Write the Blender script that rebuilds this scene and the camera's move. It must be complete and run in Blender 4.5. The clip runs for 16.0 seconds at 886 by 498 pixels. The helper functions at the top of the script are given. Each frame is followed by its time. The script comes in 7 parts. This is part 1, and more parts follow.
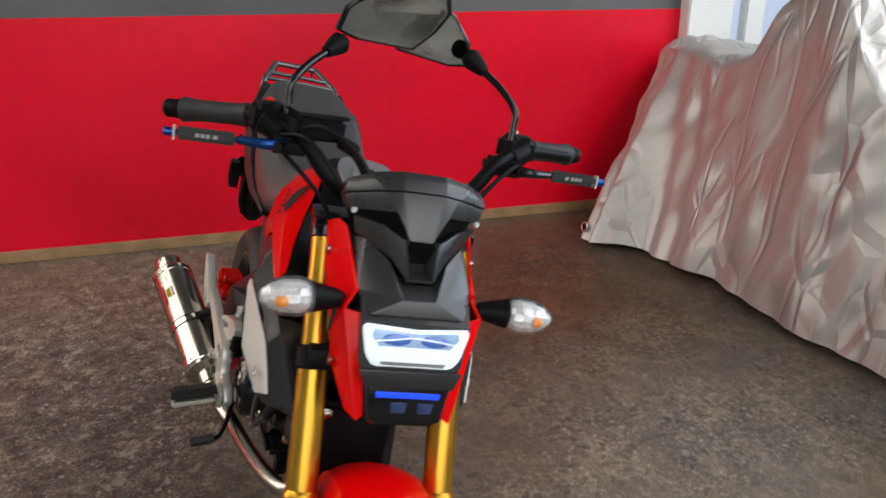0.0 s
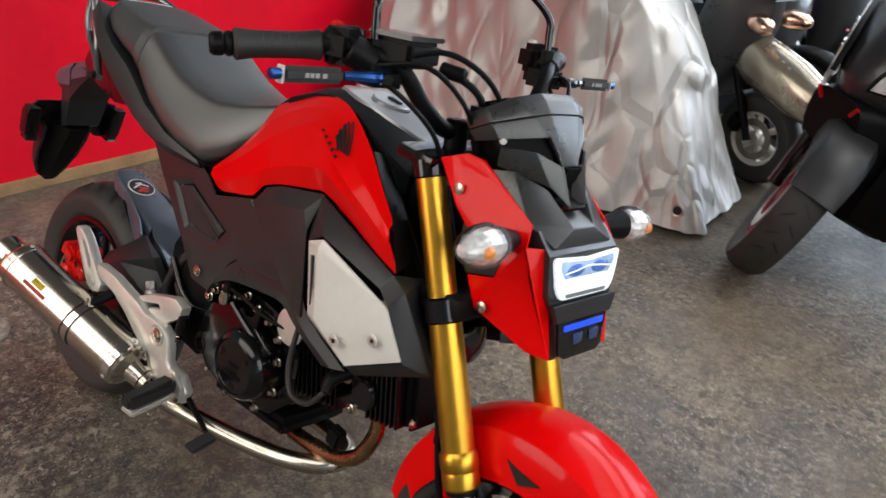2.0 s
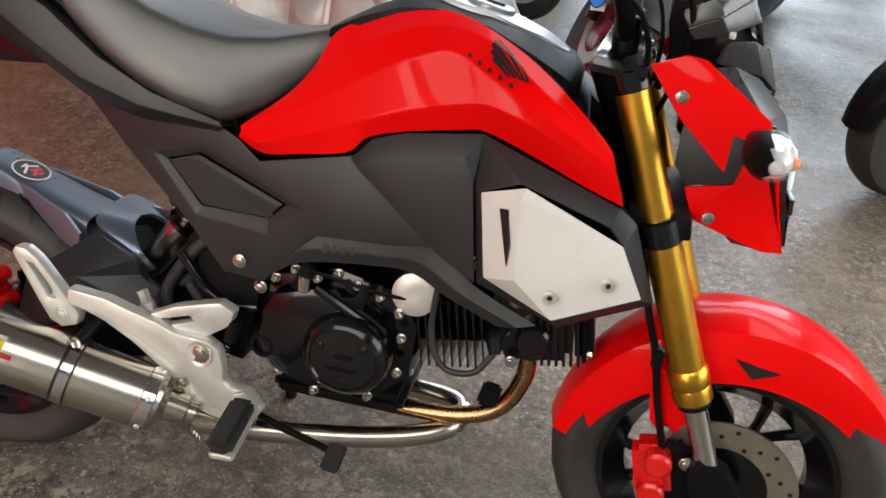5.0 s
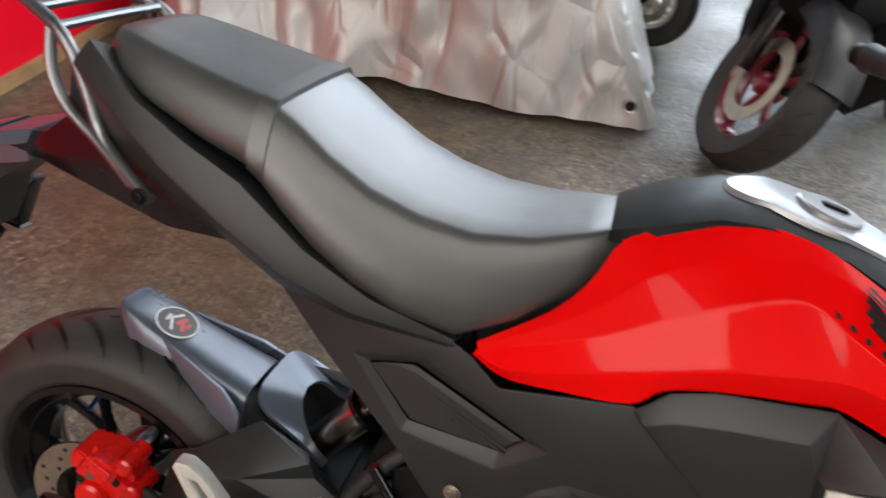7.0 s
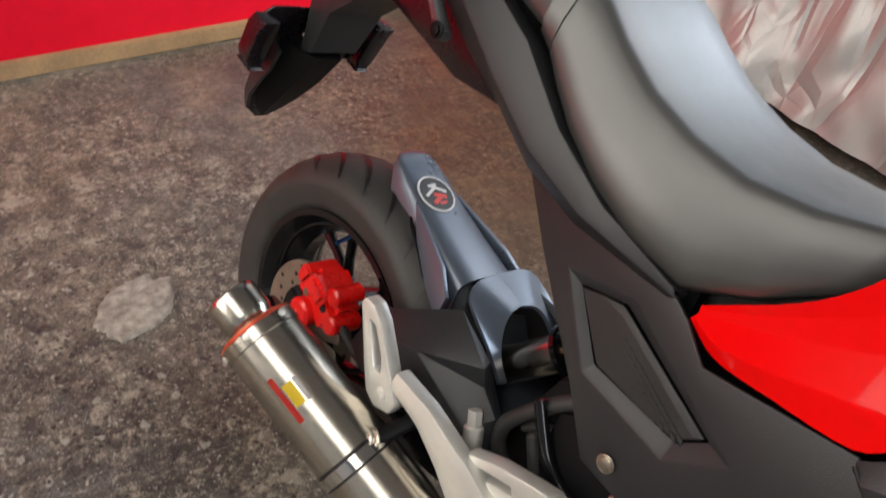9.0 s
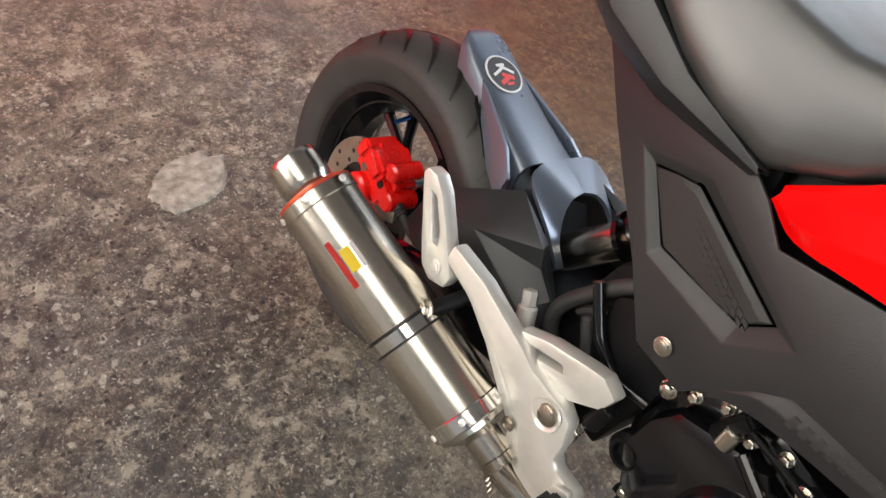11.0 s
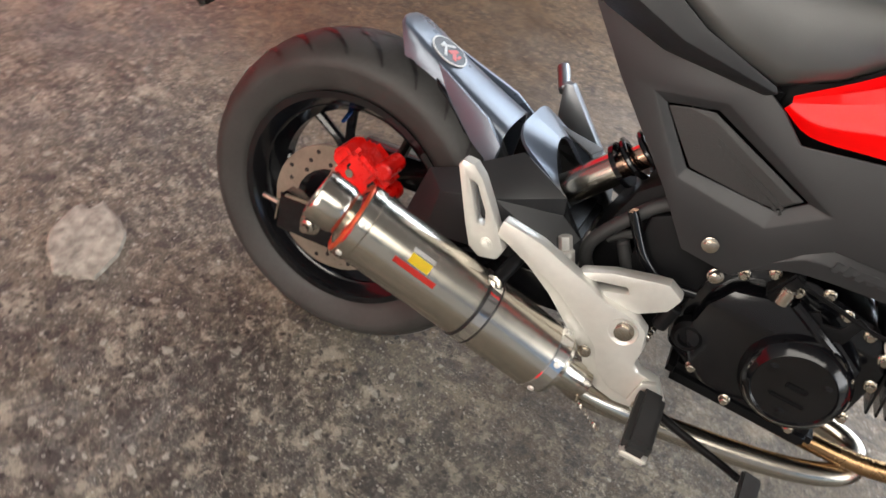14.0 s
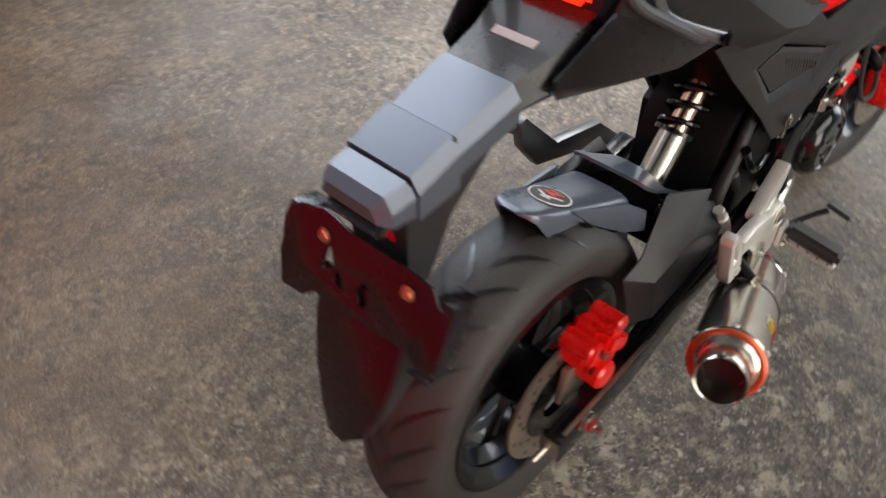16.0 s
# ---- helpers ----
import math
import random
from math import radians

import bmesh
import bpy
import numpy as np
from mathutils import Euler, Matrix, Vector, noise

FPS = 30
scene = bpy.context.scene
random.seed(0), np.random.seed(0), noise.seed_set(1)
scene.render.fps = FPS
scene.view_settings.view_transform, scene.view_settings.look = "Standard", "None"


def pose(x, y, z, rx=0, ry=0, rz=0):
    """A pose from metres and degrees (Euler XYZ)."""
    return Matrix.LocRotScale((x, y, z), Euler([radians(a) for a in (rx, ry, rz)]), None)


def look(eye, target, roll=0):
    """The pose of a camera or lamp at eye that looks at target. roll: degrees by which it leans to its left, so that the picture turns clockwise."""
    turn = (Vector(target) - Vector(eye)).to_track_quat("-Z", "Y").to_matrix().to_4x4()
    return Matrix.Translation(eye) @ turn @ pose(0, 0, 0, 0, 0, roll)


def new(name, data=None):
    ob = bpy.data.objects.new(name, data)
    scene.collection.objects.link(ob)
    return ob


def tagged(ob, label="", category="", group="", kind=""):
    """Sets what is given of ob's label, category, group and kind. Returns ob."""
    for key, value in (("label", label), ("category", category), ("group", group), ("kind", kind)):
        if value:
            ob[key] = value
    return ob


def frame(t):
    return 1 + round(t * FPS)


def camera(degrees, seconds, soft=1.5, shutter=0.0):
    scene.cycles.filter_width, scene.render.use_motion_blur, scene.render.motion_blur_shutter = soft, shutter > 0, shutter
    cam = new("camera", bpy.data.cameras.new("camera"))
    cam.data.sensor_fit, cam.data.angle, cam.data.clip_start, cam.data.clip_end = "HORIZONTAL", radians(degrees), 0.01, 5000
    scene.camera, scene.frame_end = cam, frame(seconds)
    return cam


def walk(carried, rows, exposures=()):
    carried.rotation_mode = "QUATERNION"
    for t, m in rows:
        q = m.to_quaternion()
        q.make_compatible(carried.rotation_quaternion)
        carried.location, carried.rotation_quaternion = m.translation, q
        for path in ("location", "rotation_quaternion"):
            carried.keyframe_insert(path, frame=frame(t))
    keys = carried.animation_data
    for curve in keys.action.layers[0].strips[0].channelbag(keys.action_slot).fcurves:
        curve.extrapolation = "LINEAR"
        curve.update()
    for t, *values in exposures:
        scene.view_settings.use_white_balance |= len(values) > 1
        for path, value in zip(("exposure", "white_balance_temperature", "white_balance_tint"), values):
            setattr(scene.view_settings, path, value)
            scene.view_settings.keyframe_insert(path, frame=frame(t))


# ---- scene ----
cam = camera(58.8, 16.0, 1.5, 0.4)
PATH = [
    (0, (2.063, 0.013, 1.157), (0.272, 0.571, 0.462), 0.3),
    (0.5, (2.046, -0.197, 1.165), (0.342, 0.53, 0.412), 0.5),
    (1, (1.908, -0.28, 1.143), (0.328, 0.641, 0.332), 1.0),
    (1.5, (1.762, -0.331, 1.148), (0.351, 0.792, 0.284), 1.8),
    (2, (1.644, -0.52, 1.15), (0.433, 0.796, 0.255), 2.4),
    (2.5, (1.534, -0.604, 1.145), (0.514, 0.853, 0.231), 2.6),
    (3, (1.393, -0.585, 1.143), (0.603, 0.992, 0.2), 3.2),
    (3.5, (1.257, -0.658, 1.15), (0.735, 1.001, 0.161), 3.7),
    (3.7, (1.193, -0.71, 1.158), (0.771, 0.959, 0.141), 3.8),
    (5.8, (0.891, -0.637, 1.131), (0.54, 0.924, -0.069), 3.6),
    (6, (0.864, -0.593, 1.141), (0.51, 0.981, -0.04), 3.6),
    (6.5, (0.748, -0.499, 1.143), (0.471, 1.133, 0.02), 6.2),
    (7, (0.608, -0.415, 1.218), (0.199, 1.094, -0.03), 5.5),
    (7.5, (0.629, -0.35, 1.211), (-0.231, 1.041, 0.059), 4.1),
    (8, (0.685, -0.311, 1.225), (-0.394, 0.912, 0.067), 3.4),
    (8.5, (0.7, -0.354, 1.142), (-0.411, 0.777, -0.076), 6.8),
    (9, (0.705, -0.373, 1.091), (-0.388, 0.695, -0.2), 10.4),
    (9.5, (0.715, -0.394, 1.046), (-0.335, 0.625, -0.317), 12.5),
    (12, (0.714, -0.406, 1.029), (-0.296, 0.512, -0.433), 13.3),
    (12.5, (0.711, -0.409, 1.02), (-0.279, 0.509, -0.455), 13.4),
    (13, (0.696, -0.415, 1.025), (-0.257, 0.534, -0.455), 13.6),
    (13.5, (0.608, -0.496, 1.044), (-0.16, 0.629, -0.421), 15.2),
    (14, (0.444, -0.655, 1.08), (0.017, 0.64, -0.382), 15.7),
    (14.5, (0.194, -0.659, 1.093), (0.134, 0.692, -0.38), 15.8),
    (15, (-0.111, -0.573, 1.12), (0.293, 0.737, -0.336), 18.7),
    (15.5, (-0.386, -0.434, 1.145), (0.38, 0.683, -0.326), 16.5),
    (16, (-0.525, -0.115, 1.169), (0.512, 0.613, -0.378), 14.7),
]
walk(cam, [(t, look(eye, target, roll)) for t, eye, target, roll in PATH],
     exposures=[(0, -0.32), (1.2, -0.2), (2.5, -0.05), (3.7, 0.1), (6.0, 0.3), (8.0, 0.15), (9.5, 0.5), (12.5, 0.85), (14.0, 0.7), (15.5, 0.5), (16.0, 0.45)])

# ---- light ----
world = bpy.data.worlds.new("sky")
scene.world = world
world.use_nodes = True
wn = world.node_tree
sky = wn.nodes.new("ShaderNodeTexSky")
sky.sky_type, sky.sun_disc = "NISHITA", False
sky.sun_elevation, sky.sun_rotation = radians(48), radians(60)
wn.links.new(sky.outputs[0], wn.nodes["Background"].inputs[0])
wn.nodes["Background"].inputs[1].default_value = 0.08
sun = new("sun", bpy.data.lights.new("sun", "SUN"))
sun.data.energy, sun.data.angle, sun.data.color = 1.0, radians(12), (1.0, 0.96, 0.90)
sun.matrix_world = look((6, 3.5, 8), (0, 0, 0))


def area_lamp(name, eye, target, sx, sy, power, color):
    """An area lamp: daylight by an opening, or fill added where there is none."""
    lamp = bpy.data.lights.new(name, "AREA")
    lamp.shape, lamp.size, lamp.size_y, lamp.energy, lamp.color = "RECTANGLE", sx, sy, power, color
    ob = new(name, lamp)
    ob.matrix_world = look(eye, target)
    return ob


# two lamps for daylight through the roof opening, which stays out of view
area_lamp("overhead_fill", (1.7, 2.45, 3.10), (0.9, 0.9, 0.0), 4.2, 0.75, 24, (0.96, 0.98, 1.0))
area_lamp("overhead_fill", (1.7, 4.1, 3.10), (0.9, 1.2, 0.0), 4.2, 0.9, 62, (0.94, 0.97, 1.0))
area_lamp("daylight_east", (4.8, 0.6, 2.3), (0.6, 0.3, 0.5), 5.0, 2.6, 135, (1.0, 0.98, 0.95))
area_lamp("daylight_north", (2.0, 6.9, 1.6), (0.6, 0.8, 0.6), 5.6, 2.9, 345, (0.76, 0.87, 1.0))
# added fill to brighten the south floor: ceiling and wall are closed here
area_lamp("overhead_fill", (0.6, -1.6, 3.10), (0.6, -1.1, 0.0), 4.0, 2.2, 92, (1.0, 0.95, 0.87))
area_lamp("south_fill", (-0.7, -3.3, 1.9), (-0.5, 0.3, 0.0), 2.2, 2.0, 68, (1.0, 0.93, 0.84))


# ---- materials ----
def mat(name, col, rough=0.5, metal=0.0, var=0.18, scale=14.0, bump=0.0, bscale=300.0, coat=0.0, spec=0.5, glow=None, dust=0.0, coat_rough=0.04):
    """A surface with colour and gloss that vary at two scales, and fine relief."""
    m = bpy.data.materials.new(name)
    m.use_nodes = True
    n, l = m.node_tree.nodes, m.node_tree.links
    b = n["Principled BSDF"]
    b.inputs["Metallic"].default_value = metal
    b.inputs["Coat Weight"].default_value = coat
    b.inputs["Coat Roughness"].default_value = coat_rough
    b.inputs["Specular IOR Level"].default_value = spec
    tc = n.new("ShaderNodeTexCoord")
    big, small = n.new("ShaderNodeTexNoise"), n.new("ShaderNodeTexNoise")
    big.inputs["Scale"].default_value, big.inputs["Detail"].default_value = scale, 4
    small.inputs["Scale"].default_value, small.inputs["Detail"].default_value = scale * 11, 3
    l.new(tc.outputs["Object"], big.inputs["Vector"])
    l.new(tc.outputs["Object"], small.inputs["Vector"])
    add = n.new("ShaderNodeMath")
    add.operation = "MULTIPLY_ADD"
    add.inputs[1].default_value = 0.45
    l.new(small.outputs["Fac"], add.inputs[0])
    l.new(big.outputs["Fac"], add.inputs[2])
    ramp = n.new("ShaderNodeMapRange")
    ramp.inputs["From Min"].default_value, ramp.inputs["From Max"].default_value = 0.45, 1.0
    ramp.inputs["To Min"].default_value, ramp.inputs["To Max"].default_value = 0.0, 1.0
    l.new(add.outputs[0], ramp.inputs["Value"])
    mix = n.new("ShaderNodeMix")
    mix.data_type = "RGBA"
    mix.inputs["A"].default_value = (*[c * (1 - var) for c in col], 1)
    mix.inputs["B"].default_value = (*[min(1, c * (1 + var) + dust) for c in col], 1)
    l.new(ramp.outputs["Result"], mix.inputs["Factor"])
    l.new(mix.outputs["Result"], b.inputs["Base Color"])
    rr = n.new("ShaderNodeMapRange")
    rr.inputs["To Min"].default_value, rr.inputs["To Max"].default_value = max(0.02, rough * 0.82), min(1, rough * 1.2)
    l.new(ramp.outputs["Result"], rr.inputs["Value"])
    l.new(rr.outputs["Result"], b.inputs["Roughness"])
    if bump:
        grain, bp = n.new("ShaderNodeTexNoise"), n.new("ShaderNodeBump")
        grain.inputs["Scale"].default_value, grain.inputs["Detail"].default_value = bscale, 3
        l.new(tc.outputs["Object"], grain.inputs["Vector"])
        l.new(grain.outputs["Fac"], bp.inputs["Height"])
        bp.inputs["Strength"].default_value, bp.inputs["Distance"].default_value = bump, 0.002
        l.new(bp.outputs["Normal"], b.inputs["Normal"])
    if glow:
        b.inputs["Emission Color"].default_value = (*glow[:3], 1)
        b.inputs["Emission Strength"].default_value = glow[3]
    return m


def glass_mat(name, col, rough=0.05, trans=1.0, alpha=1.0):
    m = bpy.data.materials.new(name)
    m.use_nodes = True
    b = m.node_tree.nodes["Principled BSDF"]
    b.inputs["Base Color"].default_value = (*col, 1)
    b.inputs["Roughness"].default_value, b.inputs["IOR"].default_value = rough, 1.3
    b.inputs["Transmission Weight"].default_value = trans
    b.inputs["Alpha"].default_value = alpha
    return m


def floor_mat():
    """Worn, oil-stained asphalt-like concrete with exposed stones, and pools of light painted paler."""
    m = bpy.data.materials.new("worn_floor")
    m.use_nodes = True
    n, l = m.node_tree.nodes, m.node_tree.links
    b = n["Principled BSDF"]
    tc = n.new("ShaderNodeTexCoord")

    def noise_at(scale, detail, rough=0.55):
        t = n.new("ShaderNodeTexNoise")
        t.inputs["Scale"].default_value, t.inputs["Detail"].default_value, t.inputs["Roughness"].default_value = scale, detail, rough
        l.new(tc.outputs["Object"], t.inputs["Vector"])
        return t.outputs["Fac"]

    def remap(v, a, c, lo=0.0, hi=1.0):
        r = n.new("ShaderNodeMapRange")
        for k, x in (("From Min", a), ("From Max", c), ("To Min", lo), ("To Max", hi)):
            r.inputs[k].default_value = x
        l.new(v, r.inputs["Value"])
        return r.outputs["Result"]

    def blend(f, a, c):
        x = n.new("ShaderNodeMix")
        x.data_type = "RGBA"
        l.new(f, x.inputs["Factor"])
        for k, v in (("A", a), ("B", c)):
            if isinstance(v, tuple):
                x.inputs[k].default_value = (*v, 1)
            else:
                l.new(v, x.inputs[k])
        return x.outputs["Result"]

    def cells(scale):
        v = n.new("ShaderNodeTexVoronoi")
        v.inputs["Scale"].default_value = scale
        wob = n.new("ShaderNodeVectorMath")
        wob.operation = "MULTIPLY_ADD"
        wob.inputs[1].default_value = (0.022, 0.022, 0.022)
        t = n.new("ShaderNodeTexNoise")
        t.inputs["Scale"].default_value, t.inputs["Detail"].default_value = 60, 5
        l.new(tc.outputs["Object"], t.inputs["Vector"])
        l.new(t.outputs["Color"], wob.inputs[0])
        l.new(tc.outputs["Object"], wob.inputs[2])
        l.new(wob.outputs[0], v.inputs["Vector"])
        c = n.new("ShaderNodeSeparateColor")
        l.new(v.outputs["Color"], c.inputs[0])
        return v, c

    def times(a, c):
        x = n.new("ShaderNodeMath")
        x.operation = "MULTIPLY"
        for k, v in enumerate((a, c)):
            if isinstance(v, float):
                x.inputs[k].default_value = v
            else:
                l.new(v, x.inputs[k])
        return x.outputs[0]

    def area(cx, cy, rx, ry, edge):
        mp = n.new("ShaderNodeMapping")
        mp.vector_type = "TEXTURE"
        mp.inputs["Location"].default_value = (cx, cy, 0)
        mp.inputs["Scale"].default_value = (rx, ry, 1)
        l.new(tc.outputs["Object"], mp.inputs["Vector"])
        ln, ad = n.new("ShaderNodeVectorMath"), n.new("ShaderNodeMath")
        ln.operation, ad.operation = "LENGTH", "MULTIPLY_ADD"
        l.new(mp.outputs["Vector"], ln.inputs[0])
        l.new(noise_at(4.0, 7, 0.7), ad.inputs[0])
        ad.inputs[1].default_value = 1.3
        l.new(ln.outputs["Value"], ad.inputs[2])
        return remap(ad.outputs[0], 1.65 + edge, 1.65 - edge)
    broken = area(-0.05, -0.30, 1.05, 0.66, 0.5)
    rugged = remap(broken, 0.0, 1.0, 0.40, 1.0)
    # brown grime in wide drifts over grey
    base = blend(remap(noise_at(0.9, 5), 0.40, 0.60), (0.118, 0.086, 0.052), (0.084, 0.079, 0.072))
    base = blend(remap(noise_at(5.0, 8, 0.74), 0.44, 0.66), base, (0.185, 0.150, 0.106))
    base = blend(times(remap(noise_at(17, 10, 0.80), 0.56, 0.40, 0, 0.80), rugged), base, (0.026, 0.020, 0.015))
    base = blend(times(remap(noise_at(23, 10, 0.78), 0.55, 0.68, 0, 0.70), rugged), base, (0.27, 0.222, 0.165))
    base = blend(times(remap(noise_at(2.3, 9, 0.72), 0.50, 0.64, 0, 0.9), rugged), base, (0.028, 0.024, 0.020))
    base = blend(times(remap(noise_at(9.0, 9, 0.75), 0.54, 0.64, 0, 0.75), rugged), base, (0.038, 0.032, 0.026))
    # stones of two sizes, bare only where the surface is worn
    bare = remap(noise_at(2.6, 7, 0.72), 0.42, 0.58, 0.30, 1.0)
    vor, big = cells(62)
    fine, small = cells(190)
    base = blend(times(times(remap(big.outputs[0], 0.62, 1.0, 0, 0.6), remap(vor.outputs["Distance"], 0.55, 0.30)), bare), base, (0.30, 0.26, 0.205))
    base = blend(times(times(remap(small.outputs[1], 0.60, 1.0, 0, 0.8), remap(fine.outputs["Distance"], 0.5, 0.25)), bare), base, (0.35, 0.31, 0.255))
    base = blend(times(remap(big.outputs[2], 0.5, 1.0, 0, 0.75), bare), base, (0.022, 0.019, 0.017))
    base = blend(remap(noise_at(210, 3, 0.7), 0.46, 0.30, 0, 0.7), base, (0.016, 0.014, 0.012))
    base = blend(times(remap(noise_at(34, 5, 0.75), 0.62, 0.74, 0, 0.8), bare), base, (0.40, 0.36, 0.30))
    grit = noise_at(62, 9, 0.82)
    base = blend(times(remap(grit, 0.50, 0.36, 0, 0.95), bare), base, (0.020, 0.016, 0.013))
    base = blend(times(remap(grit, 0.55, 0.66, 0, 0.9), bare), base, (0.40, 0.345, 0.275))
    base = blend(times(remap(noise_at(160, 6, 0.85), 0.57, 0.68, 0, 0.85), rugged), base, (0.42, 0.37, 0.30))
    base = blend(remap(noise_at(120, 6, 0.85), 0.43, 0.32, 0, 0.9), base, (0.014, 0.012, 0.010))
    base = blend(remap(noise_at(11, 7, 0.7), 0.56, 0.70, 0, 0.35), base, (0.24, 0.185, 0.12))
    tone = n.new("ShaderNodeMix")
    tone.data_type, tone.blend_type = "RGBA", "MULTIPLY"
    tone.inputs["Factor"].default_value = 1.0
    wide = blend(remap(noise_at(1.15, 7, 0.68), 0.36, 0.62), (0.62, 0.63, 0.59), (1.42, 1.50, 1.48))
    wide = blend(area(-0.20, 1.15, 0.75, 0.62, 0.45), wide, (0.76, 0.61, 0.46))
    # worn pale ground to the west, brightened further to paint in stronger light
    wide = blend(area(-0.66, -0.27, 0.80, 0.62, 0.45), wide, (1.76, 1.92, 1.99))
    # daylight sheen northeast of the motorcycle, painted as a pale pool
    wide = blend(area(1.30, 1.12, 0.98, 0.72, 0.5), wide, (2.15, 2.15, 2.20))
    speck = noise_at(105, 7, 0.80)
    base = blend(times(remap(speck, 0.59, 0.66, 0, 0.95), broken), base, (0.48, 0.44, 0.38))
    base = blend(times(remap(speck, 0.44, 0.37, 0, 0.9), broken), base, (0.012, 0.011, 0.010))
    clod = noise_at(15, 9, 0.76)
    base = blend(times(remap(clod, 0.47, 0.41, 0, 0.86), broken), base, (0.022, 0.019, 0.017))
    base = blend(times(remap(clod, 0.54, 0.60, 0, 0.62), broken), base, (0.30, 0.255, 0.195))
    # single pale stones and pits
    stones, pick = cells(46)
    lone = times(times(remap(pick.outputs[1], 0.86, 0.88), remap(stones.outputs["Distance"], 0.36, 0.24)), broken)
    base = blend(times(lone, 0.55), base, (0.34, 0.31, 0.26))
    pits, hole = cells(85)
    base = blend(times(remap(hole.outputs[0], 0.78, 0.80, 0, 0.9), times(remap(pits.outputs["Distance"], 0.42, 0.26), broken)), base, (0.010, 0.009, 0.008))
    chips, chip = cells(120)
    base = blend(times(remap(chip.outputs[2], 0.84, 0.86, 0, 0.45), times(remap(chips.outputs["Distance"], 0.40, 0.28), broken)), base, (0.46, 0.43, 0.38))
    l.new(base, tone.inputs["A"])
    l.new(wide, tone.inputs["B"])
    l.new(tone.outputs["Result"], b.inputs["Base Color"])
    l.new(remap(noise_at(2.0, 5), 0.35, 0.7, 0.34, 0.66), b.inputs["Roughness"])
    hsum = n.new("ShaderNodeMath")
    hsum.operation = "ADD"
    l.new(noise_at(130, 6, 0.75), hsum.inputs[0])
    rise = n.new("ShaderNodeMath")
    rise.operation = "ADD"
    l.new(times(remap(vor.outputs["Distance"], 0.0, 0.6, 0.45, 0.0), bare), rise.inputs[0])
    l.new(times(lone, 0.5), rise.inputs[1])
    l.new(rise.outputs[0], hsum.inputs[1])
    bp = n.new("ShaderNodeBump")
    bp.inputs["Strength"].default_value, bp.inputs["Distance"].default_value = 0.9, 0.006
    l.new(times(hsum.outputs[0], remap(broken, 0.0, 1.0, 0.30, 1.25)), bp.inputs["Height"])
    l.new(bp.outputs["Normal"], b.inputs["Normal"])
    return m


def cloth_mat():
    """Aluminised cover cloth with crisp creases."""
    m = mat("silver_cover_cloth", (0.51, 0.50, 0.48), 0.42, metal=0.40, var=0.05, scale=5)
    n, l = m.node_tree.nodes, m.node_tree.links
    tc, mp = n.new("ShaderNodeTexCoord"), n.new("ShaderNodeMapping")
    mp.inputs["Scale"].default_value = (1.0, 1.0, 0.24)
    l.new(tc.outputs["Object"], mp.inputs["Vector"])
    prev = None
    # scattered straight creases
    for scale, dist, strength in ((5.5, 0.011, 0.75), (8.0, 0.009, 0.75), (11.0, 0.006, 0.7)):
        w, add, v, bp = n.new("ShaderNodeTexNoise"), n.new("ShaderNodeVectorMath"), n.new("ShaderNodeTexVoronoi"), n.new("ShaderNodeBump")
        add.operation = "MULTIPLY_ADD"
        w.inputs["Scale"].default_value = scale * 0.5
        add.inputs[1].default_value = (0.02, 0.02, 0.02)
        flat = n.new("ShaderNodeMapping")
        flat.inputs["Scale"].default_value = (1.0, 1.0, 0.22)
        flat.inputs["Rotation"].default_value = (0.0, {5.5: 0.45, 8.0: -0.65, 11.0: 0.05}[scale], 0.2)
        l.new(tc.outputs["Object"], w.inputs["Vector"])
        l.new(w.outputs["Color"], add.inputs[0])
        l.new(tc.outputs["Object"], flat.inputs["Vector"])
        l.new(flat.outputs["Vector"], add.inputs[2])
        l.new(add.outputs[0], v.inputs["Vector"])
        v.inputs["Scale"].default_value = scale
        v.feature = "DISTANCE_TO_EDGE"
        edge = n.new("ShaderNodeMapRange")
        edge.inputs["From Max"].default_value = 0.10
        l.new(v.outputs["Distance"], edge.inputs["Value"])
        gate, here, keep = n.new("ShaderNodeTexNoise"), n.new("ShaderNodeMapRange"), n.new("ShaderNodeMix")
        gate.inputs["Scale"].default_value, gate.inputs["Detail"].default_value = 3.0 + 0.1 * scale, 2.0
        here.inputs["From Min"].default_value, here.inputs["From Max"].default_value = 0.50, 0.62
        l.new(flat.outputs["Vector"], gate.inputs["Vector"])
        l.new(gate.outputs["Fac"], here.inputs["Value"])
        l.new(here.outputs["Result"], keep.inputs["Factor"])
        keep.inputs["A"].default_value = 1.0
        l.new(edge.outputs["Result"], keep.inputs["B"])
        l.new(keep.outputs["Result"], bp.inputs["Height"])
        bp.inputs["Strength"].default_value, bp.inputs["Distance"].default_value = strength, dist
        if prev:
            l.new(prev.outputs["Normal"], bp.inputs["Normal"])
        prev = bp
    for scale, dist, strength in ((22.0, 0.0026, 0.35), (60.0, 0.0012, 0.40), (160.0, 0.0005, 0.30)):
        t, bp = n.new("ShaderNodeTexNoise"), n.new("ShaderNodeBump")
        t.noise_type = "RIDGED_MULTIFRACTAL"
        t.inputs["Scale"].default_value, t.inputs["Detail"].default_value = scale, 3.5
        l.new(mp.outputs["Vector"], t.inputs["Vector"])
        l.new(t.outputs["Fac"], bp.inputs["Height"])
        bp.inputs["Strength"].default_value, bp.inputs["Distance"].default_value = strength, dist
        if prev:
            l.new(prev.outputs["Normal"], bp.inputs["Normal"])
        prev = bp
    l.new(prev.outputs["Normal"], n["Principled BSDF"].inputs["Normal"])
    return m


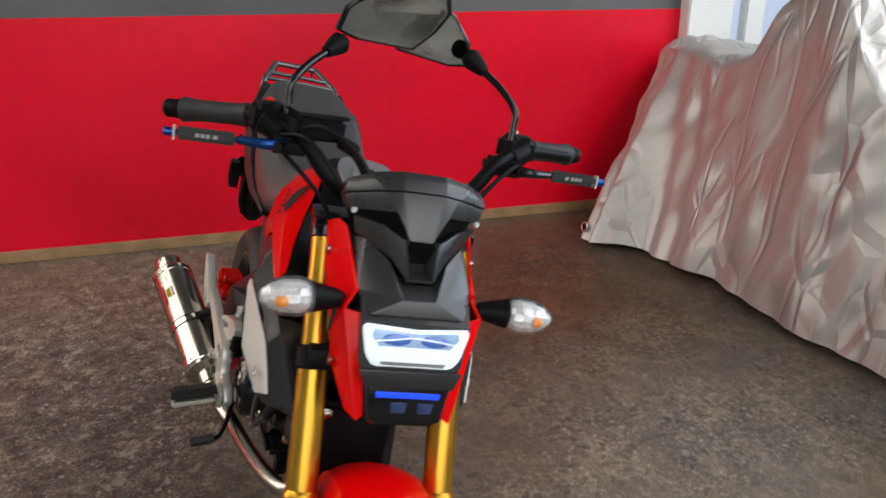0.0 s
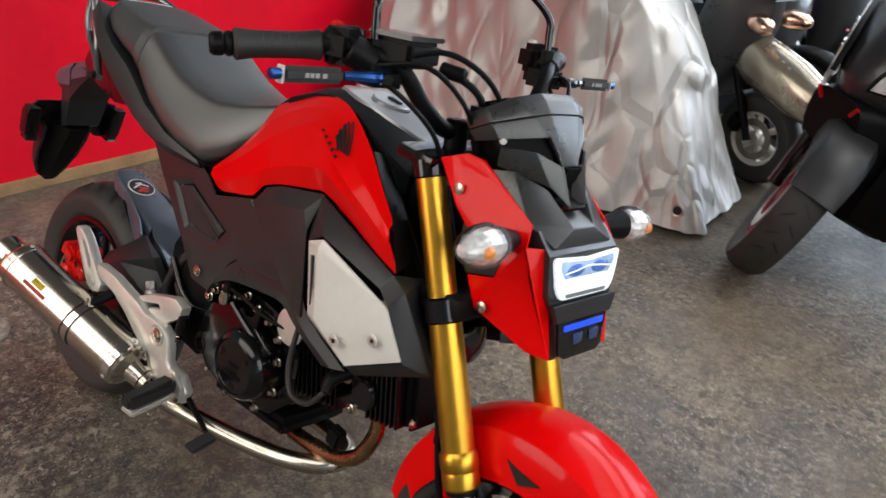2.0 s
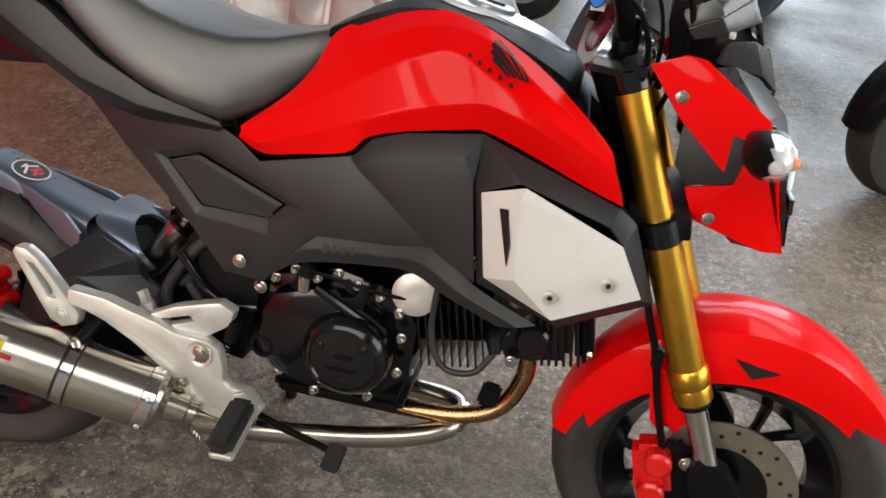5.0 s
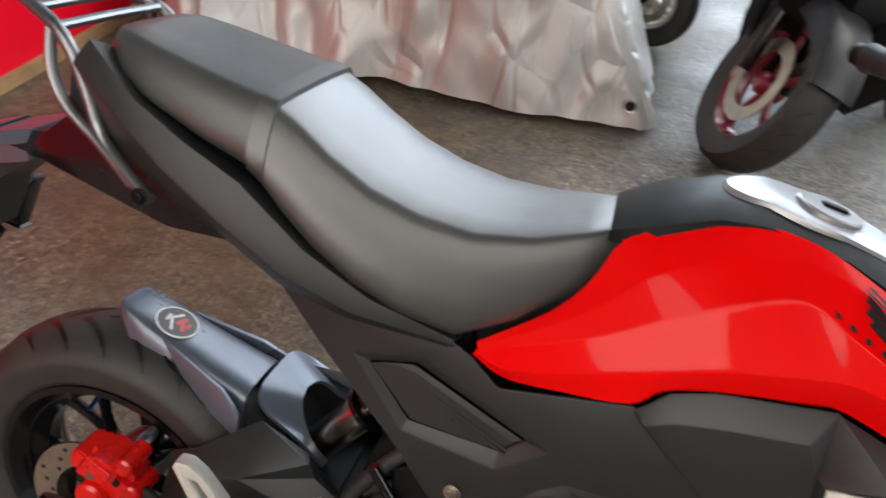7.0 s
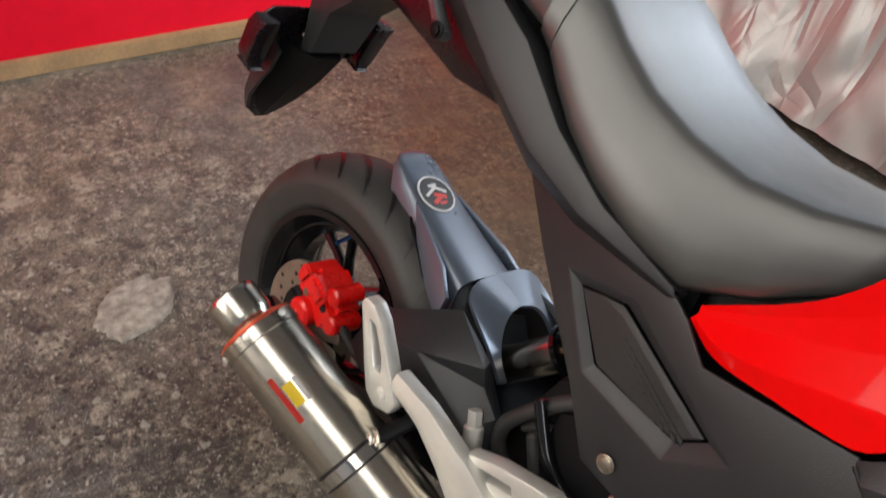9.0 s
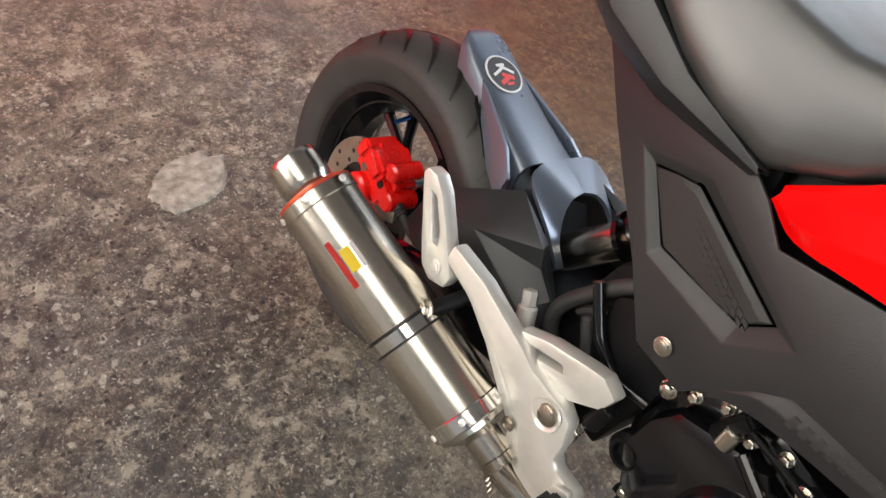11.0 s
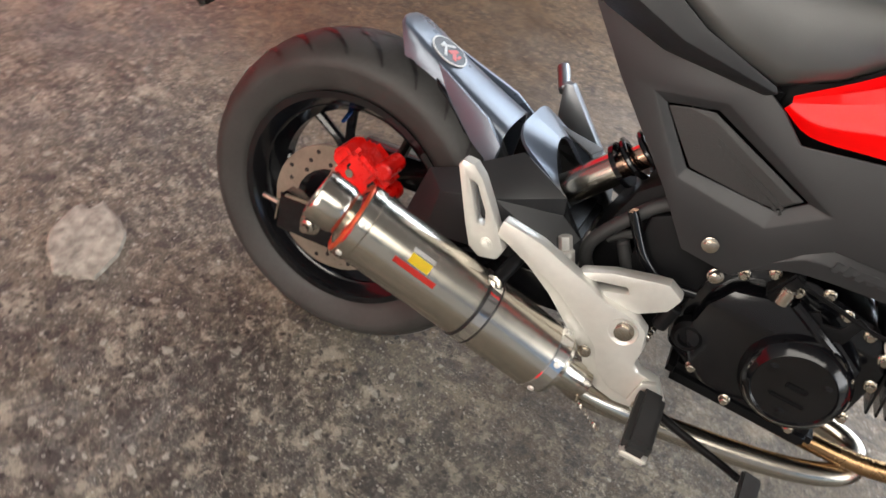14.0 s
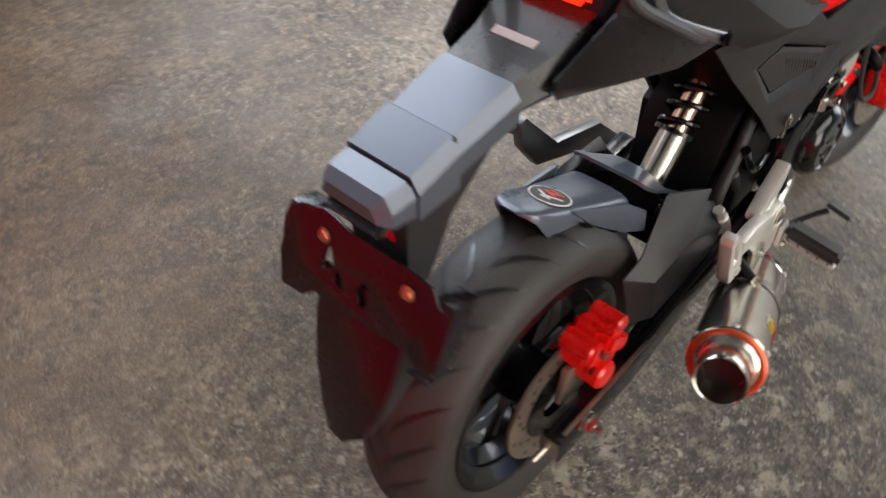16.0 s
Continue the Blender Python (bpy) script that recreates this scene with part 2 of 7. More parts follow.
M = dict(
    floor=floor_mat(),
    red_wall=mat("red_wall_paint", (0.74, 0.003, 0.022), 0.33, var=0.14, scale=1.6, bump=0.12, bscale=40, coat=0.06, spec=0.25),
    grey_wall=mat("grey_wall_paint", (0.10, 0.10, 0.105), 0.6, var=0.2, scale=3, bump=0.2, bscale=60),
    wood=mat("raw_wood", (0.32, 0.20, 0.10), 0.7, var=0.35, scale=9, bump=0.4, bscale=120),
    white_paint=mat("white_paint", (0.78, 0.77, 0.74), 0.45, var=0.05, scale=4),
    concrete=mat("grey_concrete", (0.26, 0.25, 0.24), 0.85, var=0.12, scale=2, bump=0.3, bscale=50),
    ceiling=mat("ceiling_board", (0.16, 0.155, 0.15), 0.8, var=0.06, scale=2),
    red=mat("red_plastic", (0.82, 0.0015, 0.002), 0.34, var=0.03, scale=6, coat=0.26, spec=0.05, coat_rough=0.04),
    grey=mat("matte_grey_plastic", (0.021, 0.0215, 0.023), 0.38, var=0.08, scale=10, bump=0.16, bscale=900, spec=0.42),
    hood_grey=mat("satin_hood_plastic", (0.024, 0.025, 0.026), 0.30, var=0.08, scale=10, bump=0.02, bscale=900, spec=0.75),
    black=mat("black_plastic", (0.005, 0.005, 0.0055), 0.42, var=0.25, scale=12, bump=0.15, bscale=700, spec=0.12),
    flap=mat("glossy_dark_flap", (0.008, 0.006, 0.008), 0.26, var=0.3, scale=16, coat=0.20, spec=0.38, bump=0.03, bscale=60),
    gloss_black=mat("gloss_black_paint", (0.004, 0.004, 0.005), 0.16, var=0.3, scale=10, coat=0.3, spec=0.35),
    hugger=mat("satin_grey_plastic", (0.108, 0.128, 0.164), 0.31, metal=0.40, var=0.05, scale=10, bump=0.015, bscale=900, spec=0.9),
    seat=mat("seat_vinyl", (0.044, 0.044, 0.042), 0.40, var=0.10, scale=9, bump=0.09, bscale=1100, spec=0.9, coat=0.36, coat_rough=0.36),
    white=mat("white_plastic", (0.72, 0.70, 0.66), 0.35, var=0.06, scale=8),
    gold=mat("gold_anodised", (0.70, 0.38, 0.045), 0.32, metal=1.0, var=0.08, scale=12),
    rack_steel=mat("dark_plated_steel", (0.22, 0.225, 0.235), 0.34, metal=0.9, var=0.03, scale=8),
    brass=mat("dull_brass", (0.62, 0.40, 0.26), 0.35, metal=1.0, var=0.1, scale=30),
    copper=mat("copper_tinted_metal", (0.74, 0.46, 0.33), 0.20, metal=1.0, var=0.05, scale=10),
    chrome=mat("chrome", (0.72, 0.705, 0.67), 0.13, metal=1.0, var=0.05, scale=10),
    steel=mat("polished_steel", (0.50, 0.455, 0.39), 0.24, metal=1.0, var=0.10, scale=14),
    can_steel=mat("brushed_silencer_steel", (0.57, 0.53, 0.46), 0.22, metal=1.0, var=0.02, scale=6),
    heat=mat("heat_tinted_steel", (0.62, 0.10, 0.04), 0.35, metal=0.6, var=0.25, scale=30),
    brown_steel=mat("heat_browned_steel", (0.36, 0.22, 0.11), 0.26, metal=1.0, var=0.35, scale=14),
    alu=mat("cast_aluminium", (0.68, 0.66, 0.61), 0.36, metal=0.55, var=0.08, scale=10, bump=0.12, bscale=500),
    rubber=mat("tyre_rubber", (0.031, 0.029, 0.027), 0.58, var=0.3, scale=16, bump=0.2, bscale=260, dust=0.004),
    grip=mat("grip_rubber", (0.02, 0.02, 0.02), 0.55, var=0.2, scale=20, bump=0.2, bscale=500),
    caliper=mat("red_painted_caliper", (0.70, 0.006, 0.004), 0.28, var=0.10, scale=20, coat=0.4),
    disc=mat("brake_disc_steel", (0.42, 0.37, 0.30), 0.33, metal=0.85, var=0.2, scale=30),
    blue=mat("blue_anodised", (0.02, 0.085, 0.30), 0.25, metal=0.8, var=0.1, scale=20),
    lamp=mat("headlight_glow", (0.85, 0.9, 0.95), 0.2, var=0.02, glow=(0.80, 0.93, 1.0, 0.52)),
    blue_lamp=mat("blue_position_light", (0.02, 0.08, 0.6), 0.2, var=0.02, glow=(0.01, 0.06, 1.0, 0.75)),
    tail_lamp=mat("tail_light_glow", (0.8, 0.02, 0.01), 0.2, var=0.02, glow=(1.0, 0.025, 0.005, 1.4)),
    lens=glass_mat("clear_lens", (0.8, 0.8, 0.8), 0.03, 0.0, 0.12),
    signal_glass=mat("silvered_clear_lens", (0.74, 0.74, 0.73), 0.14, metal=0.35, var=0.35, scale=90, bump=1.0, bscale=140, coat=0.8),
    amber=mat("amber_bulb", (0.85, 0.28, 0.03), 0.3, var=0.1),
    red_lens=mat("red_reflector", (0.42, 0.006, 0.010), 0.15, var=0.1, coat=0.6),
    mirror=mat("mirror_back", (0.05, 0.05, 0.052), 0.3, var=0.15, scale=10, bump=0.1, bscale=600),
    mirror_glass=mat("mirror_glass", (0.74, 0.75, 0.74), 0.03, metal=1.0, var=0.02),
    cover=cloth_mat(),
    grommet=mat("grommet_metal", (0.62, 0.58, 0.54), 0.35, metal=1.0, var=0.2),
    scooter_grey=mat("dark_grey_metallic", (0.026, 0.026, 0.028), 0.34, metal=0.25, var=0.03, scale=4, coat=0.32),
    silver_paint=mat("silver_bronze_paint", (0.42, 0.37, 0.29), 0.25, metal=0.75, var=0.06, scale=6, coat=0.5),
    silver_grey=mat("silver_grey_paint", (0.34, 0.34, 0.35), 0.32, metal=0.5, var=0.04, scale=6, coat=0.3),
    maroon=mat("dark_red_wheel_paint", (0.22, 0.010, 0.030), 0.3, var=0.15, scale=14, coat=0.3),
    yellow=mat("yellow_print", (0.80, 0.60, 0.02), 0.35, var=0.05),
    red_print=mat("red_print", (0.55, 0.03, 0.02), 0.35, var=0.05),
    plain_black=mat("plain_black", (0.012, 0.010, 0.010), 0.35, var=0.05),
    dull_print=mat("dull_white_print", (0.34, 0.34, 0.33), 0.5, var=0.15),
    pale_print=mat("pale_print", (0.62, 0.60, 0.58), 0.4, var=0.05),
    patch=mat("pale_cement_patch", (0.29, 0.265, 0.225), 0.85, var=0.6, scale=60, bump=0.9, bscale=150),
    backdrop_glow=mat("glowing_pale_blue", (0.55, 0.65, 0.80), 0.8, var=0.05, glow=(0.62, 0.74, 0.92, 0.8)),
)


# ---- tools for meshes ----
def bm_new():
    return bmesh.new()


def part(name, bm, material, parent=None, label="", sharp=32, m=None):
    if m is not None:
        bmesh.ops.transform(bm, matrix=m, verts=bm.verts)
    bmesh.ops.recalc_face_normals(bm, faces=bm.faces)
    me = bpy.data.meshes.new(name)
    bm.to_mesh(me)
    bm.free()
    me.materials.append(material)
    me.polygons.foreach_set("use_smooth", [True] * len(me.polygons))
    me.set_sharp_from_angle(angle=radians(sharp))
    ob = new(name, me)
    ob.parent = parent
    if label:
        ob["label"] = label
    return ob


def thing(name, label, category, m=None, group="", kind=""):
    ob = new(name)
    ob.empty_display_size = 0.1
    if m is not None:
        ob.matrix_world = m
    return tagged(ob, label, category, group, kind)


def axes(a, b):
    """The pose at a whose z points to b."""
    a, b = Vector(a), Vector(b)
    return Matrix.Translation(a) @ (b - a).to_track_quat("Z", "Y").to_matrix().to_4x4()


def bevel_sharp(bm, width, segments=2, angle=25):
    es = [e for e in bm.edges if len(e.link_faces) == 2 and e.calc_face_angle(0) > radians(angle)]
    if es and width:
        bmesh.ops.bevel(bm, geom=es, offset=width, segments=segments, affect="EDGES", profile=0.6, clamp_overlap=True)


def box(sx, sy, sz, m=None, bevel=0.003, bm=None):
    bm = bm or bm_new()
    out = bmesh.ops.create_cube(bm, size=1)["verts"]
    bmesh.ops.transform(bm, matrix=(m or Matrix()) @ Matrix.Diagonal((sx, sy, sz, 1)), verts=out)
    if bevel:
        es = list({e for v in out for e in v.link_edges})
        bmesh.ops.bevel(bm, geom=es, offset=bevel, segments=2, affect="EDGES", clamp_overlap=True)
    return bm


def lathe(profile, m=None, n=32, bm=None, close=False):
    """Turns (radius, height) pairs about z, then poses them by m."""
    bm = bm or bm_new()
    m = m or Matrix()
    rings = []
    for r, h in profile:
        rings.append([bm.verts.new(m @ Vector((r * math.cos(a), r * math.sin(a), h))) for a in (2 * math.pi * k / n for k in range(n))])
    pairs = list(zip(rings, rings[1:])) + ([(rings[-1], rings[0])] if close else [])
    for p, q in pairs:
        for k in range(n):
            bm.faces.new((p[k], p[(k + 1) % n], q[(k + 1) % n], q[k]))
    if not close:
        for ring in (rings[0], rings[-1]):
            bm.faces.new(ring)
    return bm


def cyl(a, b, r, r2=None, n=20, bevel=0.0, bm=None):
    h = (Vector(b) - Vector(a)).length
    r2 = r if r2 is None else r2
    prof = [(r - bevel, 0), (r, bevel), (r2, h - bevel), (r2 - bevel, h)] if bevel else [(r, 0), (r2, h)]
    return lathe(prof, axes(a, b), n, bm)


def smooth_path(pts, steps=6):
    """Catmull-Rom through the points."""
    p = [Vector(q) for q in pts]
    p = [p[0] * 2 - p[1]] + p + [p[-1] * 2 - p[-2]]
    out = []
    for i in range(1, len(p) - 2):
        for s in range(steps):
            t = s / steps
            a, b, c, d = p[i - 1], p[i], p[i + 1], p[i + 2]
            out.append(0.5 * ((2 * b) + (c - a) * t + (2 * a - 5 * b + 4 * c - d) * t * t + (3 * b - a - 3 * c + d) * t ** 3))
    return out + [p[-2]]


def tube(pts, r, n=10, steps=6, bm=None):
    """A round tube along a smooth path; r is one radius, or one a point."""
    bm = bm or bm_new()
    path = smooth_path(pts, steps) if steps > 1 else [Vector(q) for q in pts]
    k = len(path)
    rad = [r] * k if not isinstance(r, (list, tuple)) else [float(np.interp(i / (k - 1), np.linspace(0, 1, len(r)), r)) for i in range(k)]
    rings, ref = [], None
    for i, p in enumerate(path):
        d = (path[min(i + 1, k - 1)] - path[max(i - 1, 0)]).normalized()
        if ref is None:
            ref = d.orthogonal().normalized()
        ref = (ref - d * ref.dot(d)).normalized()
        o = d.cross(ref)
        rings.append([bm.verts.new(p + (ref * math.cos(a) + o * math.sin(a)) * rad[i]) for a in (2 * math.pi * j / n for j in range(n))])
    for p, q in zip(rings, rings[1:]):
        for j in range(n):
            bm.faces.new((p[j], p[(j + 1) % n], q[(j + 1) % n], q[j]))
    bm.faces.new(rings[0])
    bm.faces.new(rings[-1])
    return bm


def loft(rings, caps=True, bm=None, closed=True):
    bm = bm or bm_new()
    vs = [[bm.verts.new(p) for p in ring] for ring in rings]
    n = len(vs[0])
    for p, q in zip(vs, vs[1:]):
        for j in range(n if closed else n - 1):
            bm.faces.new((p[j], p[(j + 1) % n], q[(j + 1) % n], q[j]))
    if caps:
        bm.faces.new(vs[0])
        bm.faces.new(vs[-1])
    return bm


def panel(verts, faces, thick=0.004, bevel=0.0015, flip=False):
    """A moulded panel: facets between corners, with thickness inward. flip mirrors it to the other side."""
    bm = bm_new()
    vs = [bm.verts.new((x, -y if flip else y, z)) for x, y, z in verts]
    for f in faces:
        bm.faces.new([vs[i] for i in (reversed(f) if flip else f)])
    bmesh.ops.recalc_face_normals(bm, faces=bm.faces)
    side = sum(f.normal.y * f.calc_area() for f in bm.faces)
    if (side > 0) != flip:
        bmesh.ops.reverse_faces(bm, faces=bm.faces)
    bmesh.ops.solidify(bm, geom=bm.faces[:], thickness=thick)
    bevel_sharp(bm, bevel, 2, 12)
    return bm


def creased(rows, steps=4, near=0.16):
    """A grid surface through rows of corners: smooth along each row, a soft crease at each inner row."""
    fine = [smooth_path(r, steps) for r in rows]
    out = []
    for p, q in zip(fine, fine[1:]):
        out += [p, [a.lerp(b, near) for a, b in zip(p, q)], [a.lerp(b, 1 - near) for a, b in zip(p, q)]]
    return out + [fine[-1]]


def shell(rows, thick, flip):
    """A panel from a grid of points, with thickness inward."""
    bm = bm_new()
    vs = [[bm.verts.new((p[0], -p[1] if flip else p[1], p[2])) for p in r] for r in rows]
    for p, q in zip(vs, vs[1:]):
        for k in range(len(p) - 1):
            bm.faces.new((p[k], p[k + 1], q[k + 1], q[k]))
    bmesh.ops.recalc_face_normals(bm, faces=bm.faces)
    side = sum(f.normal.y * f.calc_area() for f in bm.faces)
    if (side > 0) != flip:
        bmesh.ops.reverse_faces(bm, faces=bm.faces)
    bmesh.ops.solidify(bm, geom=bm.faces[:], thickness=thick)
    return bm


def prism(outline, y0, y1, bevel=0.002, shear=0.0, holes=()):
    """A plate cut to an outline in (x, z), from y0 to y1; shear moves y along x."""
    bm = bm_new()
    vs = [bm.verts.new((x, y0 + shear * x, z)) for x, z in outline]
    edges = [bm.edges.new((vs[i], vs[(i + 1) % len(vs)])) for i in range(len(vs))]
    for hole in holes:
        hv = [bm.verts.new((x, y0 + shear * x, z)) for x, z in hole]
        edges += [bm.edges.new((hv[i], hv[(i + 1) % len(hv)])) for i in range(len(hv))]
    if holes:
        bmesh.ops.triangle_fill(bm, edges=edges, use_beauty=True)
        bmesh.ops.dissolve_limit(bm, angle_limit=0.02, verts=bm.verts, edges=bm.edges)
    else:
        bm.faces.new(vs)
    geom = bmesh.ops.extrude_face_region(bm, geom=bm.faces[:])["geom"]
    bmesh.ops.translate(bm, verts=[g for g in geom if isinstance(g, bmesh.types.BMVert)], vec=(0, y1 - y0, 0))
    bmesh.ops.recalc_face_normals(bm, faces=bm.faces)
    bevel_sharp(bm, bevel, 2, 40)
    return bm


def bolt_head(p, d, r=0.007, h=0.005):
    """A flanged hexagon bolt head at p that looks along d."""
    m = axes(p, Vector(p) + Vector(d))
    bm = lathe([(r * 1.25, 0), (r * 1.25, h * 0.25), (r * 1.05, h * 0.35)], m, 16)
    return lathe([(r * 0.9, h * 0.3), (r * 0.9, h * 0.9), (r * 0.7, h)], m, 6, bm)


def mirrored(bm):
    bmesh.ops.transform(bm, matrix=Matrix.Diagonal((1, -1, 1, 1)), verts=bm.verts)
    bmesh.ops.reverse_faces(bm, faces=bm.faces)
    return bm


# ---- the place ----
def slab(name, x0, x1, y0, y1, z0, z1, material, label="", bevel=0.0, kind="structure", category=""):
    m = Matrix.Translation(((x0 + x1) / 2, (y0 + y1) / 2, (z0 + z1) / 2))
    ob = part(name, box(x1 - x0, y1 - y0, z1 - z0, None, bevel), material)
    ob.matrix_world = m
    return tagged(ob, label, category, kind=kind)


def ground():
    bm = bm_new()
    steps = [-300, -60, -12, -4, -2, 0, 2, 4, 8, 14, 60, 300]
    vs = [[bm.verts.new((x, y, 0)) for y in steps] for x in steps]
    for i in range(len(steps) - 1):
        for j in range(len(steps) - 1):
            bm.faces.new((vs[i][j], vs[i + 1][j], vs[i + 1][j + 1], vs[i][j + 1]))
    tagged(part("floor", bm, M["floor"]), "worn dark grey-brown concrete floor with oil stains, stones and painted pools of light", "floor", kind="structure")


ground()
WX = -1.27
wall = slab("wall_west", WX - 0.12, WX, -3.9, 2.21, 0.0, 0.94, M["red_wall"], "glossy red painted wall", category="wall")
slab("wall_west_upper", WX - 0.12, WX - 0.004, -3.9, 2.21, 0.94, 2.9, M["grey_wall"], "dark grey painted upper wall", category="wall")
slab("baseboard", WX, WX + 0.022, -3.9, 2.21, 0.0, 0.045, M["wood"], "raw wooden skirting strip under the red wall", 0.003, category="skirting")
slab("wall_west_beyond", WX - 0.12, WX, 3.6, 8.0, 0.0, 2.9, M["concrete"], "pale wall beyond the doorway", category="wall")
slab("wall_west_sill", WX - 0.12, WX, 2.21, 3.6, 0.0, 0.62, M["white_paint"], "white painted wall under the opening", category="wall")
slab("wall_west_lintel", WX - 0.12, WX, 2.21, 3.6, 2.1, 2.9, M["white_paint"], "white painted wall over the opening", category="wall")
# slab glows to stand in for the daylit bluish-white building outside
slab("backdrop", -3.4, -3.3, 0.5, 7.5, 0.0, 3.2, M["backdrop_glow"], "glowing pale blue slab for the daylit building beyond the opening", category="backdrop")
# this wall stays out of view; added to close the south side
slab("wall_south", -1.4, 5.0, -4.05, -3.9, 0.0, 2.9, M["concrete"], "unseen pale concrete wall, added to close the south side", category="wall")

# unseen ceiling, kept dark to shape the reflections
for x0, x1, y0, y1 in ((-1.4, 4.9, -3.95, 1.7), (-1.4, 4.9, 4.9, 8.0), (-1.46, -1.40, 1.7, 4.9), (3.4, 4.9, 1.7, 4.9)):
    slab("ceiling", x0, x1, y0, y1, 3.15, 3.25, M["ceiling"], "unseen dark ceiling boards round a roof opening", category="ceiling")


def white_frame():
    """The white frame in the opening at the end of the red wall."""
    f = thing("door_frame", "white painted frame at the end of the red wall", "door frame", Matrix.Translation((WX, 2.33, 0)), kind="structure")
    part("post", box(0.10, 0.24, 1.48, Matrix.Translation((0.02, 0.0, 1.36)), 0.006), M["white_paint"], f)
    part("post", box(0.06, 0.105, 1.48, Matrix.Translation((0.0, 0.275, 1.36)), 0.006), M["white_paint"], f)
    part("brace", box(0.03, 0.055, 1.60, Matrix.Translation((-0.02, 0.50, 1.20)) @ Matrix.Rotation(radians(24), 4, "X"), 0.004), M["alu"], f, "grey slotted steel brace")
    part("rail", box(0.05, 0.20, 0.05, Matrix.Translation((0.0, 0.14, 1.30)), 0.004), M["white_paint"], f)


white_frame()


# ---- covered scooter ----
def cover_height(x):
    return float(np.interp(x, [-1.22, -1.1, -0.9, -0.62, -0.5, -0.42, -0.32, -0.15, 0.0, 0.10, 0.20, 0.28, 0.36, 0.43, 0.52, 0.62, 0.7],
                           [0.79, 0.83, 0.84, 0.83, 0.84, 0.87, 1.04, 1.16, 1.08, 0.93, 0.80, 0.685, 0.585, 0.49, 0.30, 0.10, 0.05]))


def ridged(x, y, z):
    return 1 - 2.4 * abs(noise.noise((x, y, z)))


def pleat(v):
    """A triangle wave: straight, crisp creases between flat cloth."""
    return abs((v % 2.0) - 1.0) * 2 - 1


CREASES = [(random.Random(k).uniform(-0.9, 0.9), random.Random(k + 50).uniform(2.2, 6.5), random.Random(k + 90).uniform(0, 9)) for k in range(9)]


def crumple(a, z):
    """Creases of cloth over a surface with the arc a and the height z."""
    out = 0.0
    for k, (turn, freq, phase) in enumerate(CREASES):
        mask = max(0.0, noise.noise((a * 1.6 + k * 3.1, z * 2.0 - k, k * 1.7)) + 0.10)
        w = 0.25 * noise.noise((a * 2.5, z * 2.5, k))
        out += mask * pleat((math.cos(turn * 0.75) * a + math.sin(turn * 0.75) * z) * freq + phase + w) / freq
    return out


def covered_scooter():
    top = thing("covered_scooter", "scooter under a crumpled silver cloth cover that hangs to the floor", "covered scooter", Matrix.Translation((0, 0, 0)))
    bm = bm_new()
    nu, levels = 560, [0, 0.2, 0.4, 0.6, 0.8, 1.0] + [1 + k / 84 for k in range(1, 85)]
    rings = []
    for s in levels:
        ring = []
        for i in range(nu):
            u = 2 * math.pi * i / nu
            c, d = math.cos(u), math.sin(u)
            k = 2 / 3.2
            ex, ey = math.copysign(abs(c) ** k, c), math.copysign(abs(d) ** k, d)
            # hem on the floor, with one corner drawn out, and the shoulder line above it
            corner = (max(0, -c) * max(0, -d) * 2) ** 3
            toe = (max(0, c) * max(0, -d) * 2) ** 3
            hem = Vector((-0.20 + 0.80 * ex + 0.16 * toe, 2.13 + 0.35 * ey - 0.30 * corner + 0.02 * toe, 0.02))
            sx, sy = -0.38 + 0.81 * ex, 2.15 + 0.17 * ey
            if s <= 1:
                p = Vector((sx, 2.15 + (sy - 2.15) * s, 0))
                p.z = cover_height(p.x) - 0.05 * s * s + 0.012 * noise.noise((p.x * 9, p.y * 12, 1.0)) + 0.010 * ridged(p.x * 6, p.y * 9, 2)
            else:
                t = s - 1
                sh = Vector((sx, sy, cover_height(sx) - 0.05))
                p = sh.lerp(hem, t)
                p.z = sh.z + (hem.z - sh.z) * (t ** 0.9)
                out = Vector((ex * 0.5, ey, 0)).normalized()
                drift = 0.30 * noise.noise((u * 1.7, t * 0.5, 5))
                # hanging folds, deep under the seat and flatter over the tall front
                seat = 0.16 + 0.84 * max(0, min(1, (0.10 - p.x) * 2.6))
                v = 15 * u + 0.5 + 5 * drift
                ridge = 1 - 1.6 * abs(math.sin(v / 2))
                fold = 0.8 * ridge + 0.35 * math.sin(1.7 * v + 1.0) + 0.25 * t * math.sin(2.6 * v + 2.0)
                amp = 0.036 * min(1, 0.35 + t * 0.8) * seat * (0.95 + 0.6 * noise.noise((u * 1.5, 0, 3)))
                p += out * fold * amp
                arc = p.x - 0.6 * (p.y - 2.1)
                p += out * (0.075 * crumple(arc, p.z) + 0.040 * crumple(arc * 2.6 + 5, p.z * 2.1))
                p.z += 0.008 * t * math.sin(v) * seat
            p.z = max(p.z, 0.012 + 0.02 * abs(noise.noise((u * 6, 2, 2))))
            ring.append(p)
        rings.append(ring)
    loft(rings, caps=False, bm=bm)
    bmesh.ops.remove_doubles(bm, verts=bm.verts, dist=0.0008)
    part("cloth", bm, M["cover"], top, sharp=75)
    for x, z, d in ((0.546, 0.088, (0.10, -1, 0.15)), (-0.845, 0.065, (0.1, -1, 0.2))):
        y = min(p.y for ring in rings for p in ring if abs(p.x - x) < 0.02 and abs(p.z - z) < 0.02) - 0.002
        m = axes((x, y, z), Vector((x, y, z)) + Vector(d))
        g = part("eyelet", lathe([(0.0155, -0.004), (0.0225, -0.003), (0.0225, 0.002), (0.019, 0.0045), (0.0155, 0.003)], m, 24, close=True), M["grommet"], top, "worn metal eyelet")
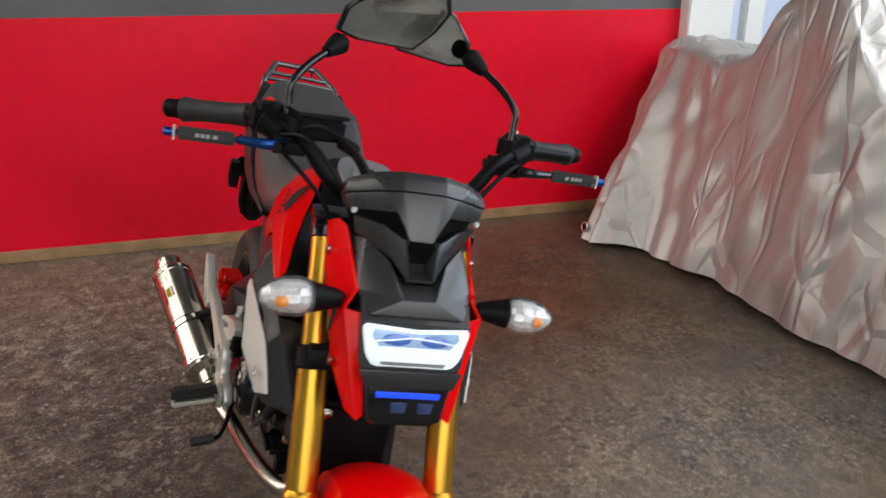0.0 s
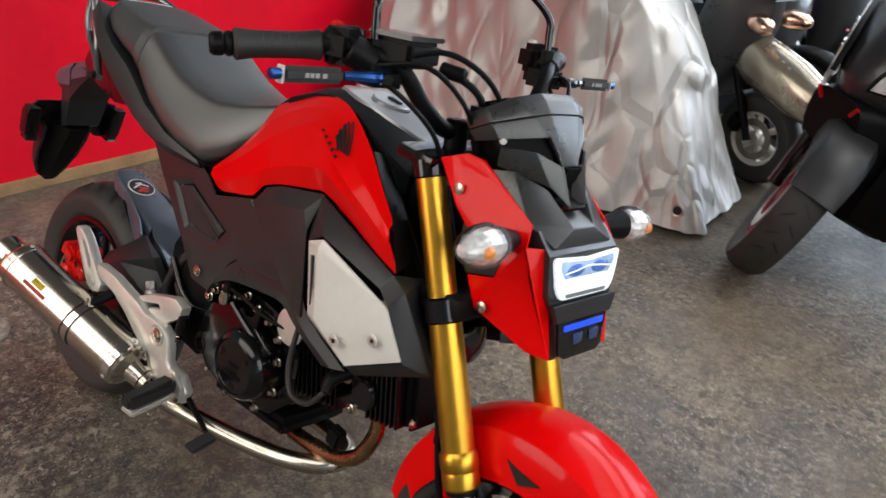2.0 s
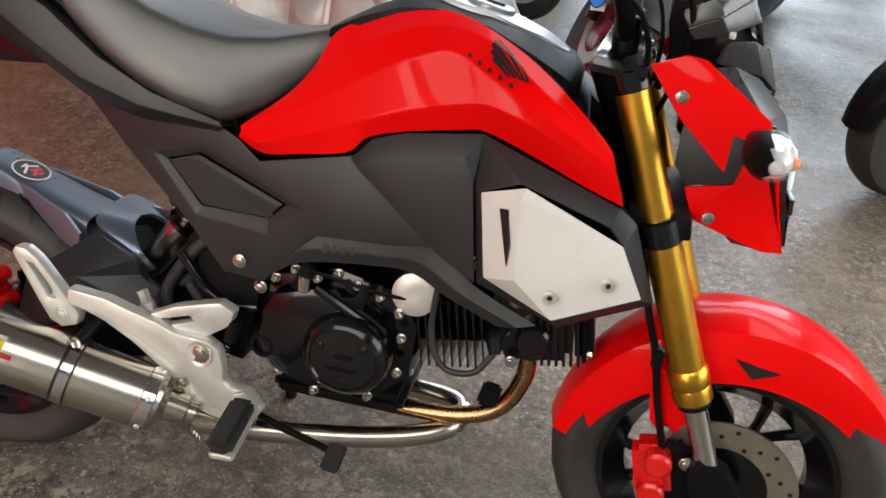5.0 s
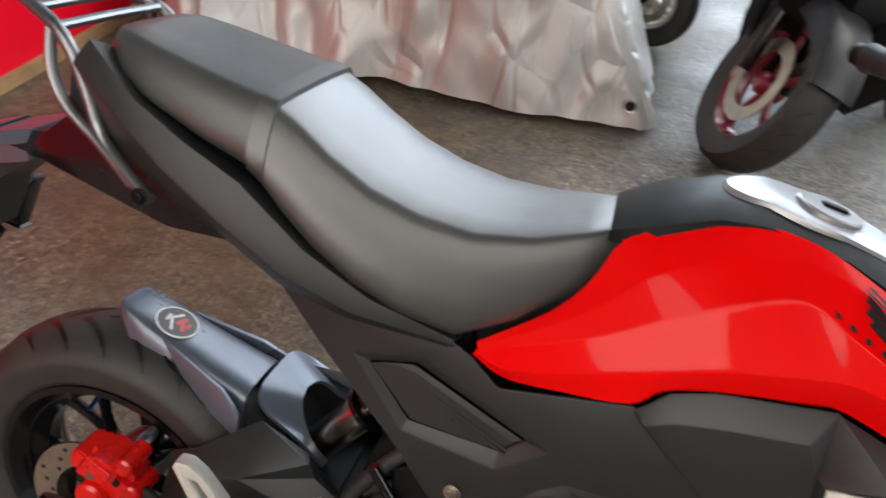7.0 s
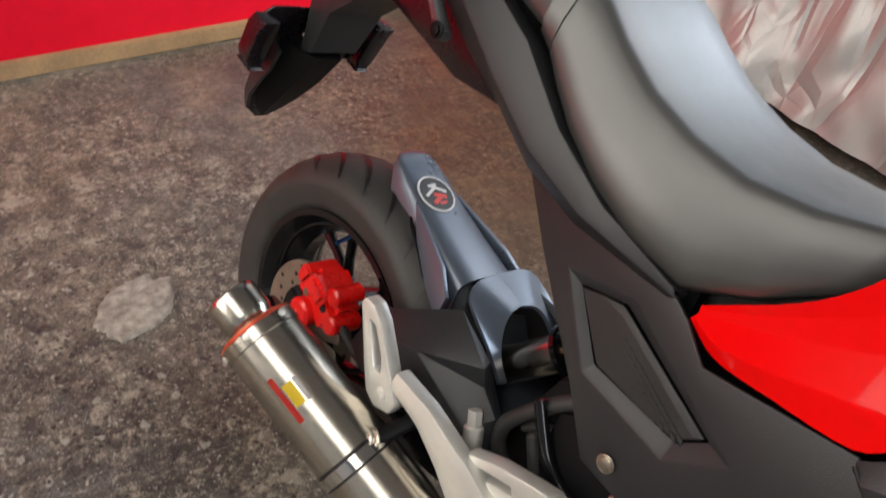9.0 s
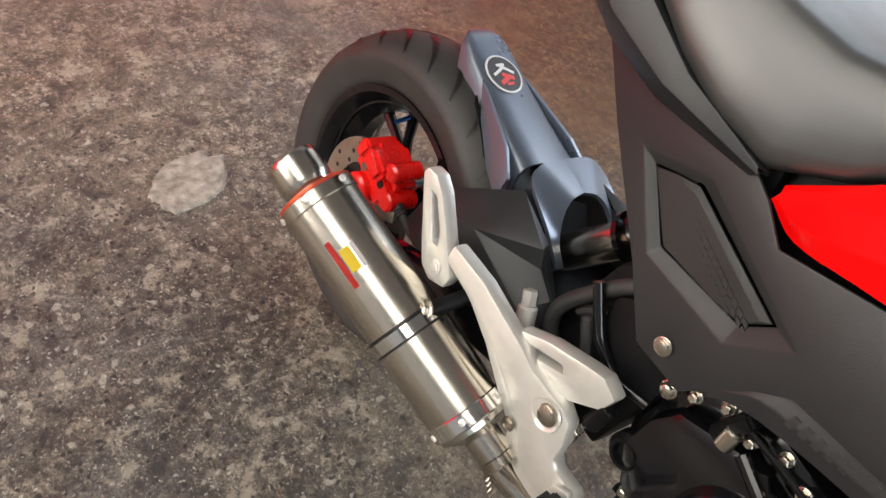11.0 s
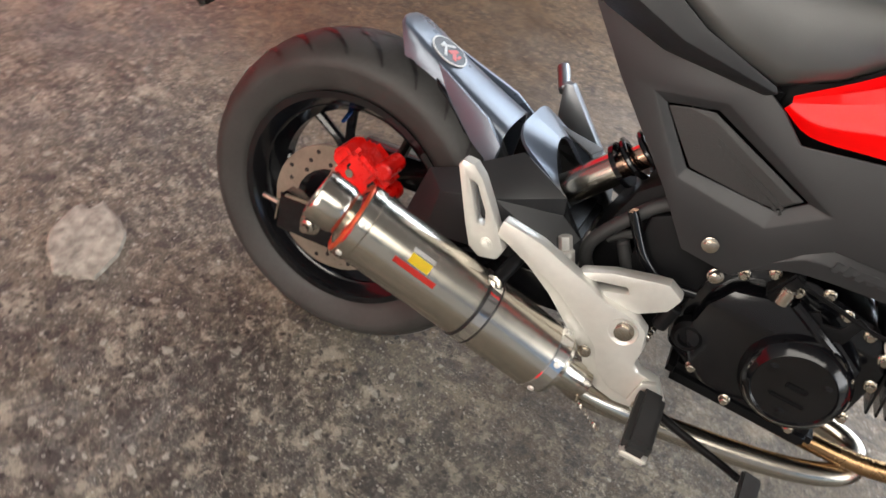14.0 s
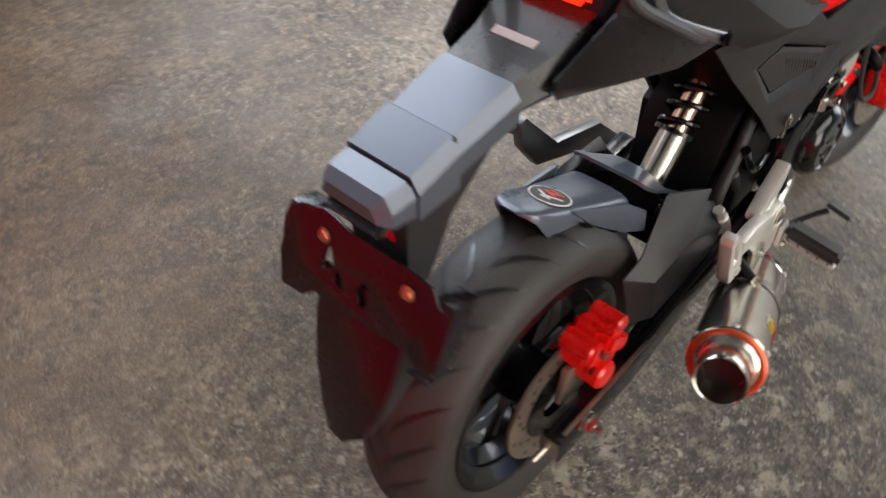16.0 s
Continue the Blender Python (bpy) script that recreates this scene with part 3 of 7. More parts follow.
        # black disc stands in for the dark of the eyelet's hole
        part("opening", lathe([(0.0155, 0.0005), (0.0154, 0.0026), (0.0, 0.0026)], m, 20), M["plain_black"], g)


covered_scooter()


# ---- the red motorcycle ----
# Built upright, x ahead, y to its left, rear wheel's contact at the origin; then leaned on its side stand.
bike = thing("motorcycle", "small red naked motorcycle with gold forks leaning on its side stand", "motorcycle",
             Matrix.Translation((0.0377, 0.06, 0)) @ Matrix.Rotation(radians(1.9), 4, "Z") @ Matrix.Rotation(radians(-13.5), 4, "X"))
RAKE, STEER = radians(25), radians(-4)
KP, KA = Vector((1.281, 0, 0)), Vector((-math.sin(RAKE), 0, math.cos(RAKE)))
FRONT = Matrix.Translation(KP) @ Matrix.Rotation(STEER, 4, KA) @ Matrix.Translation(-KP)


def bp(name, bm, material, parent=None, label="", sharp=32):
    return part(name, bm, material, parent or bike, label, sharp)


def fp(name, bm, material, parent=None, label="", sharp=32):
    return part(name, bm, material, parent or bike, label, sharp, FRONT)


def both(fn):
    """The same builder for the right side and, mirrored, for the left."""
    for side in (1, -1):
        fn(side)


def tyre(centre, R, width, rim_r, put, wheel, lean=None):
    """A tyre with a round crown and slanted tread grooves."""
    c = Vector(centre)
    m = Matrix.Translation(c) @ Matrix.Rotation(radians(-90), 4, "X")
    w, crown = width / 2, 0.070
    prof = []
    for k in range(13):
        a = radians(-78 + 156 * k / 12)
        prof.append((R - w * 0.62 * (1 - math.cos(a)), w * math.sin(a) / math.sin(radians(78))))
    side = [(rim_r + 0.040, 0.985 * w), (rim_r + 0.016, 0.90 * w), (rim_r + 0.006, 0.80 * w), (rim_r + 0.003, 0.68 * w)]
    full = [(r, -h) for r, h in reversed(side)] + prof + side
    put("tyre", lathe(full, m, 72, close=True), M["rubber"], wheel, "worn black rubber tyre with slanted grooves", 50)
    bm = bm_new()
    for i in range(26):
        for sgn in (1, -1):
            a0 = 2 * math.pi * (i + (0.5 if sgn < 0 else 0)) / 26
            quad = []
            for t in (0, 0.2, 0.4, 0.6, 0.8, 1):
                h = sgn * w * (0.08 + 0.80 * t)
                s = h / w * math.sin(radians(78))
                r = R - w * 0.62 * (1 - math.cos(math.asin(max(-1, min(1, s))))) + 0.0012
                a = a0 + 0.27 * t ** 0.8
                wid = (0.0060 * (1.25 - t)) / R
                quad.append([(r, a - wid, h), (r, a + wid, h)])
            for (p0, p1), (q0, q1) in zip(quad, quad[1:]):
                bm.faces.new([bm.verts.new(m @ Vector((r * math.cos(a), r * math.sin(a), h))) for r, a, h in (p0, p1, q1, q0)])
    tagged(put("tread_groove", bm, M["plain_black"], wheel), kind="stuff")


def wheel(name, centre, R, width, rim_r, rim_w, put, label):
    """A cast wheel with five forked spokes."""
    c = Vector(centre)
    m = Matrix.Translation(c) @ Matrix.Rotation(radians(-90), 4, "X")
    hub = put(name, lathe([(0.020, -0.055), (0.036, -0.05), (0.042, -0.02), (0.042, 0.02), (0.036, 0.05), (0.020, 0.055)], m, 24), M["gloss_black"], None, label)
    h = rim_w / 2
    prof = [(rim_r + 0.006, -h), (rim_r + 0.004, -h + 0.007), (rim_r - 0.006, -h + 0.012), (rim_r - 0.020, -h + 0.020), (rim_r - 0.026, -0.012),
            (rim_r - 0.026, 0.012), (rim_r - 0.020, h - 0.020), (rim_r - 0.006, h - 0.012), (rim_r + 0.004, h - 0.007), (rim_r + 0.006, h),
            (rim_r - 0.004, h), (rim_r - 0.012, h - 0.010), (rim_r - 0.034, 0.012), (rim_r - 0.034, -0.012), (rim_r - 0.012, -h + 0.010), (rim_r - 0.004, -h)]
    put("rim", lathe(prof, m, 64, close=True), M["gloss_black"], hub, "gloss black cast rim")
    for i in range(5):
        a = 2 * math.pi * i / 5 + 0.35
        pts = lambda r, t, y=0: m @ Vector((r * math.cos(a + t), r * math.sin(a + t), y))
        bm = tube([pts(0.035, 0, 0), pts(0.065, 0, 0.0)], [0.013, 0.010], 8, 2)
        for t in (0.25, -0.25):
            tube([pts(0.060, 0), pts(0.09, t * 0.55), pts(rim_r - 0.030, t)], [0.010, 0.0075, 0.009], 8, 3, bm)
        put("spoke", bm, M["gloss_black"], hub)
    tyre(centre, R, width, rim_r, put, hub)
    return hub, m


rear, rear_m = wheel("rear_wheel", (0, 0, 0.243), 0.243, 0.132, 0.163, 0.112, bp, "black five-spoke rear wheel")


def brake_disc(hub, m, y, R, put):
    bm = lathe([(R, y - 0.002), (R, y + 0.002), (R * 0.62, y + 0.002), (R * 0.62, y - 0.002)], m, 48, close=True)
    d = put("brake_disc", bm, M["disc"], hub, "drilled steel brake disc")
    # small black discs in place of the dark drilled holes
    holes = bm_new()
    for i in range(30):
        a, r = 2 * math.pi * i / 30, R * (0.70, 0.80, 0.90)[i % 3]
        for s in (1, -1):
            lathe([(0.0036, 0), (0.0036, 0.0004)], m @ Matrix.Translation((r * math.cos(a), r * math.sin(a), y + s * 0.0022)), 8, holes)
    tagged(put("drill_holes", holes, M["plain_black"], d), kind="stuff")
    put("carrier", lathe([(R * 0.64, y - 0.003), (R * 0.64, y + 0.003), (0.03, y + 0.008), (0.03, y - 0.004)], m, 24, close=True), M["gloss_black"], hub)


# local z of the wheel pose points to the bike's left, so the right side is minus
brake_disc(rear, rear_m, -0.078, 0.098, bp)
bp("valve", cyl((-0.045, 0.0, 0.36), (-0.040, -0.035, 0.355), 0.004, 0.003, 10), M["blue"], rear, "small blue valve cap")


def rear_caliper():
    c = Vector((0.040, -0.094, 0.334))
    cal = bp("rear_caliper", box(0.084, 0.050, 0.056, Matrix.Translation(c) @ Matrix.Rotation(radians(28), 4, "Y"), 0.010), M["caliper"], None, "bright red painted brake caliper")
    for dx, dz, r in ((-0.030, 0.020, 0.014), (0.030, 0.026, 0.013), (0.038, -0.014, 0.014)):
        bp("lobe", cyl(c + Vector((dx, -0.026, dz)), c + Vector((dx, 0.022, dz)), r, n=16, bevel=0.003), M["caliper"], cal)
    bp("piston_boss", cyl(c + Vector((-0.012, -0.038, -0.028)), c + Vector((-0.012, 0.01, -0.028)), 0.021, n=20, bevel=0.004), M["caliper"], cal)
    bp("bridge", box(0.040, 0.060, 0.030, Matrix.Translation(c + Vector((0.004, -0.006, 0.020))) @ Matrix.Rotation(radians(28), 4, "Y"), 0.006), M["caliper"], cal)
    for dx, dz in ((-0.014, 0.012), (0.020, 0.002), (-0.030, -0.010)):
        bp("recess", cyl(c + Vector((dx, -0.0265, dz)), c + Vector((dx, -0.0245, dz)), 0.006, n=14), M["gloss_black"], cal)
    bp("pad_pin", cyl(c + Vector((-0.012, -0.032, 0.006)), c + Vector((-0.012, -0.02, 0.006)), 0.006, n=12), M["steel"], cal, "steel pad pin")
    bp("banjo_bolt", cyl((0.060, -0.100, 0.330), (0.058, -0.118, 0.336), 0.0085, n=12, bevel=0.002), M["black"], cal, "black banjo bolt")
    bp("brake_hose", tube([(0.066, -0.104, 0.328), (0.084, -0.104, 0.322), (0.108, -0.103, 0.312), (0.140, -0.098, 0.300), (0.22, -0.092, 0.310), (0.30, -0.085, 0.335), (0.345, -0.10, 0.350)], 0.0058, 10), M["grip"], None, "black ribbed brake hose")
    for k in range(5):
        bp("hose_rib", cyl((0.084 + 0.004 * k, -0.104, 0.322 - 0.0016 * k), (0.086 + 0.004 * k, -0.104, 0.3212 - 0.0016 * k), 0.0074, n=12), M["grip"], cal)
    bp("caliper_fin", box(0.016, 0.050, 0.030, Matrix.Translation(c + Vector((-0.030, -0.004, 0.022))) @ Matrix.Rotation(radians(28), 4, "Y"), 0.003), M["caliper"], cal)
    bp("caliper_bracket", prism([(-0.02, 0.26), (0.03, 0.255), (0.085, 0.285), (0.08, 0.31), (0.03, 0.315), (-0.01, 0.32)], -0.098, -0.088), M["disc"], None, "cast caliper bracket")


rear_caliper()


def swingarm():
    arm = bp("swingarm", prism([(-0.058, 0.205), (-0.062, 0.262), (0.11, 0.285), (0.24, 0.33), (0.43, 0.365), (0.44, 0.32), (0.26, 0.285), (0.11, 0.225)], -0.132, -0.102, 0.004), M["gloss_black"], None, "black box-section swingarm")
    bp("arm", prism([(-0.058, 0.205), (-0.062, 0.262), (0.11, 0.285), (0.24, 0.33), (0.43, 0.365), (0.44, 0.32), (0.26, 0.285), (0.11, 0.225)], 0.102, 0.132, 0.004), M["gloss_black"], arm)
    bp("cross_member", box(0.07, 0.20, 0.05, Matrix.Translation((0.30, 0, 0.335)), 0.01), M["black"], arm)
    bp("axle_nut", bolt_head((-0.004, -0.134, 0.243), (0, -1, 0), 0.013, 0.014), M["steel"], arm, "steel axle nut")
    bp("washer", cyl((-0.004, -0.1315, 0.243), (-0.004, -0.135, 0.243), 0.017, n=6), M["alu"], arm)
    bp("axle_end", cyl((-0.004, -0.12, 0.243), (-0.004, -0.155, 0.243), 0.006, n=12), M["steel"], arm)
    bp("chain_adjuster", cyl((-0.095, -0.117, 0.236), (-0.055, -0.117, 0.237), 0.004, n=10), M["steel"], arm, "steel chain adjuster screw")
    bp("adjuster_plate", box(0.003, 0.030, 0.034, Matrix.Translation((-0.062, -0.117, 0.234)), 0.001), M["steel"], arm)
    bp("edge_strip", box(0.200, 0.006, 0.003, Matrix.Translation((0.045, -0.131, 0.2775)) @ Matrix.Rotation(radians(-8.2), 4, "Y"), 0.001), M["disc"], arm, "bright strip along the upper edge")


swingarm()


def hugger():
    """The grey rear mudguard with side fins that sits over the swingarm."""
    yc = 0.015
    sh = lambda pts, s: [(x, y + yc * s, z) for x, y, z in pts]
    def ring(x, z, hw, drop):
        half = [(1.14, 1.0), (1.08, 0.45), (1.0, 0.16), (0.90, 0.07), (0.70, 0.02), (0.35, 0.002)]
        return [(x, yc - hw * a, z - drop * b) for a, b in half] + [(x, yc, z)] + [(x, yc + hw * a, z - drop * b) for a, b in reversed(half)]
    rings = [ring(-0.008, 0.521, 0.010, 0.003), ring(-0.004, 0.522, 0.020, 0.006), ring(0.005, 0.521, 0.029, 0.014), ring(0.016, 0.518, 0.034, 0.030), ring(0.038, 0.510, 0.039, 0.062), ring(0.080, 0.493, 0.042, 0.092), ring(0.130, 0.474, 0.046, 0.098), ring(0.187, 0.453, 0.050, 0.080)]
    bm = loft(rings, caps=False, closed=False)
    bmesh.ops.recalc_face_normals(bm, faces=bm.faces)
    if sum(f.normal.z for f in bm.faces) < 0:
        bmesh.ops.reverse_faces(bm, faces=bm.faces)
    bmesh.ops.solidify(bm, geom=bm.faces[:], thickness=0.004)
    hug = bp("rear_hugger", bm, M["hugger"], None, "satin grey rear hugger with a round sticker", 38)
    for s in (1, -1):
        fin = panel(sh([(0.066, -0.040, 0.494), (0.160, -0.062, 0.463), (0.192, -0.074, 0.440), (0.191, -0.078, 0.408), (0.150, -0.066, 0.424), (0.100, -0.052, 0.458)], s), [(0, 1, 5), (1, 2, 4, 5), (2, 3, 4)], 0.006, 0.0015, s < 0)
        bp("fin", fin, M["hugger"], hug, "raised side fin", 20)
        rec = panel(sh([(0.074, -0.0485, 0.476), (0.145, -0.0640, 0.428), (0.096, -0.0535, 0.440)], s), [(0, 1, 2)], 0.003, 0, s < 0)
        bp("slot", rec, M["gloss_black"], hug, "dark slot under the fin")
    # front saddle with an arched cut-out over the shock
    def saddle(s):
        outer = [(0.203, 0.0, 0.470), (0.205, -0.040, 0.468), (0.220, -0.060, 0.454), (0.270, -0.064, 0.427), (0.306, -0.067, 0.402)]
        inner = [(0.250, 0.0, 0.456), (0.254, -0.021, 0.451), (0.264, -0.037, 0.437), (0.282, -0.047, 0.414), (0.306, -0.053, 0.398)]
        put = lambda r: [(x, y * (1.0 if s > 0 else 1.18) + 0.012 * s, z) for x, y, z in r]
        bp("saddle", shell(creased([put(outer), put(inner)], 4), 0.005, s < 0), M["hugger"], hug, "", 40)
        # folded cover: flat upper face, shaded fold and a light triangular facet
        v = [(0.118, -0.082, 0.380), (0.152, -0.085, 0.399), (0.226, -0.066, 0.452), (0.290, -0.070, 0.428), (0.302, -0.094, 0.434), (0.222, -0.116, 0.400), (0.306, -0.082, 0.404),
             (0.338, -0.088, 0.388), (0.322, -0.114, 0.366), (0.300, -0.120, 0.340), (0.150, -0.119, 0.310), (0.112, -0.106, 0.318), (0.150, -0.112, 0.372), (0.345, -0.072, 0.372), (0.352, -0.100, 0.330)]
        f = [(0, 1, 12), (1, 2, 4, 5), (1, 5, 12), (2, 3, 4), (5, 4, 6), (3, 13, 7, 6, 4), (5, 6, 8), (6, 7, 8), (5, 8, 9), (5, 9, 10, 12), (10, 11, 0, 12), (7, 13, 14, 8), (8, 14, 9)]
        bp("swingarm_cover", panel(v, f, 0.004, 0.0015, s < 0), M["grey"], hug, "dark grey folded swingarm cover", 20)
    both(saddle)
    bp("arch_back", panel([(0.262, -0.040, 0.40), (0.245, -0.035, 0.43), (0.240, 0.0, 0.44), (0.245, 0.035, 0.43), (0.262, 0.040, 0.40), (0.27, 0.03, 0.36), (0.27, -0.03, 0.36)], [(0, 1, 2, 3, 4, 5, 6)], 0.004, 0), M["black"], hug)
    m = Matrix.Translation((0.066, 0.010, 0.4995)) @ Matrix.Rotation(radians(21.5), 4, "Y")
    st = bp("sticker", lathe([(0.0285, 0.0), (0.0285, 0.0012)], m, 32), M["pale_print"], hug, "round black sticker with a white rim and red mark")
    bp("sticker_face", lathe([(0.0258, 0.0011), (0.0258, 0.0016)], m, 32), M["plain_black"], st)
    for dx, dy, sx, sy, rot, mt in ((0.010, -0.004, 0.006, 0.018, 0.5, "red_print"), (0.004, 0.004, 0.006, 0.020, -0.3, "red_print"), (0.015, 0.003, 0.004, 0.012, 0.1, "red_print"),
                                    (-0.004, -0.008, 0.004, 0.024, 0.5, "pale_print"), (-0.007, 0.006, 0.004, 0.026, -0.5, "pale_print"), (-0.013, -0.001, 0.004, 0.014, 0.1, "pale_print")):
        bp("mark", box(sx, sy, 0.0006, m @ Matrix.Translation((dx, dy, 0.0019)) @ Matrix.Rotation(rot, 4, "Z"), 0.0), M[mt], st)


hugger()


def shock():
    a, b = Vector((0.275, -0.005, 0.385)), Vector((0.425, -0.005, 0.575))
    d = (b - a).normalized()
    can = bp("shock_absorber", cyl(a, a + d * 0.105, 0.0225, n=28, bevel=0.003), M["can_steel"], None, "rear shock absorber with black spring")
    # copper tone paints the red reflections of the chrome into its colour
    bp("rod", cyl(a + d * 0.08, b, 0.0165, n=24), M["copper"], can, "chrome damper body, copper-toned for its red reflections")
    bp("eye", cyl(a + Vector((0, -0.03, -0.008)), a + Vector((0, 0.03, -0.008)), 0.015, n=18, bevel=0.002), M["gloss_black"], can)
    bp("eye_bolt", bolt_head(a + Vector((0, -0.03, -0.008)), (0, -1, 0), 0.009, 0.010), M["steel"], can)
    u = d.orthogonal().normalized()
    v = d.cross(u)
    turns = [a + d * (0.108 + 0.135 * k / 60) + (u * math.cos(k * 0.56) + v * math.sin(k * 0.56)) * 0.0285 for k in range(61)]
    bp("spring", tube(turns, 0.0045, 8, 1), M["gloss_black"], can, "gloss black coil spring")
    bp("collar", cyl(a + d * 0.100, a + d * 0.107, 0.031, n=24), M["gloss_black"], can)


shock()


def exhaust():
    a, b = Vector((0.378, -0.164, 0.254)), Vector((0.096, -0.246, 0.366))
    d = (b - a).normalized()
    can = bp("silencer", cyl(a + d * 0.012, b - d * 0.006, 0.0465, n=40, bevel=0.002), M["can_steel"], None, "polished stainless steel exhaust silencer")
    bp("end_band", cyl(b - d * 0.02, b - d * 0.002, 0.048, n=40, bevel=0.002), M["can_steel"], can)
    bp("heat_rim", lathe([(0.0385, -0.002), (0.0462, -0.002), (0.0462, 0.0005), (0.0430, 0.0025), (0.0390, 0.001)], axes(b, b + d), 40, close=True), M["heat"], can, "heat-reddened rim")
    bp("end_plate", lathe([(0.041, -0.002), (0.034, 0.004), (0.027, 0.006)], axes(b, b + d), 36), M["can_steel"], can)
    bp("end_band", cyl(a + d * 0.006, a + d * 0.026, 0.048, n=40, bevel=0.002), M["chrome"], can)
    tip = lathe([(0.0275, -0.02), (0.0268, 0.003), (0.0290, 0.009), (0.0312, 0.014), (0.0318, 0.018), (0.0318, 0.040), (0.0312, 0.0465), (0.0298, 0.0485), (0.0282, 0.047), (0.0268, 0.030), (0.0260, -0.010)], axes(b, b + d), 36)
    bp("tailpipe", tip, M["can_steel"], can, "bright tailpipe tip with a black plug for its dark bore")
    # black plug closes the pipe so that its bore looks dark
    bp("bore_plug", lathe([(0.0259, -0.006), (0.0259, 0.008), (0.0, 0.007)], axes(b, b + d), 24), M["plain_black"], can)
    bp("front_cone", lathe([(0.0465, 0.0), (0.043, 0.012), (0.024, 0.022), (0.022, 0.05)], axes(a + d * 0.012, a - d), 36), M["can_steel"], can)
    for i in range(6):
        for e, w in ((b - d * 0.009, 0.0481), (a + d * 0.016, 0.0481)):
            u = d.orthogonal().normalized()
            q = u * math.cos(i * 1.047 + 0.4) + d.cross(u) * math.sin(i * 1.047 + 0.4)
            bp("rivet", lathe([(0.004, -0.001), (0.004, 0.0012), (0.002, 0.002)], axes(e + q * w, e + q * 2), 10), M["alu"], can)
    # strap with rubber and bolt
    c = a + d * 0.118
    for o in (0.0, 0.018):
        bp("strap_rubber", lathe([(0.0465, 0), (0.048, 0.0004), (0.048, 0.003), (0.0465, 0.0034)], axes(c + d * o, b), 40, close=True), M["plain_black"], can)
    bp("strap", lathe([(0.0465, 0.002), (0.0477, 0.003), (0.0477, 0.017), (0.0465, 0.018)], axes(c, b), 40, close=True), M["chrome"], can, "chrome mounting strap")
    bp("strap_bolt", cyl(c + d * 0.01 + Vector((0.01, 0.0, 0.040)), c + d * 0.01 + Vector((0.02, 0.045, 0.062)), 0.009, n=16), M["black"], can)
    bp("strap_nut", bolt_head(c + d * 0.01 + Vector((0.01, 0.0, 0.041)), (-0.2, -1, 0.2), 0.010, 0.010), M["steel"], can)
    # printed badge on the outer side
    u = Vector((0, -1, 0)) - d * d.dot(Vector((0, -1, 0)))
    u.normalize()
    side = (u * 0.80 + d.cross(u) * (0.6 if d.cross(u).z > 0 else -0.6)).normalized()
    q = a + d * 0.225
    for name, ln, w, off, mt in (("badge_red", 0.058, 0.007, -0.16, "red_print"), ("badge_yellow", 0.028, 0.012, 0.10, "yellow"), ("badge_grey", 0.030, 0.005, 0.32, "pale_print")):
        bm = bm_new()
        rows = []
        for k in range(7):
            ang = off + (k / 6 - 0.5) * w / 0.0465
            nrm = side * math.cos(ang) + d.cross(side) * math.sin(ang)
            lift = 0.0472
            rows.append([q - d * ln / 2 + nrm * lift, q + d * ln / 2 + nrm * lift])
        vs = [[bm.verts.new(p) for p in r] for r in rows]
        for r, s in zip(vs, vs[1:]):
            bm.faces.new((r[0], r[1], s[1], s[0]))
        bmesh.ops.solidify(bm, geom=bm.faces[:], thickness=0.0003)
        bp(name, bm, M[mt], can)
    # pipes
    bp("link_pipe", tube([a - d * 0.03, (0.42, -0.150, 0.224), (0.50, -0.116, 0.203), (0.63, -0.086, 0.203), (0.72, -0.062, 0.210), (0.775, -0.036, 0.220), (0.792, 0.0, 0.228), (0.765, 0.030, 0.230), (0.68, 0.040, 0.230), (0.55, 0.04, 0.225)], 0.0165, 16), M["steel"], None, "polished exhaust link pipe with a tight bend")
    bp("header_pipe", tube([(0.880, -0.030, 0.365), (0.876, -0.032, 0.325), (0.850, -0.036, 0.276), (0.79, -0.036, 0.248), (0.68, -0.028, 0.236), (0.55, 0.0, 0.222)], 0.0135, 14), M["brown_steel"], None, "heat-browned exhaust header pipe")
    p = a - d * 0.05
    coil = [p + Vector((0.0 + 0.045 * k / 50, -0.018, -0.012 - 0.03 * k / 50)) + Vector((0, 0.0035 * math.cos(k * 1.3), 0.0035 * math.sin(k * 1.3))) for k in range(51)]
    bp("retaining_spring", tube(coil, 0.0009, 5, 1), M["steel"], None, "small exhaust retaining spring")
    bp("pipe_clamp", lathe([(0.0175, 0), (0.0195, 0.001), (0.0195, 0.012), (0.0175, 0.013)], axes(a - d * 0.052, a), 24, close=True), M["steel"])


exhaust()


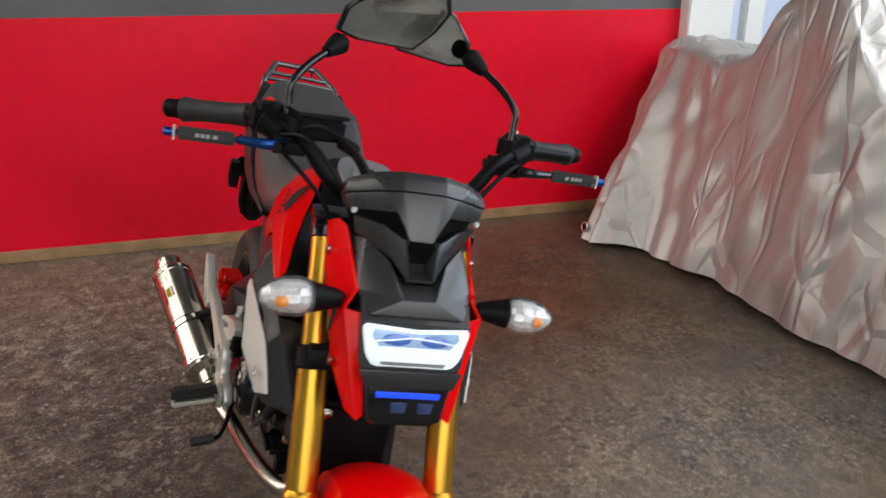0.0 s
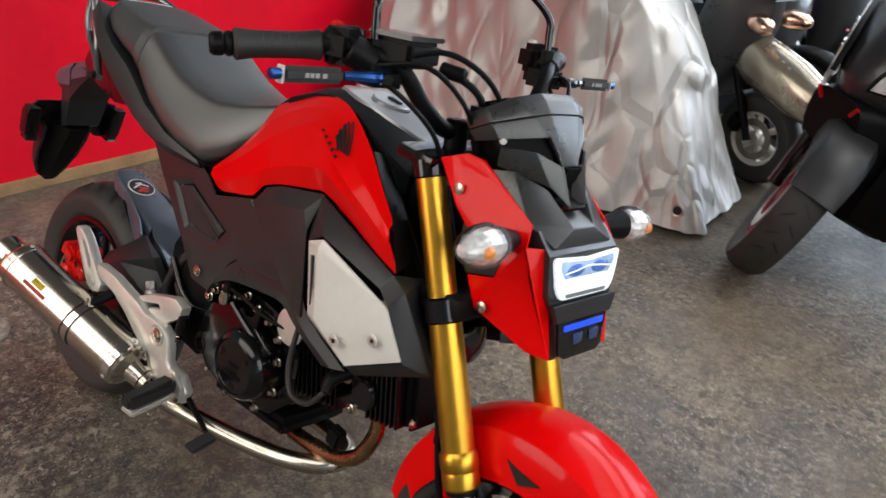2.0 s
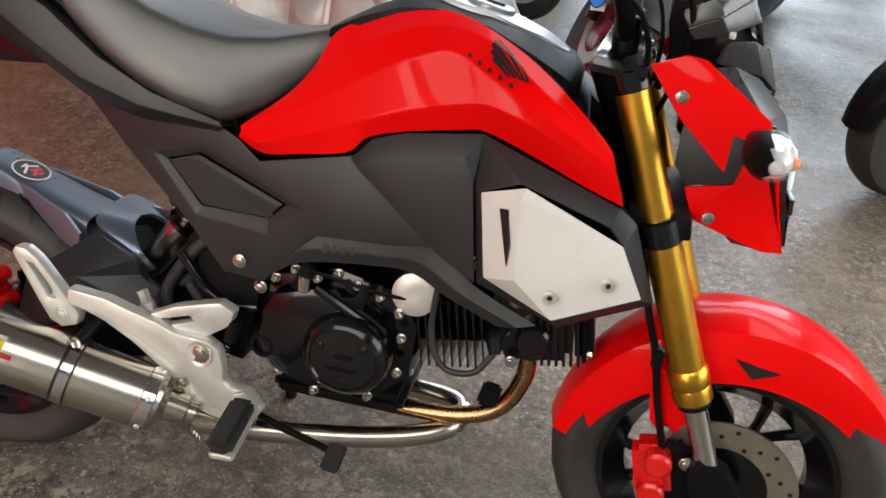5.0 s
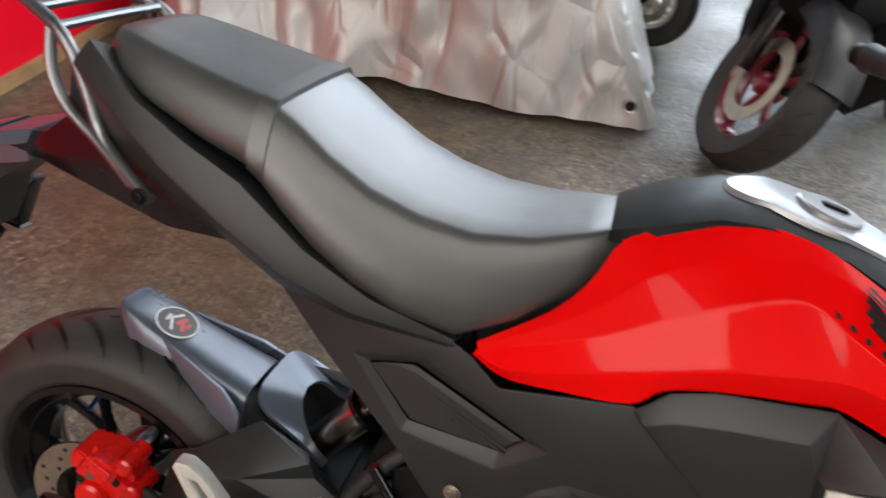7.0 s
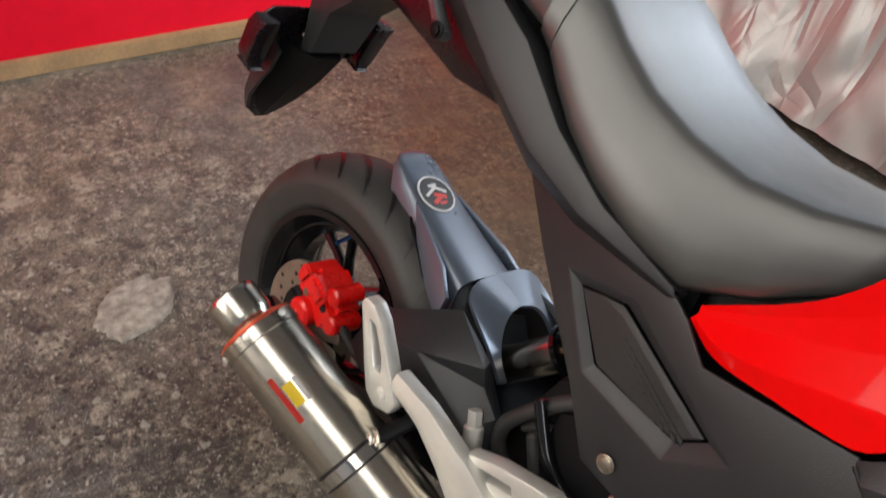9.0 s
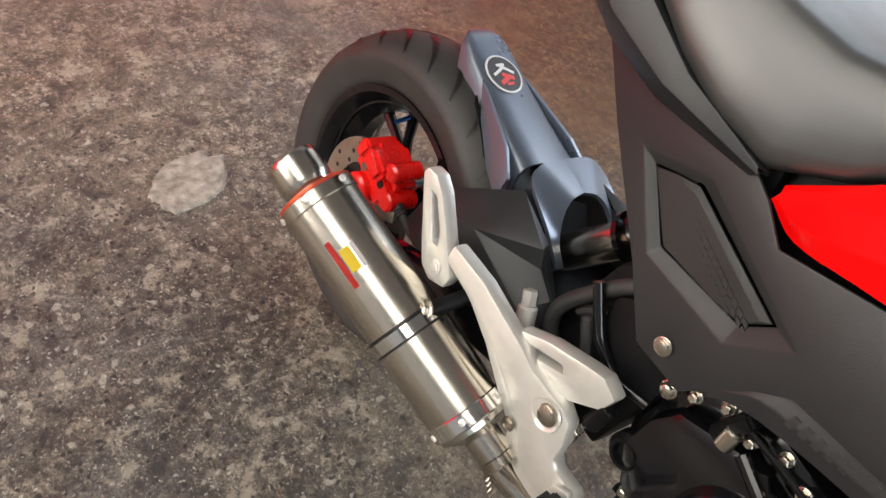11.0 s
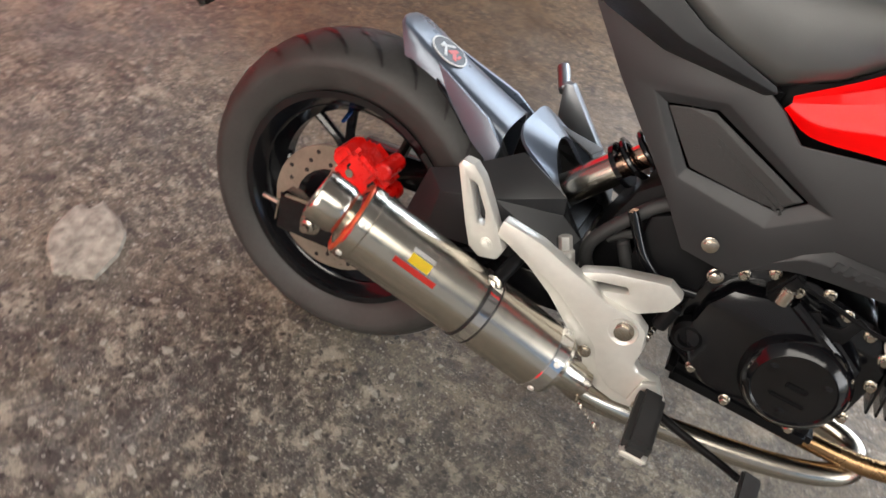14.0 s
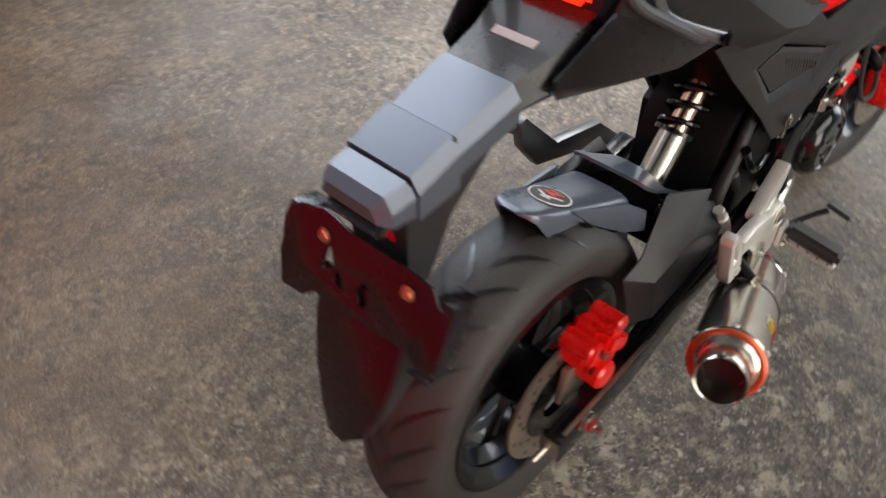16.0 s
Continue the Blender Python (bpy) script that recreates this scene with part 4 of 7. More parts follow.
def foot_bracket():
    """The cast bracket that carries the peg, the heel guard and the silencer."""
    sh = 0.13
    y = -0.181 - 0.19 * sh
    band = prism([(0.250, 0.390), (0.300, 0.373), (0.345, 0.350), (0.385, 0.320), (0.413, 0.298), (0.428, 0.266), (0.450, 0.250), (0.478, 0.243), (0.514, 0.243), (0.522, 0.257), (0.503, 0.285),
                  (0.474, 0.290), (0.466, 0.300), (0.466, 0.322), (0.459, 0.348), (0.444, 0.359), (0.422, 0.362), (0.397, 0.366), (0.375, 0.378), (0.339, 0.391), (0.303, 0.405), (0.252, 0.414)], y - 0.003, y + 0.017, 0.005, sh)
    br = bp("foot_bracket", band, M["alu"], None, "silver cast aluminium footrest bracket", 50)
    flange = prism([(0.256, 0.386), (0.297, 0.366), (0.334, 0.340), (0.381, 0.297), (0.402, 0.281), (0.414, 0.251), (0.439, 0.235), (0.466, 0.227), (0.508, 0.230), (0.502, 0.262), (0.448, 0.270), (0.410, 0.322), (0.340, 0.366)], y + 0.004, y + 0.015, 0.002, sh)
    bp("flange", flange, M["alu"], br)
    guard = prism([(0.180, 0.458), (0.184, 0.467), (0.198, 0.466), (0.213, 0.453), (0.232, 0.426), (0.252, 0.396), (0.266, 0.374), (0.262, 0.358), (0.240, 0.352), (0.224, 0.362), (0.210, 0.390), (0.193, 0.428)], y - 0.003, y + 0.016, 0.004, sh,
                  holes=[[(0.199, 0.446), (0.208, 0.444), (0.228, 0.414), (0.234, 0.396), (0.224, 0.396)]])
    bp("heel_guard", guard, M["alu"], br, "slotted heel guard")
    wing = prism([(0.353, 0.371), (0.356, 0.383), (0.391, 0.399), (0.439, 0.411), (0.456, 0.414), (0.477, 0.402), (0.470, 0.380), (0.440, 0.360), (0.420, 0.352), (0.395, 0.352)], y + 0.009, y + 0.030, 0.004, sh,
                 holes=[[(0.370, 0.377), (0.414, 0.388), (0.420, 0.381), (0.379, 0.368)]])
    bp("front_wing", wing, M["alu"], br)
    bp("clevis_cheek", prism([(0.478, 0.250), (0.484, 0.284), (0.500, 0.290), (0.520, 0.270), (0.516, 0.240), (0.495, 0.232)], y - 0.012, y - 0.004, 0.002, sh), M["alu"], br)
    bp("clevis_pin", cyl((0.486, -0.160, 0.252), (0.522, -0.158, 0.250), 0.004, n=10), M["steel"], br)
    bp("pivot_recess", lathe([(0.019, 0.0), (0.0195, 0.001), (0.0185, 0.003), (0.0150, 0.001)], axes((0.434, y + 0.434 * sh - 0.0025, 0.338), (0.434, -1, 0.338)), 28, close=True), M["alu"], br)
    bp("pivot_bolt", bolt_head((0.434, y + 0.434 * sh - 0.0022, 0.338), (0, -1, 0), 0.011, 0.006), M["steel"], br, "hexagon bolt")
    bp("bracket_bolt", bolt_head((0.243, y + 0.243 * sh - 0.003, 0.374), (0, -1, 0), 0.007, 0.004), M["alu"], br)
    bp("bracket_bolt", bolt_head((0.405, y + 0.405 * sh, 0.285), (0, -1, 0), 0.007, 0.004), M["steel"], br)
    peg = bp("footpeg", box(0.034, 0.092, 0.026, axes((0.504, -0.200, 0.268), (0.508, -0.285, 0.252)) @ Matrix.Rotation(radians(90), 4, "X"), 0.007), M["grip"], None, "black rubber footpeg")
    for k in range(5):
        bp("rib", box(0.030, 0.004, 0.003, axes((0.504, -0.200, 0.268), (0.508, -0.285, 0.252)) @ Matrix.Rotation(radians(90), 4, "X") @ Matrix.Translation((0, -0.034 + k * 0.017, 0.0138)), 0.001), M["grip"], peg)
    bp("peg_base", box(0.034, 0.085, 0.010, axes((0.506, -0.200, 0.252), (0.510, -0.285, 0.236)) @ Matrix.Rotation(radians(90), 4, "X"), 0.003), M["alu"], peg)
    bp("brake_pedal", tube([(0.475, -0.112, 0.240), (0.550, -0.132, 0.230), (0.610, -0.152, 0.231), (0.636, -0.172, 0.239)], [0.0055, 0.0055, 0.005, 0.005], 10), M["black"], None, "black rear brake pedal")
    bp("pedal_tip", box(0.026, 0.046, 0.008, Matrix.Translation((0.647, -0.188, 0.243)) @ Matrix.Rotation(0.25, 4, "X") @ Matrix.Rotation(0.15, 4, "Y"), 0.003), M["grip"])


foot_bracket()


def engine():
    case = prism([(0.470, 0.400), (0.500, 0.448), (0.600, 0.470), (0.690, 0.452), (0.725, 0.400), (0.720, 0.315), (0.660, 0.262), (0.560, 0.262), (0.490, 0.300)], -0.075, 0.085, 0.015)
    eng = bp("engine", case, M["gloss_black"], None, "gloss black horizontal single-cylinder engine", 45)
    cov = prism([(0.498, 0.352), (0.504, 0.400), (0.522, 0.432), (0.585, 0.452), (0.640, 0.440), (0.690, 0.410), (0.694, 0.340), (0.650, 0.300), (0.570, 0.292), (0.520, 0.312)], -0.112, -0.07, 0.014)
    bp("crankcase_cover", cov, M["gloss_black"], eng, "", 45)
    c = Vector((0.634, -0.108, 0.362))
    m = axes(c, c + Vector((0, -1, 0)))
    bp("clutch_cover", lathe([(0.064, -0.02), (0.063, 0.010), (0.057, 0.022), (0.048, 0.028), (0.046, 0.025), (0.020, 0.026), (0.0, 0.026)], m, 40), M["gloss_black"], eng, "round gloss black clutch cover with raised marks")
    bp("raised_mark", box(0.026, 0.008, 0.002, m @ Matrix.Translation((0.002, 0.004, 0.0262)), 0.001), M["black"], eng)
    bp("raised_mark", box(0.042, 0.005, 0.003, m @ Matrix.Translation((0.0, -0.016, 0.0265)), 0.001), M["black"], eng)
    for k in range(3):
        a = k * 2.09 + 0.6
        bp("cover_screw", bolt_head(m @ Vector((0.036 * math.cos(a), 0.036 * math.sin(a), 0.0255)), (0, -1, 0), 0.005, 0.003), M["gloss_black"], eng)
    bp("filler_cap", lathe([(0.022, -0.01), (0.022, 0.006), (0.017, 0.012), (0.013, 0.012), (0.012, 0.004)], axes((0.508, -0.10, 0.345), (0.508, -1, 0.345)), 24), M["black"], eng)
    bp("cover_ridge", tube([(0.585, -0.112, 0.452), (0.625, -0.114, 0.432), (0.66, -0.112, 0.412)], 0.007, 10), M["gloss_black"], eng)
    for p in ((0.523, 0.452), (0.551, 0.470), (0.583, 0.462), (0.612, 0.475), (0.640, 0.462), (0.672, 0.452), (0.700, 0.432), (0.706, 0.395), (0.704, 0.340), (0.665, 0.292), (0.585, 0.284), (0.530, 0.305)):
        bp("case_bolt", bolt_head((p[0], -0.100, p[1]), (0, -1, 0), 0.0060, 0.010), M["steel"], eng, "zinc hexagon bolt")
    bp("clutch_arm", box(0.016, 0.03, 0.045, Matrix.Translation((0.566, -0.105, 0.466)) @ Matrix.Rotation(0.4, 4, "Y"), 0.003), M["black"], eng)
    bp("clutch_pivot", cyl((0.570, -0.118, 0.447), (0.570, -0.118, 0.470), 0.009, n=14, bevel=0.002), M["steel"], eng)
    bp("clutch_cable", tube([(0.572, -0.115, 0.478), (0.62, -0.112, 0.470), (0.66, -0.110, 0.462), (0.70, -0.100, 0.455), (0.76, -0.085, 0.45)], 0.0028, 6), M["black"], eng)
    bp("cable_bracket", prism([(0.600, 0.448), (0.612, 0.456), (0.622, 0.444), (0.640, 0.448), (0.650, 0.470), (0.660, 0.466), (0.652, 0.432), (0.620, 0.426)], -0.112, -0.108, 0.001), M["black"], eng)
    # cylinder with fins, and head
    ax = Vector((1, 0, 0.17)).normalized()
    base = Vector((0.715, 0.0, 0.402))
    bp("cylinder", cyl(base - ax * 0.02, base + ax * 0.115, 0.052, n=28), M["black"], eng)
    for k in range(9):
        q = base + ax * (0.008 + 0.0112 * k)
        fin = box(0.0032, 0.150, 0.125, Matrix.Translation(q) @ Matrix.Rotation(-0.17, 4, "Y"), 0.001)
        bp("cooling_fin", fin, M["gloss_black"], eng)
    h = base + ax * 0.165
    head = bp("cylinder_head", box(0.105, 0.130, 0.112, Matrix.Translation(h) @ Matrix.Rotation(-0.17, 4, "Y"), 0.012), M["gloss_black"], eng, "black finned cylinder head")
    for k in range(7):
        bp("head_fin", box(0.0042, 0.156, 0.104, Matrix.Translation(h + ax * (0.004 + 0.0098 * k)) @ Matrix.Rotation(-0.17, 4, "Y"), 0.001), M["gloss_black"], head)
    bp("rocker_cover", box(0.026, 0.120, 0.118, Matrix.Translation(h + ax * 0.070) @ Matrix.Rotation(-0.17, 4, "Y"), 0.010), M["black"], head)
    for dy, dz in ((-0.050, 0.046), (-0.050, -0.046)):
        bp("rocker_bolt", bolt_head(h + ax * 0.082 + Vector((0, dy, dz)), (1, 0, 0.17), 0.007, 0.007), M["steel"], head)
    bp("valve_cap", cyl(h + Vector((0.005, -0.055, -0.012)), h + Vector((0.005, -0.088, -0.012)), 0.024, n=24, bevel=0.004), M["gloss_black"], head)
    for dx, dz in ((-0.026, 0.040), (-0.020, -0.050), (-0.036, -0.005)):
        bp("head_bolt", bolt_head(h + Vector((dx, -0.078, dz)), (0, -1, 0), 0.007, 0.008), M["steel"], head)
    bp("plug_cap", tube([h + Vector((-0.035, -0.075, 0.005)), h + Vector((-0.045, -0.105, -0.005)), h + Vector((-0.040, -0.118, -0.022))], [0.011, 0.011, 0.008], 12), M["black"], eng, "black spark plug cap")
    bp("plug_lead", tube([h + Vector((-0.042, -0.118, -0.022)), h + Vector((-0.065, -0.128, -0.050)), h + Vector((-0.105, -0.126, -0.052)), h + Vector((-0.128, -0.118, -0.01)), h + Vector((-0.126, -0.105, 0.07)), h + Vector((-0.120, -0.085, 0.13))], 0.0045, 8), M["grip"], eng)
    bp("sensor_box", box(0.028, 0.02, 0.034, Matrix.Translation((0.835, -0.075, 0.318)) @ Matrix.Rotation(0.2, 4, "Y"), 0.004), M["black"], eng)
    bp("intake_plate", lathe([(0.030, 0), (0.031, 0.004), (0.027, 0.006), (0.008, 0.005), (0.0, 0.005)], axes((0.718, -0.095, 0.462), (0.718, -1, 0.50)), 26), M["alu"], eng, "round alloy plate")
    bp("sump", box(0.20, 0.15, 0.03, Matrix.Translation((0.61, 0, 0.262)), 0.010), M["black"], eng)


engine()


def rear_plumbing():
    mc = bp("master_cylinder", cyl((0.345, -0.112, 0.338), (0.327, -0.106, 0.376), 0.0115, n=18, bevel=0.002), M["alu"], None, "rear brake master cylinder")
    bp("cap", cyl((0.327, -0.106, 0.376), (0.319, -0.104, 0.392), 0.009, n=6, bevel=0.001), M["alu"], mc)
    bp("side_port", cyl((0.334, -0.108, 0.361), (0.304, -0.104, 0.334), 0.0075, n=14), M["alu"], mc)
    bp("fluid_hose", tube([(0.367, -0.085, 0.346), (0.351, -0.086, 0.370), (0.352, -0.087, 0.398), (0.374, -0.086, 0.436), (0.405, -0.080, 0.474), (0.450, -0.070, 0.50)], 0.0090, 12), M["grip"], None, "thick grey rubber hose")
    bp("breather_hose", tube([(0.378, -0.097, 0.460), (0.386, -0.097, 0.449), (0.398, -0.097, 0.432), (0.418, -0.097, 0.408), (0.449, -0.094, 0.390), (0.490, -0.088, 0.392)], 0.0068, 12), M["gloss_black"])
    bp("hose_boot", cyl((0.384, -0.086, 0.413), (0.413, -0.086, 0.366), 0.0085, n=16, bevel=0.003), M["grip"], None, "grey rubber hose boot")
    bp("brake_switch", cyl((0.468, -0.128, 0.352), (0.474, -0.126, 0.386), 0.010, n=14, bevel=0.002), M["black"])
    sp = [(0.466 - 0.004 * k / 40 + 0.0035 * math.cos(k * 1.1), -0.130 + 0.0035 * math.sin(k * 1.1), 0.350 - 0.04 * k / 40) for k in range(41)]
    bp("switch_spring", tube(sp, 0.0009, 5, 1), M["steel"])
    bp("loop_cable", tube([(0.366, -0.075, 0.400), (0.378, -0.075, 0.412), (0.400, -0.075, 0.424), (0.423, -0.075, 0.418), (0.432, -0.075, 0.401), (0.422, -0.075, 0.376), (0.400, -0.07, 0.36)], 0.0065, 10), M["grip"])


rear_plumbing()


def frame_core():
    """The dark frame, with black filler for the airbox and battery space behind the panels."""
    core = bp("frame", prism([(0.33, 0.60), (0.40, 0.50), (0.50, 0.47), (0.70, 0.49), (0.80, 0.52), (0.92, 0.60), (0.90, 0.74), (0.83, 0.80), (0.60, 0.76), (0.44, 0.66), (0.20, 0.72)], -0.070, 0.070, 0.01), M["black"], None, "black steel frame and filler body")
    # black filler added where the engine's rear lies in shadow
    bp("shade_filler", prism([(0.352, 0.30), (0.344, 0.375), (0.372, 0.47), (0.42, 0.52), (0.48, 0.50), (0.47, 0.30)], -0.066, 0.066, 0.006), M["black"], core, "black filler for the shaded gap behind the engine")
    bp("head_tube", cyl((1.02, 0, 0.575), (0.92, 0, 0.79), 0.030, n=20), M["black"], core)
    bp("down_tube", tube([(0.99, 0, 0.62), (0.90, 0, 0.58), (0.80, 0, 0.55)], 0.022, 12), M["black"], core)
    bp("swing_pivot", prism([(0.40, 0.31), (0.47, 0.30), (0.50, 0.44), (0.46, 0.50), (0.40, 0.46)], -0.09, 0.09, 0.006), M["black"], core)
    for x, z in ((0.498, 0.452), (0.498, 0.430)):
        bp("frame_bolt", bolt_head((x, -0.095, z), (0, -1, 0), 0.008, 0.008), M["steel"], core, "zinc bolt")
    bp("rail", tube([(0.10, -0.06, 0.74), (0.25, -0.07, 0.69), (0.40, -0.075, 0.60)], 0.013, 10), M["black"], core)
    bp("rail", tube([(0.10, 0.06, 0.74), (0.25, 0.07, 0.69), (0.40, 0.075, 0.60)], 0.013, 10), M["black"], core)
    bp("horn", lathe([(0.030, 0), (0.032, 0.012), (0.026, 0.016), (0.010, 0.020)], axes((1.0, -0.02, 0.545), (1.2, -0.02, 0.545)), 24), M["gloss_black"], core)
    bp("intake_mesh", box(0.004, 0.10, 0.14, Matrix.Translation((0.945, -0.01, 0.60)) @ Matrix.Rotation(0.3, 4, "Y"), 0.001), M["black"], core)


frame_core()


def tank_panels(s):
    low = [(.466, -.100, .641), (.502, -.103, .626), (.560, -.118, .638), (.622, -.130, .653), (.648, -.130, .676), (.692, -.131, .690), (.760, -.135, .703), (.792, -.137, .706), (.855, -.142, .685), (.910, -.148, .664), (.960, -.153, .648)]
    c1 = [(.468, -.1015, .645), (.505, -.112, .642), (.572, -.127, .668), (.624, -.135, .690), (.655, -.139, .703), (.700, -.143, .720), (.766, -.150, .738), (.800, -.156, .740), (.850, -.160, .724), (.905, -.161, .697), (.953, -.157, .666)]
    c2 = [(.470, -.1005, .650), (.520, -.111, .675), (.585, -.121, .712), (.635, -.125, .745), (.665, -.126, .762), (.700, -.126, .780), (.738, -.125, .793), (.785, -.143, .772), (.838, -.161, .748), (.900, -.165, .716), (.945, -.162, .686)]
    c3 = [(.469, -.0995, .653), (.520, -.105, .688), (.572, -.106, .728), (.610, -.101, .768), (.640, -.098, .788), (.685, -.095, .807), (.740, -.095, .814), (.793, -.113, .799), (.846, -.145, .766), (.902, -.156, .730), (.941, -.159, .700)]
    top = [(.468, -.098, .656), (.530, -.095, .706), (.561, -.086, .744), (.582, -.071, .786), (.622, -.066, .806), (.682, -.064, .826), (.722, -.070, .828), (.768, -.084, .818), (.838, -.112, .786), (.900, -.138, .742), (.936, -.148, .710)]
    tp = bp("tank_panel", shell(creased([low, c1, c2, c3, top], 4, 0.07), 0.004, s < 0), M["red"], None, "glossy red tank side panel", 40)
    # return is coloured black to stand for the dark gap behind the lip
    bp("edge_return", panel([(0.848, -0.116, 0.780), (0.935, -0.150, 0.708), (0.960, -0.153, 0.648), (0.950, -0.110, 0.655), (0.920, -0.105, 0.705), (0.842, -0.080, 0.772)],
                            [(0, 1, 4, 5), (1, 2, 3, 4)], 0.003, 0.001, s < 0), M["black"], tp, "inner edge coloured black for the dark gap")
    # wing badge and lettering as plain bars that follow the panel
    net = [smooth_path(r, 10) for r in (low, c1, c2, c3, top)]

    def on(c, r):
        k = min(3, int(r))
        j = min(len(net[0]) - 2, int(c * 10))
        f = c * 10 - j
        a, b = net[k][j].lerp(net[k][j + 1], f), net[k + 1][j].lerp(net[k + 1][j + 1], f)
        return tuple(a.lerp(b, r - k) + Vector((0.1, -0.75, 0.45)) * 0.0034)

    def bar(name, c0, r0, w0, c9, r9, w9):
        dc, dr = (c9 - c0) * 0.050, (r9 - r0) * 0.036
        ln = math.hypot(dc, dr)
        pc, pr = -dr / ln / 0.050, dc / ln / 0.036
        lo, hi = [], []
        for k in range(7):
            t = k / 6
            c, r, w = c0 + (c9 - c0) * t, r0 + (r9 - r0) * t, w0 + (w9 - w0) * t
            lo.append(on(c - pc * w, r - pr * w))
            hi.append(on(c + pc * w, r + pr * w))
        bp(name, shell([lo, hi], 0.0008, s < 0), M["plain_black"], tp)
    for c0, r0, c9, r9 in ((7.72, 2.80, 7.22, 3.60), (7.66, 2.74, 6.98, 3.22), (7.58, 2.67, 6.88, 2.92), (7.48, 2.57, 6.92, 2.70), (7.36, 2.44, 7.02, 2.53)):
        bar("wing_badge_bar", c0 + 0.06, r0 - 0.05, 0.0014, c9 - 0.06, r9 + 0.03, 0.0032)
    for k in range(5):
        c = 6.50 + 0.26 * k
        bar("lettering_bar", c, 2.08 + 0.01 * k, 0.0024, c - 0.02, 2.18 + 0.02 * k, 0.0024)


both(tank_panels)


def tank_centre():
    def ring(x, hw, z, d):
        return [(x, -hw, z - d), (x, -hw * 0.95, z - d * 0.35), (x, -hw * 0.6, z - 0.003), (x, 0, z), (x, hw * 0.6, z - 0.003), (x, hw * 0.95, z - d * 0.35), (x, hw, z - d), (x, 0, z - d - 0.02)]
    rs = [ring(0.568, 0.058, 0.793, 0.016), ring(0.61, 0.073, 0.816, 0.024), ring(0.66, 0.068, 0.837, 0.035), ring(0.70, 0.072, 0.841, 0.035), ring(0.77, 0.084, 0.830, 0.035), ring(0.83, 0.098, 0.809, 0.045), ring(0.872, 0.092, 0.788, 0.05), ring(0.888, 0.080, 0.770, 0.04)]
    tc = bp("tank_top", loft(rs), M["black"], None, "black centre cover of the tank", 35)
    zs = [(0.61, 0.812), (0.66, 0.837), (0.70, 0.841), (0.77, 0.830), (0.83, 0.809), (0.872, 0.788)]

    def skin(x, y):
        for (x0, z0), (x1, z1) in zip(zs, zs[1:]):
            if x <= x1:
                break
        return z0 + (z1 - z0) * (x - x0) / (x1 - x0) - 0.0034 * (y / 0.050) ** 2
    bm = bm_new()
    prev = None
    for r, h in ((0.0, 0.0030), (0.35, 0.0030), (0.65, 0.0030), (0.90, 0.0032), (0.96, 0.0038), (1.0, 0.0), (1.0, -0.004)):
        pts = [(0.764 + 0.104 * r * math.cos(k * math.tau / 40), 0.054 * r * math.sin(k * math.tau / 40)) for k in range(40)]
        row = [bm.verts.new((x, y, skin(x, y) + h)) for x, y in (pts if r else pts[:1])]
        for k in range(40):
            if prev and len(prev) == 1:
                bm.faces.new((prev[0], row[k], row[(k + 1) % 40]))
            elif prev:
                bm.faces.new((prev[k], row[k], row[(k + 1) % 40], prev[(k + 1) % 40]))
        prev = row
    bp("cap_plate", bm, M["silver_grey"], tc, "silver fuel cap plate", 40)
    m = Matrix.Translation((0.760, 0, skin(0.760, 0) + 0.001)) @ Matrix.Rotation(radians(11), 4, "Y")
    cap = bp("fuel_cap", lathe([(0.032, 0.000), (0.032, 0.004), (0.030, 0.0055), (0.0, 0.006)], m, 32), M["silver_grey"], tc, "round fuel cap with a key slot")
    bp("key_cover", box(0.026, 0.011, 0.003, m @ Matrix.Translation((0.004, 0, 0.007)), 0.0012), M["black"], cap)


tank_centre()


